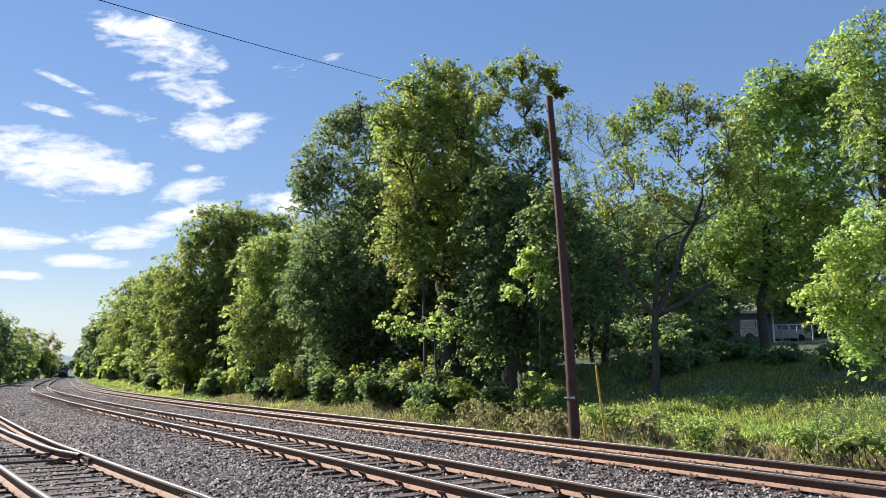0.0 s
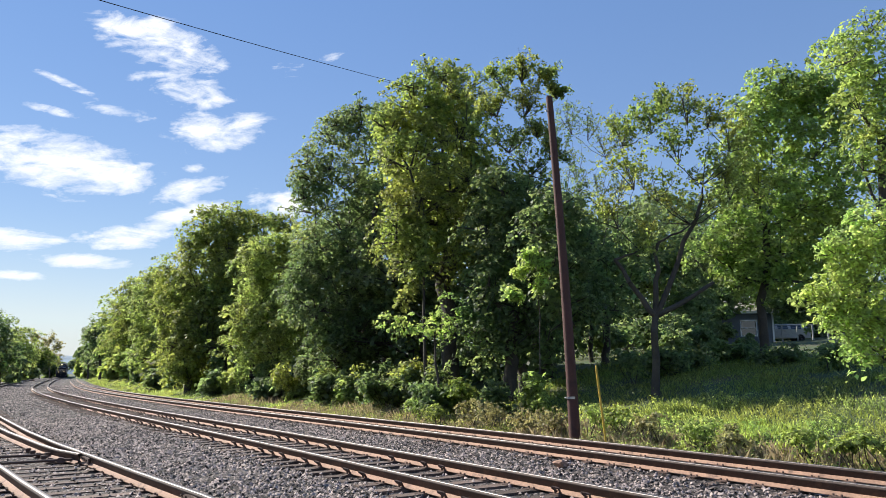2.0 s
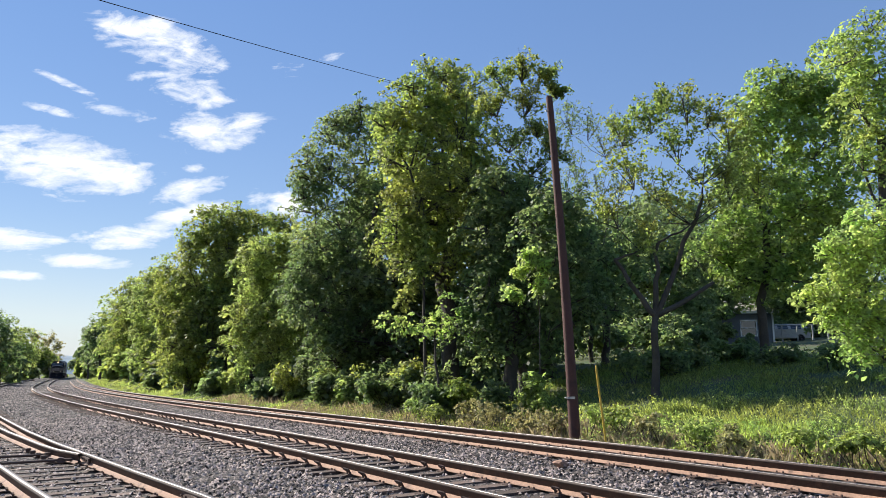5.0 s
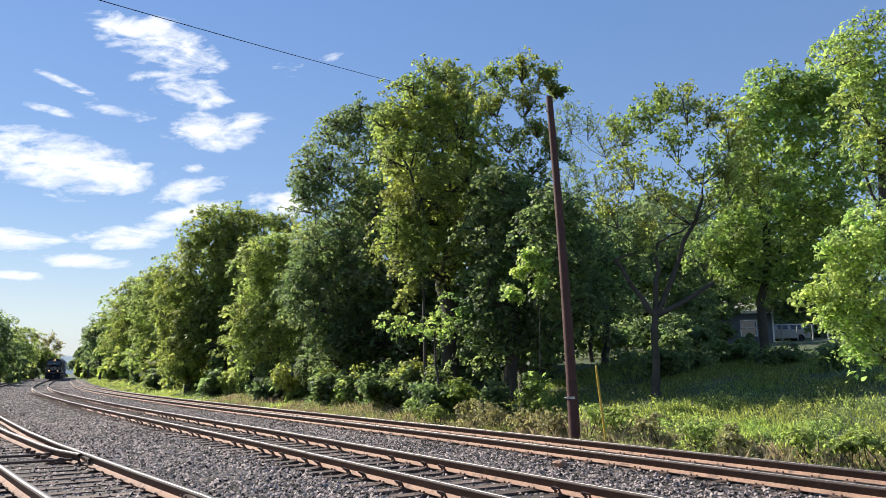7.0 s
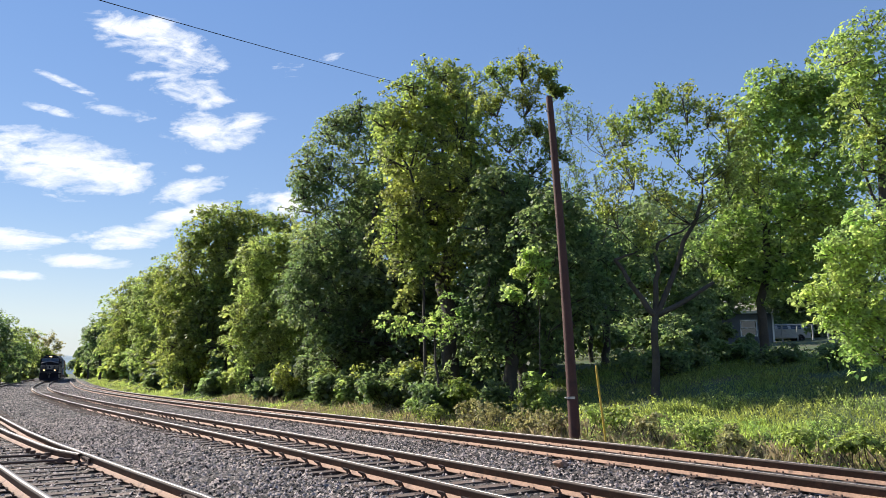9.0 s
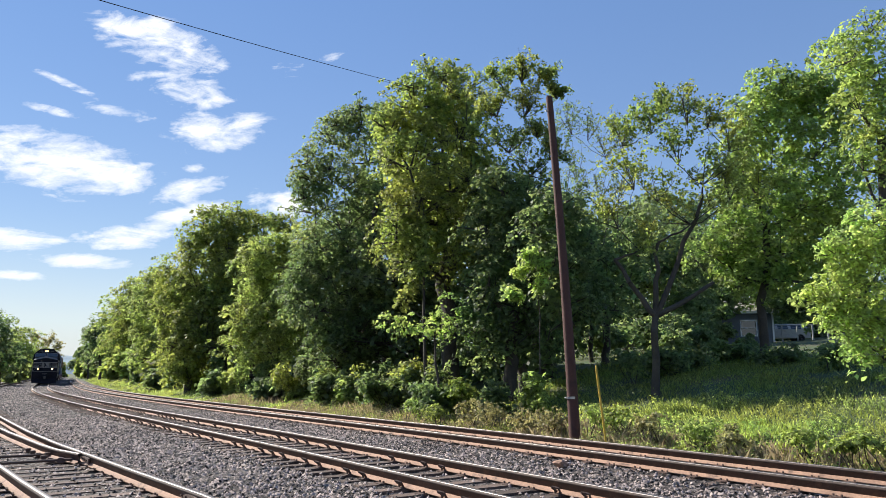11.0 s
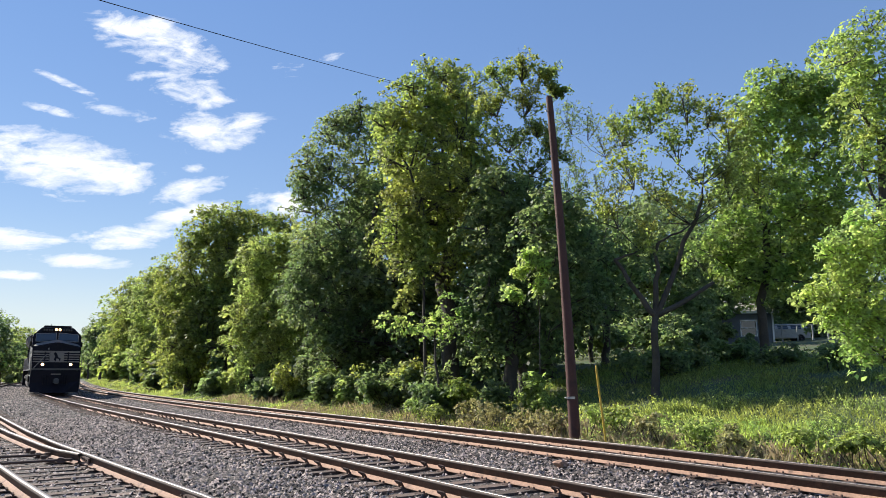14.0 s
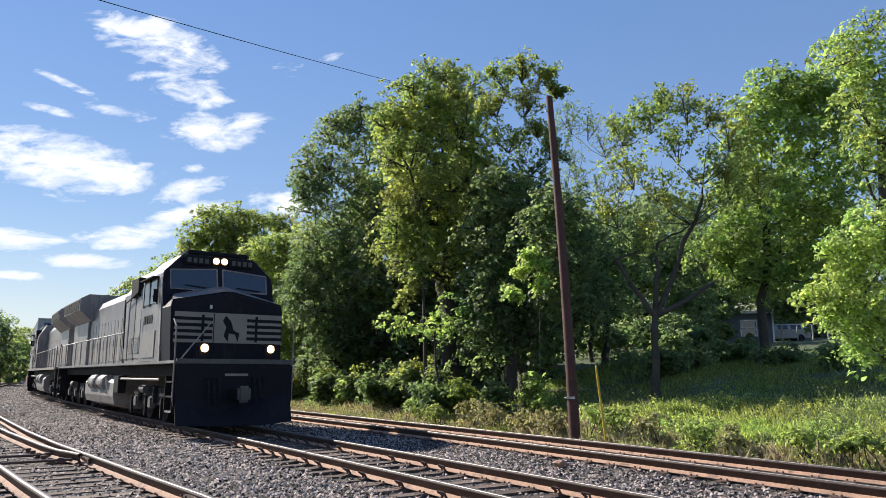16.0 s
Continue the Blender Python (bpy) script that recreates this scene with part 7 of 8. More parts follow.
def build_rock():
    rng = random.Random(12)
    bm = bmesh.new()
    bmesh.ops.create_icosphere(bm, subdivisions=2, radius=0.15)
    for v in bm.verts:
        v.co *= 1 + rng.uniform(-0.22, 0.22)
        v.co.z *= 0.55
    ob = part("rusty_stone", bm, M_FLANGE)
    x, y, _ = (float(v) for v in on_line(1.9, 3.0))
    ob.matrix_basis = pose(x, y, 0.0, 0, 12, 40)
    tagged(ob, "rust-brown broken stone lying on the ballast", "stone")


build_rock()


# ---- the train: local y runs forward, z = 0 is the top of the rails ----
def lamp(parent, name, x, y, z, r, tilt=0.0):
    """A round lamp: a dark rim and its lit glass."""
    bm = bmesh.new()
    for i in range(16):
        a, b = i * math.pi / 8, (i + 1) * math.pi / 8
        rod(bm, (x + math.cos(a) * r * 1.12, y + 0.01, z + math.sin(a) * r * 1.12), (x + math.cos(b) * r * 1.12, y + 0.01, z + math.sin(b) * r * 1.12), r * 0.14, seg=5)
    rim = part(name, bm, M_DARK, parent)
    bm = bmesh.new()
    bmesh.ops.create_uvsphere(bm, u_segments=16, v_segments=8, radius=r, matrix=Matrix.Translation((x, y, z)) @ Matrix.Diagonal((1, 0.25, 1, 1)))
    part("lamp_glass", bm, M_LAMP, rim, "lit warm lamp", smooth=True)


def rail_post(parent, name, pts, r=0.022, mat=None):
    bm = bmesh.new()
    for a, b in zip(pts[:-1], pts[1:]):
        rod(bm, a, b, r, seg=6)
    return part(name, bm, mat or M_DARK, parent)


def truck(parent, yc, wheels):
    """A three-axle truck: side frames, journal boxes, springs, brake gear and its wheel sets."""
    for sx in (-1, 1):
        bm = slab(bmesh.new(), [(yc - 2.45, 0.62), (yc - 2.45, 0.86), (yc - 1.2, 0.98), (yc + 1.2, 0.98), (yc + 2.45, 0.86), (yc + 2.45, 0.62), (yc + 1.2, 0.52), (yc - 1.2, 0.52)], sx * 1.10 - 0.07, sx * 1.10 + 0.07)
        frame_ = part("truck_frame", bm, M_DARK, parent)
        for dy in (-1.85, 0, 1.85):
            part("journal_box", box(bmesh.new(), sx * 1.18 - 0.09, sx * 1.18 + 0.09, yc + dy - 0.19, yc + dy + 0.19, 0.40, 0.74, 0.04), M_TRUCK, frame_)
            bm = rod(bmesh.new(), (sx * 1.18, yc + dy + 0.42, 0.58), (sx * 1.18, yc + dy + 0.42, 1.0), 0.09, seg=10)
            part("spring", bm, M_DARK, frame_)
            part("brake_hanger", box(bmesh.new(), sx * 1.22 - 0.04, sx * 1.22 + 0.04, yc + dy - 0.62, yc + dy - 0.5, 0.18, 0.72, 0.02), M_DARK, frame_)
        part("brake_cylinder", rod(bmesh.new(), (sx * 1.24, yc - 1.0, 0.92), (sx * 1.24, yc - 0.45, 0.92), 0.12, seg=12), M_TRUCK, frame_)
        part("sand_pipe", rod(bmesh.new(), (sx * 0.9, yc + 2.6, 1.1), (sx * 0.78, yc + 2.45, 0.12), 0.025, seg=6), M_TRUCK, parent)
    for dy in (-1.85, 0, 1.85):
        bm = rod(bmesh.new(), (-0.95, 0, 0), (0.95, 0, 0), 0.09, seg=12)
        for sx in (-1, 1):
            rod(bm, (sx * 0.69, 0, 0), (sx * 0.82, 0, 0), 0.508, seg=28)
            rod(bm, (sx * 0.655, 0, 0), (sx * 0.69, 0, 0), 0.535, seg=28)
            for i in range(6):
                a = i * math.pi / 3
                rod(bm, (sx * 0.83, math.cos(a) * 0.3, math.sin(a) * 0.3), (sx * 0.835, math.cos(a) * 0.3, math.sin(a) * 0.3), 0.06, seg=6)
        w = part("wheel_set", bm, M_DARK, parent)
        w.matrix_basis = pose(0, yc + dy, 0.508)
        wheels.append(w)


def build_locomotive(label):
    top = thing("locomotive", label, "locomotive", "diesel locomotives of the train")
    wheels = []
    F = 10.55                                         # the front of the deck
    # deck, sills and hood
    part("underframe", box(bmesh.new(), -1.18, 1.18, -F, F - 0.1, 1.30, 1.60, 0.02), M_DARK, top)
    part("walkway", box(bmesh.new(), -1.55, 1.55, -F, F - 0.05, 1.604, 1.68, 0.01), M_BLACK_LIT, top)
    part("side_sill", box(bmesh.new(), -1.562, -1.553, -F + 0.3, F - 0.4, 1.56, 1.67), M_WHITE, top, "dirty white sill stripe")
    hood = part("engine_hood", prism(bmesh.new(), [(-0.95, 1.684), (-0.95, 3.95), (-0.75, 4.25), (0.75, 4.25), (0.95, 3.95), (0.95, 1.684)], -6.2, 4.2), M_BLACK_LIT, top)
    for i in range(15):
        y = -5.9 + i * 0.66
        for sx in (-1, 1):
            part("hood_door", box(bmesh.new(), sx * 0.965 - 0.012, sx * 0.965 + 0.012, y, y + 0.60, 1.80, 3.3, 0.006), M_BLACK_LIT, hood)
            part("door_latch", box(bmesh.new(), sx * 0.985 - 0.01, sx * 0.985 + 0.01, y + 0.5, y + 0.54, 2.35, 2.6), M_STEEL, hood)
    for y in (-5.2, -3.0, -0.8, 1.6):
        part("roof_hatch", box(bmesh.new(), -0.6, 0.6, y, y + 1.5, 4.254, 4.36, 0.04), M_BLACK_LIT, hood)
    part("exhaust_stack", box(bmesh.new(), -0.35, 0.35, -1.3, -0.7, 4.37, 4.6, 0.03), M_DARK, hood)
    # equipment cabinet behind the cab, as high as the cab
    cab2 = part("equipment_cabinet", prism(bmesh.new(), [(-1.48, 1.684), (-1.48, 3.78), (-1.05, 4.46), (1.05, 4.46), (1.48, 3.78), (1.48, 1.684)], 4.204, 7.0), M_BLACK_LIT, top)
    for sx in (-1, 1):
        for y in (4.4, 5.25, 6.1):
            part("cabinet_door", box(bmesh.new(), sx * 1.492 - 0.012, sx * 1.492 + 0.012, y, y + 0.75, 1.8, 3.55, 0.006), M_BLACK_LIT, cab2)
            for k in range(6):
                if y > 5:
                    part("louvre", box(bmesh.new(), sx * 1.512 - 0.012, sx * 1.512 + 0.012, y + 0.12, y + 0.62, 1.95 + k * 0.085, 1.99 + k * 0.085), M_WHITE if y < 6 else M_TANK, cab2)
        for y in (4.30, 5.17, 6.02, 6.92):
            part("door_gap", box(bmesh.new(), sx * 1.486 - 0.012, sx * 1.486 + 0.012, y - 0.04, y + 0.04, 1.75, 3.68), M_DARK, cab2)
        rail_post(cab2, "cabinet_grab", [(sx * 1.56, 4.9, 2.1), (sx * 1.58, 4.9, 3.5), (sx * 1.58, 6.6, 3.72)], 0.02, M_DARK)
        part("intake_box", box(bmesh.new(), sx * 1.42 - 0.14, sx * 1.42 + 0.14, 5.5, 6.5, 3.62, 4.18, 0.02), M_DARK, cab2)
    # radiator at the rear with its wide overhang
    part("radiator_body", box(bmesh.new(), -1.05, 1.05, -10.2, -6.21, 1.684, 3.55, 0.03), M_BLACK_LIT, top)
    wing = part("radiator_wing", prism(bmesh.new(), [(-1.05, 3.554), (-1.54, 4.0), (-1.54, 4.48), (-1.2, 4.68), (1.2, 4.68), (1.54, 4.48), (1.54, 4.0), (1.05, 3.554)], -10.25, -5.6), M_BLACK_LIT, top)
    for sx in (-1, 1):
        for i in range(8):
            part("screen_frame", box(bmesh.new(), sx * 1.545 - 0.02, sx * 1.545 + 0.02, -10.1 + i * 0.55, -9.64 + i * 0.55, 4.05, 4.42), M_DARK, wing)
    # cab
    bm = prism(bmesh.new(), [(-1.54, 1.684), (-1.54, 3.86), (-1.50, 4.08), (-1.0, 4.60), (1.0, 4.60), (1.50, 4.08), (1.54, 3.86), (1.54, 1.684)], 7.004, 9.5)
    for v in bm.verts:
        if v.co.y > 9 and v.co.z > 3.2:
            v.co.y -= (v.co.z - 3.2) * 0.26
    bmesh.ops.bevel(bm, geom=[e for e in bm.edges if min(w.co.z for w in e.verts) > 3.6], offset=0.035, segments=2, affect="EDGES", clamp_overlap=True)
    cab = part("cab", bm, M_BLACK_LIT, top)
    part("roof_lip", box(bmesh.new(), -0.9, 0.9, 8.2, 9.12, 4.605, 4.74, 0.05), M_BLACK_SHADE, cab)
    for sx in (-1, 1):
        for y, w in ((7.35, 0.62), (8.1, 0.75)):
            win = part("side_window", box(bmesh.new(), sx * 1.546 - 0.008, sx * 1.546 + 0.008, y, y + w, 3.25, 3.86), M_GLASS, cab)
            part("window_frame", box(bmesh.new(), sx * 1.55 - 0.014, sx * 1.55 + 0.014, y - 0.05, y - 0.004, 3.2, 3.92), M_DARK, win)
            part("window_frame", box(bmesh.new(), sx * 1.55 - 0.014, sx * 1.55 + 0.014, y + w + 0.004, y + w + 0.05, 3.2, 3.92), M_DARK, win)
        part("mirror", box(bmesh.new(), sx * 1.62 - 0.05, sx * 1.62 + 0.05, 8.95, 8.98, 3.25, 3.60, 0.01), M_DARK, cab)
        part("mirror_arm", rod(bmesh.new(), (sx * 1.54, 8.97, 3.4), (sx * 1.70, 8.97, 3.4), 0.015, seg=6), M_DARK, cab)
        part("awning", box(bmesh.new(), sx * 1.60 - 0.09, sx * 1.60 + 0.09, 7.3, 8.9, 3.93, 3.96), M_DARK, cab)
        part("cab_door_grab", rod(bmesh.new(), (sx * 1.58, 7.2, 1.9), (sx * 1.58, 7.2, 2.9), 0.016, seg=6), M_STEEL, cab)
        part("flag_decal", box(bmesh.new(), sx * 1.544 - 0.002, sx * 1.544 + 0.002, 7.5, 8.0, 2.2, 2.45), M_WHITE, cab)
    for sx in (-1, 1):
        for k in range(4):
            part("number_bar", box(bmesh.new(), sx * 1.545 - 0.003, sx * 1.545 + 0.003, 7.45 + k * 0.27, 7.63 + k * 0.27, 2.72, 2.95), M_DARK, cab)
        part("toolbox_door", box(bmesh.new(), sx * 1.546 - 0.012, sx * 1.546 + 0.012, 7.3, 8.9, 1.78, 2.5, 0.008), M_TANK, cab)
    # sloping front with the windscreens
    lean = -0.26

    def front(z, proud):
        return 9.5 + (z - 3.2) * lean + proud
    # a sheet over the cab's front carries the face's shade as dark paint
    bm = bmesh.new()
    shape = [(-1.535, 3.15), (-1.535, 3.86), (-1.49, 4.08), (-0.99, 4.59), (0.99, 4.59), (1.49, 4.08), (1.535, 3.86), (1.535, 3.15)]
    a = [bm.verts.new((x, front(z, 0.014), z)) for x, z in shape]
    b = [bm.verts.new((x, front(z, -0.05), z)) for x, z in shape]
    bm.faces.new(a)
    for i in range(8):
        bm.faces.new((a[i], b[i], b[(i + 1) % 8], a[(i + 1) % 8]))
    bmesh.ops.recalc_face_normals(bm, faces=bm.faces[:])
    part("cab_front", bm, M_BLACK_SHADE, cab)
    for x0, x1 in ((-1.34, -0.08), (0.08, 1.34)):
        bm = bmesh.new()
        quad = [(x0, 3.60), (x1, 3.60), (x1, 4.22 if x0 < 0 else 4.12), (x0, 4.12 if x0 < 0 else 4.22)]
        vs = [bm.verts.new((x, front(z, 0.024), z)) for x, z in quad]
        bk = [bm.verts.new((x, front(z, -0.02), z)) for x, z in quad]
        bm.faces.new(vs)
        for i in range(4):
            bm.faces.new((vs[i], bk[i], bk[(i + 1) % 4], vs[(i + 1) % 4]))
        win = part("windscreen", bm, M_GLASS, cab, "dark tinted windscreen")
        bm = bmesh.new()
        for (xa, za), (xb, zb) in zip(quad, quad[1:] + quad[:1]):
            rod(bm, (xa, front(za, 0.03), za), (xb, front(zb, 0.03), zb), 0.022, seg=6)
        part("windscreen_frame", bm, M_BLACK_LIT, win)
        xm = (x0 + x1) / 2
        part("wiper", rod(bmesh.new(), (xm - 0.45, front(3.66, 0.05), 3.66), (xm + 0.25, front(3.72, 0.05), 3.72), 0.014, seg=5), M_DARK, win)
    for sx in (-1, 1):
        board = part("number_board", box(bmesh.new(), sx * 0.62 - 0.36, sx * 0.62 + 0.36, front(4.4, 0.0), front(4.4, 0.06) + 0.05, 4.31, 4.54, 0.015), M_DARK, cab)
        for i in range(4):
            x = sx * 0.62 - 0.24 + i * 0.16
            part("number_bar", box(bmesh.new(), x - 0.05, x + 0.05, front(4.4, 0.115), front(4.4, 0.12), 4.36, 4.49), M_TRUCK, board)
    part("headlight_housing", box(bmesh.new(), -0.24, 0.24, front(4.45, 0.0) - 0.1, front(4.45, 0.09), 4.32, 4.58, 0.04), M_DARK, cab)
    for x in (-0.115, 0.115):
        lamp(cab, "headlight", x, front(4.45, 0.11), 4.45, 0.095)
    # low nose
    bm = bmesh.new()
    outline = [(-1.50, 1.684), (-1.54, 3.05), (-1.50, 3.22), (-0.12, 3.50), (0.12, 3.50), (1.50, 3.22), (1.54, 3.05), (1.50, 1.684)]
    prism(bm, outline, 9.504, 10.42)
    for v in bm.verts:
        if v.co.y < 10 and v.co.z > 3.1:
            v.co.z += 0.22
            v.co.x *= 0.87
        if v.co.y > 10 and v.co.z > 2.9:
            v.co.y -= 0.10
        if v.co.y > 10:
            v.co.x *= 0.98
    bm.normal_update()
    # upward faces take the pale paint: sunlight put into their colour
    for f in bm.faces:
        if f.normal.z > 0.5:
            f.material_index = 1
    bmesh.ops.bevel(bm, geom=[e for e in bm.edges if min(w.co.y for w in e.verts) > 9.9], offset=0.05, segments=2, affect="EDGES", clamp_overlap=True)
    nose = part("nose", bm, M_BLACK_SHADE, top, "black nose with white stripes")
    nose.data.materials.append(M_BLACK_LIT)
    face = 10.438
    part("nose_panel", box(bmesh.new(), -1.44, 1.44, face - 0.012, face + 0.004, 2.14, 2.92), M_WHITE, nose, "dirty white stripe panel")
    for i, z in enumerate((2.27, 2.43, 2.59, 2.75)):
        for sx in (-1, 1):
            part("stripe", box(bmesh.new(), min(sx * 0.46, sx * 1.45), max(sx * 0.46, sx * 1.45), face + 0.005, face + 0.009, z - 0.042, z + 0.042), M_BLACK_SHADE, nose)
    for sx in (-1, 1):
        part("letter_bar", box(bmesh.new(), sx * 0.72 - 0.035, sx * 0.72 + 0.035, face + 0.010, face + 0.014, 2.18, 2.86), M_BLACK_SHADE, nose)
    part("emblem", prism(bmesh.new(), [(-0.22, 2.18), (-0.26, 2.4), (-0.1, 2.48), (-0.02, 2.72), (0.12, 2.86), (0.2, 2.72), (0.1, 2.56), (0.16, 2.33), (0.05, 2.18), (0.02, 2.40), (-0.14, 2.37)], face + 0.006, face + 0.010), M_BLACK_SHADE, nose, "dark emblem shape")
    part("nose_door_seam", box(bmesh.new(), 0.42, 0.44, face + 0.005, face + 0.012, 1.75, 2.9), M_DARK, nose)
    part("door_latch", box(bmesh.new(), 0.5, 0.56, face, face + 0.03, 3.02, 3.12), M_STEEL, nose)
    part("nose_sill", box(bmesh.new(), -1.5, 1.5, 10.46, 10.56, 1.60, 1.72, 0.01), M_TRUCK, top)
    for sx in (-1, 1):
        lamp(top, "ditch_light", sx * 0.86, 10.62, 1.98, 0.105)
        part("lamp_bracket", box(bmesh.new(), sx * 0.86 - 0.16, sx * 0.86 + 0.16, 10.45, 10.585, 1.73, 2.12, 0.03), M_BLACK_SHADE, top)
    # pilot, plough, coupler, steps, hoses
    # pilot and plough carry the front's shade in their dark paint
    part("pilot", box(bmesh.new(), -1.52, 1.52, 10.40, 10.55, 0.55, 1.596, 0.03), M_BLACK_SHADE, top)
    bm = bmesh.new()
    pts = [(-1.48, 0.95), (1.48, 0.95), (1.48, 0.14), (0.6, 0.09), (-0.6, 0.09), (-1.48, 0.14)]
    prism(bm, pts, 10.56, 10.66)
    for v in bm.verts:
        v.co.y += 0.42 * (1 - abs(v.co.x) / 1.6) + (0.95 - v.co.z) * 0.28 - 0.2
    part("plough", bm, M_BLACK_SHADE, top)
    coupler = part("coupler", box(bmesh.new(), -0.16, 0.16, 10.4, 11.0, 0.72, 1.0, 0.03), M_DARK, top)
    part("knuckle", box(bmesh.new(), -0.2, 0.12, 10.98, 11.18, 0.66, 1.06, 0.06), M_TRUCK, coupler)
    part("rear_coupler", box(bmesh.new(), -0.16, 0.16, -11.15, -10.4, 0.72, 1.0, 0.03), M_DARK, top)
    part("rear_pilot", box(bmesh.new(), -1.52, 1.52, -10.62, -10.5, 0.3, 1.596, 0.03), M_DARK, top)
    part("builder_plate", box(bmesh.new(), -0.3, 0.3, 10.57, 10.585, 1.30, 1.36), M_WHITE, top)
    for k in range(6):
        sx = -1 if k < 3 else 1
        x = sx * (0.45 + 0.14 * (k % 3))
        rail_post(top, "air_hose", [(x, 10.56, 1.25), (x + 0.02, 10.75, 1.15), (x + 0.03, 10.86, 0.8), (x, 10.82, 0.62)], 0.026)
    for sy in (1, -1):
        for sx in (-1, 1):
            for k, z in enumerate((0.42, 0.78, 1.14)):
                part("step", box(bmesh.new(), sx * 1.34 - 0.18, sx * 1.34 + 0.18, min(sy * 9.72, sy * 10.38), max(sy * 9.72, sy * 10.38), z, z + 0.04), M_TANK if k == 0 else M_DARK, top)
            for y in (9.7, 10.4):
                part("step_panel", box(bmesh.new(), sx * 1.34 - 0.19, sx * 1.34 + 0.19, sy * y - 0.015, sy * y + 0.015, 0.42, 1.29), M_DARK, top)
            rail_post(top, "grab_rail", [(sx * 1.54, sy * 10.5, 0.7), (sx * 1.54, sy * 10.5, 2.5), (sx * 1.54, sy * 10.2, 2.7)], 0.02, M_WHITE)
    # walkway railings
    for sx in (-1, 1):
        rail_post(top, "handrail", [(sx * 1.5, -10.3, 2.62), (sx * 1.5, 4.1, 2.62)], 0.024, M_TANK)
        for i in range(11):
            y = -10.2 + i * 1.42
            rail_post(top, "handrail_post", [(sx * 1.5, y, 1.684), (sx * 1.5, y, 2.62)], 0.022, M_TANK)
    rail_post(top, "nose_handrail", [(1.40, 10.50, 1.70), (0.70, 10.44, 2.60), (0.62, 9.84, 2.64)], 0.018, M_TANK)
    # fuel tank, air reservoirs, batteries
    tank = part("fuel_tank", prism(bmesh.new(), [(-1.45, 0.62), (-1.38, 0.38), (-0.9, 0.22), (0.9, 0.22), (1.38, 0.38), (1.45, 0.62), (1.45, 1.05), (1.2, 1.296), (-1.2, 1.296), (-1.45, 1.05)], -3.0, 2.6), M_TANK, top, "dusty pale grey fuel tank")
    for sx in (-1, 1):
        for y0, y1 in ((-1.75, -0.55), (0.0, 1.2)):
            res = part("air_reservoir", rod(bmesh.new(), (sx * 1.32, y0, 1.06), (sx * 1.32, y1, 1.06), 0.27, seg=18), M_TANK, top, smooth=False)
            for y in (y0 + 0.12, y1 - 0.12):
                bm = rod(bmesh.new(), (sx * 1.32, y - 0.025, 1.06), (sx * 1.32, y + 0.025, 1.06), 0.278, seg=18)
                part("strap", bm, M_DARK, res)
        part("filler_pipe", rod(bmesh.new(), (sx * 1.46, 1.6, 0.9), (sx * 1.52, 1.6, 1.25), 0.05, seg=8), M_STEEL, top)
        part("pipe_run", rod(bmesh.new(), (sx * 1.42, 2.7, 1.2), (sx * 1.42, 8.6, 1.2), 0.03, seg=6), M_TANK, top)
        part("battery_box", box(bmesh.new(), sx * 1.36 - 0.12, sx * 1.36 + 0.12, 2.75, 3.5, 0.75, 1.29, 0.02), M_DARK, top)
    truck(top, 6.9, wheels)
    truck(top, -6.9, wheels)
    # roof gear
    part("horn", rod(bmesh.new(), (-0.3, 6.6, 4.55), (-0.3, 7.1, 4.6), 0.03, 0.09, 10), M_STEEL, cab2)
    part("horn_base", box(bmesh.new(), -0.4, 0.1, 6.5, 6.7, 4.42, 4.54), M_DARK, cab2)
    part("antenna", rod(bmesh.new(), (0.4, 8.0, 4.5), (0.4, 8.0, 4.9), 0.02, seg=6), M_DARK, cab)
    part("air_conditioner", box(bmesh.new(), -0.5, 0.5, 7.2, 8.1, 4.605, 4.78, 0.06), M_BLACK_LIT, cab)
    # cab and nose stand back behind the front platform
    for root in (cab, nose, cab2):
        for ob in (root, *root.children_recursive):
            ob.data.transform(Matrix.Translation((0, -0.6, 0)))
    # the whole section drawn to the type's full outline
    done = set()
    for ob in top.children_recursive:
        if ob.data.name not in done:
            done.add(ob.data.name)
            ob.data.transform(Matrix.Diagonal((1.05, 1.0, 1.06, 1)))
    for w in wheels:
        w.location.z *= 1.06
    return top, wheels


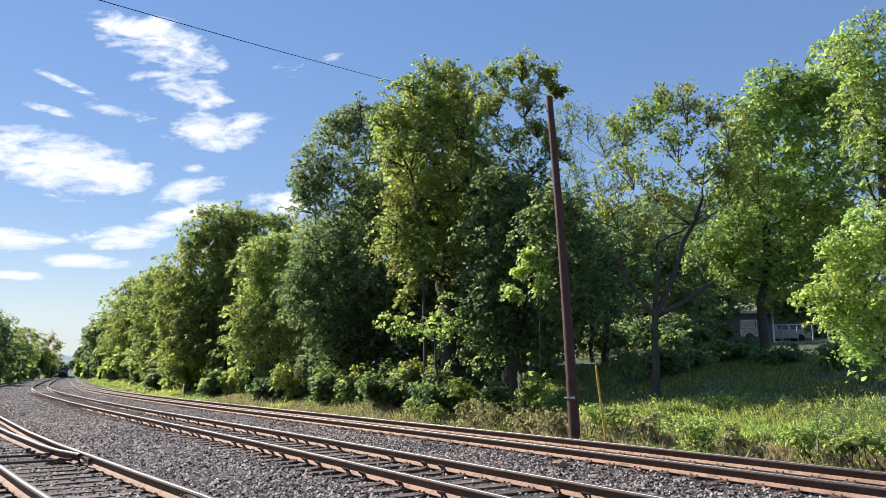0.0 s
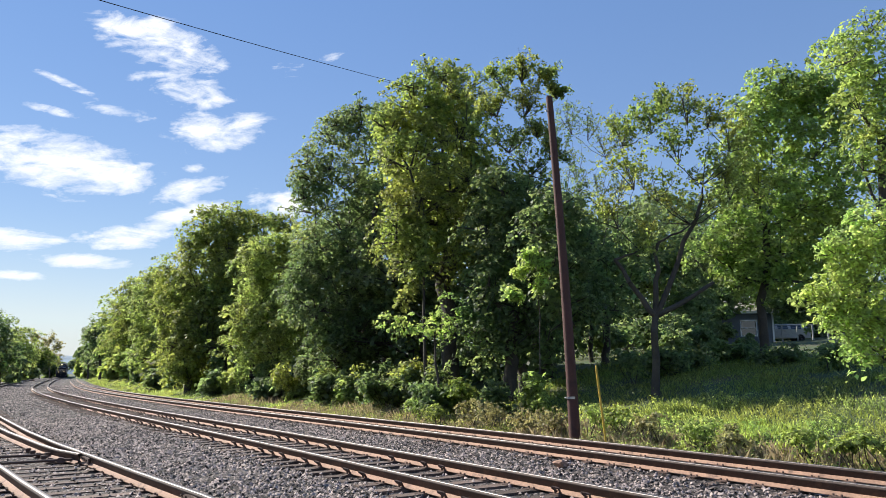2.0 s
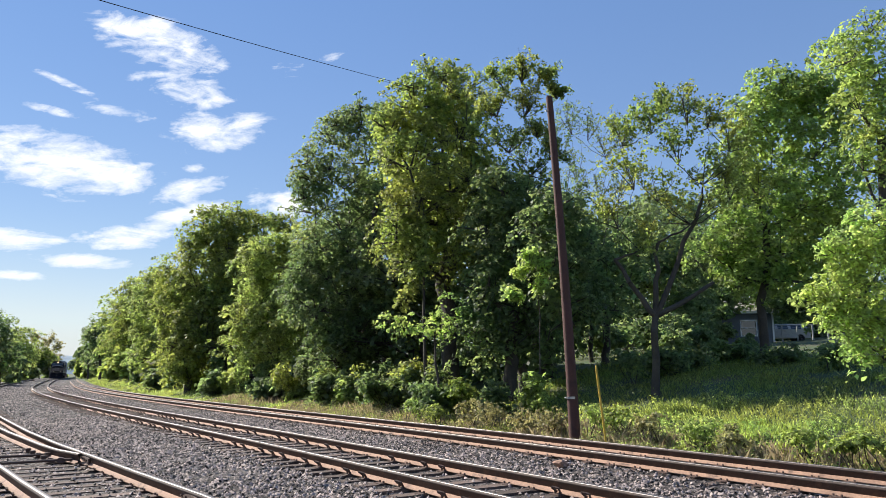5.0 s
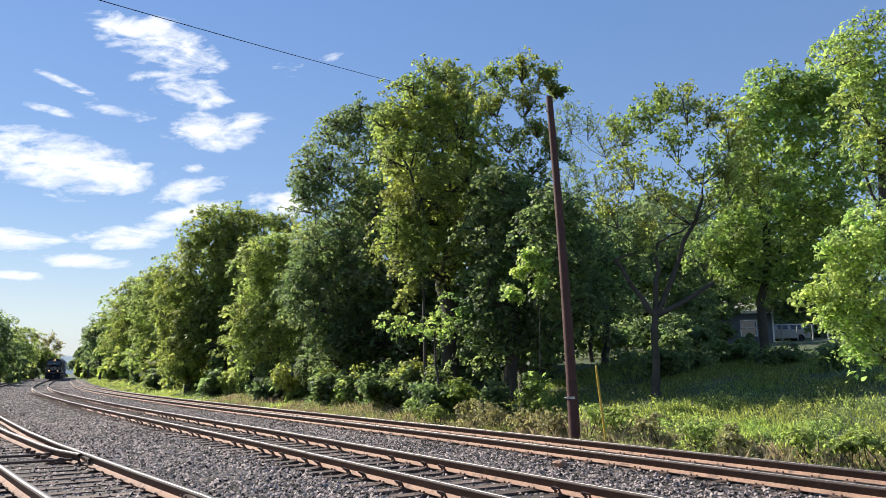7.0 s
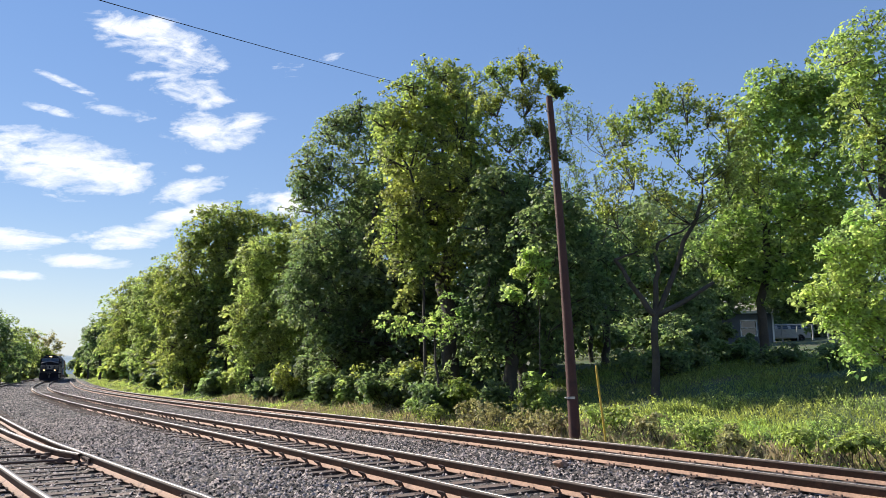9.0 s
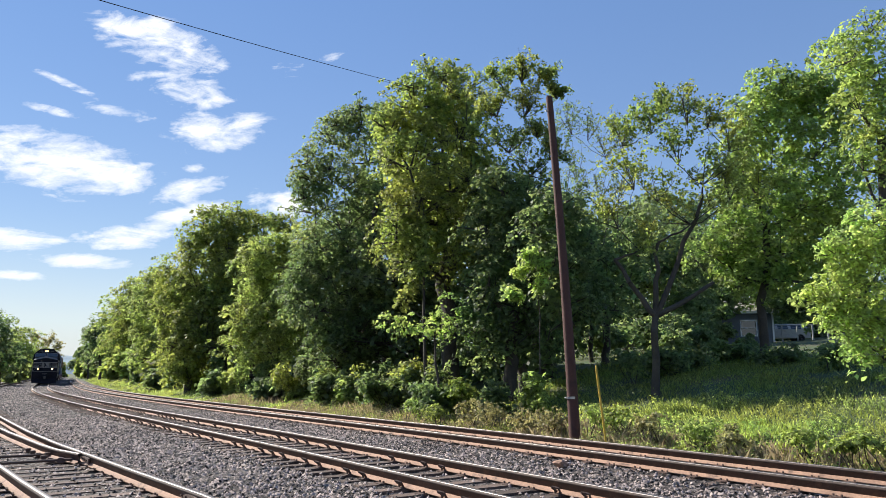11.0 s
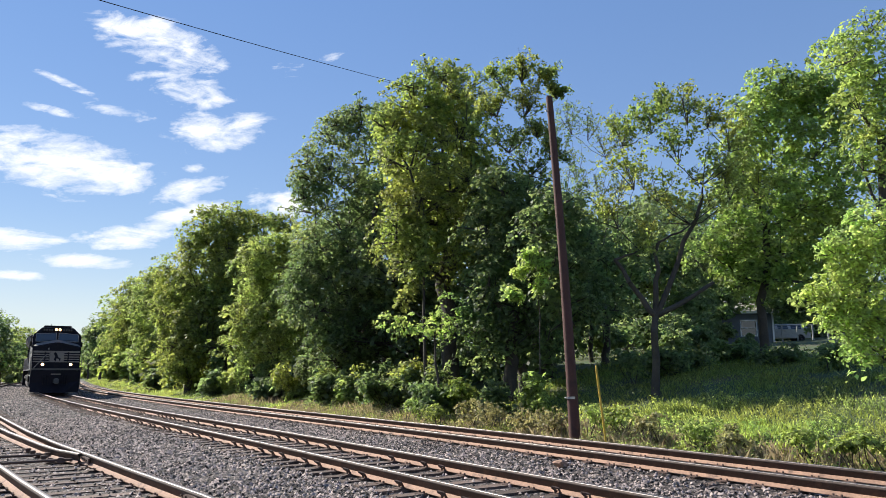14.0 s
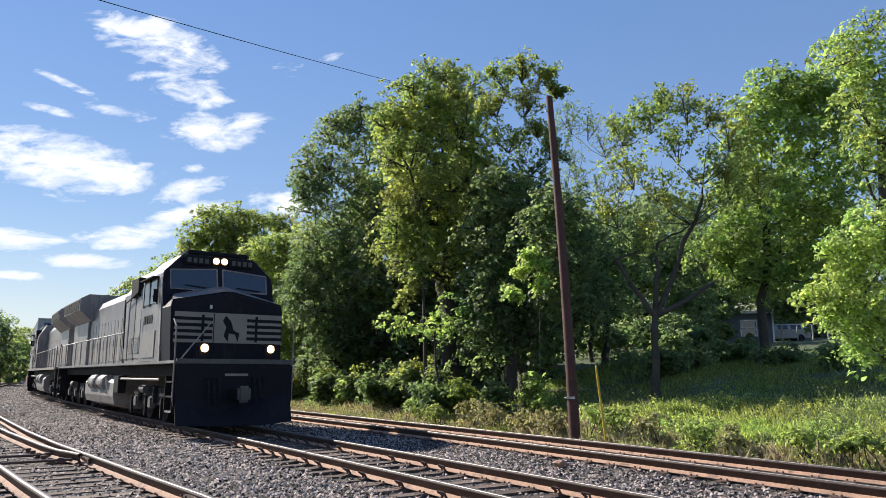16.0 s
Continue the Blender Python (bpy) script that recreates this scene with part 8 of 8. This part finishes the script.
def build_well_car(lower, upper, lab):
    """A container car: low well, two trucks and two stacked boxes (things of their own, keyed with it)."""
    car = thing("container_car", "grimy well car carrying stacked containers", "railway car", "container cars of the train")
    for sx in (-1, 1):
        part("side_sill", box(bmesh.new(), sx * 1.36 - 0.07, sx * 1.36 + 0.07, -6.6, 6.6, 0.35, 1.25, 0.02), M_BROWN, car)
    part("well_floor", box(bmesh.new(), -1.28, 1.28, -6.6, 6.6, 0.30, 0.38), M_DARK, car)
    for sy in (-1, 1):
        part("end_platform", box(bmesh.new(), -1.4, 1.4, min(sy * 6.62, sy * 9.2), max(sy * 6.62, sy * 9.2), 1.0, 1.22, 0.02), M_BROWN, car)
        part("coupler", box(bmesh.new(), -0.15, 0.15, min(sy * 9.2, sy * 9.7), max(sy * 9.2, sy * 9.7), 0.75, 1.0), M_DARK, car)
        for dy in (-0.9, 0.9):
            bm = rod(bmesh.new(), (-0.9, sy * 8.0 + dy, 0.46), (0.9, sy * 8.0 + dy, 0.46), 0.07, seg=8)
            for sx in (-1, 1):
                rod(bm, (sx * 0.68, sy * 8.0 + dy, 0.46), (sx * 0.81, sy * 8.0 + dy, 0.46), 0.46, seg=20)
            part("wheel_set", bm, M_DARK, car)
        for sx in (-1, 1):
            part("truck_frame", box(bmesh.new(), sx * 1.0 - 0.08, sx * 1.0 + 0.08, sy * 8.0 - 1.2, sy * 8.0 + 1.2, 0.42, 0.72, 0.04), M_DARK, car)
    boxes = []
    for z, mat, l, h in ((0.40, lower, 12.19, 2.6), (3.06, upper, 16.15, 2.75)):
        b = thing("container", lab, "shipping container", "containers on the train")
        part("shell", box(bmesh.new(), -1.2, 1.2, -l / 2, l / 2, 0.02, h, 0.02), mat, b)
        for i in range(int(l / 0.42)):
            y = -l / 2 + 0.15 + i * 0.42
            for sx in (-1, 1):
                part("side_rib", box(bmesh.new(), sx * 1.21 - 0.018, sx * 1.21 + 0.018, y, y + 0.2, 0.15, h - 0.15), mat, b)
        for sx in (-1, 1):
            for sy in (-1, 1):
                part("corner_post", box(bmesh.new(), sx * 1.17 - 0.06, sx * 1.17 + 0.06, sy * (l / 2 - 0.05) - 0.07, sy * (l / 2 - 0.05) + 0.07, 0.0, h + 0.01), mat, b)
        part("logo_panel", box(bmesh.new(), -0.8, 0.8, l / 2 + 0.002, l / 2 + 0.01, h - 1.0, h - 0.35), M_BLUE if mat is not M_BLUE else M_WHITE, b, "plain coloured sign panel")
        boxes.append((b, z))
    return car, boxes


TRAIN = []            # (object, distance behind the front, half wheelbase (negative: runs backwards), height above the rail)
LEAD_WHEELS = []


def build_train():
    lead, wheels = build_locomotive("black freight locomotive with white nose stripes and lit headlights")
    LEAD_WHEELS.extend(wheels)
    TRAIN.append((lead, 11.1, 6.9, 0.0))
    second, _ = build_locomotive("second black freight locomotive coupled behind the first")
    TRAIN.append((second, 33.5, -6.9, 0.0))
    at = 44.6 + 9.8
    for lower, upper, lab in ((M_GREY, M_GREY, "grey ribbed steel shipping container"), (M_BROWN, M_BLUE, "weathered ribbed steel shipping container"), (M_BLUE, M_GREY, "ribbed steel shipping container"), (M_GREY, M_BROWN, "weathered ribbed steel shipping container")):
        car, boxes = build_well_car(lower, upper, lab)
        TRAIN.append((car, at, 8.0, 0.0))
        for b, z in boxes:
            TRAIN.append((b, at, 8.0, z))
        at += 19.5


def front_at(t):
    u = 16.0 - t
    return 10.5 + 20.1 * u - 0.05 * u * u


def motions():
    for ob, behind, half, up in TRAIN:
        rows = []
        for i in range(33):
            t = i * 0.5
            s = front_at(t) + behind
            ax, ay, _ = (float(v) for v in on_line(s - half))
            bx, by, _ = (float(v) for v in on_line(s + half))
            turn = math.degrees(math.atan2(ay - by, ax - bx)) - 90
            rows.append((t, pose((ax + bx) / 2, (ay + by) / 2, RAIL_TOP + up, 0, 0, turn)))
        walk(ob, rows)
    for w in LEAD_WHEELS:
        home = w.matrix_basis.copy()
        x, y, z = home.translation
        walk(w, [(i / FPS, pose(x, y, z, -math.degrees((front_at(0) - front_at(i / FPS)) / 0.508) % 360.0)) for i in range(481)])


build_train()
main_track, second_track, siding_track = build_tracks()
build_switch_gear(siding_track)
build_ties(main_track, second_track, siding_track)
motions()
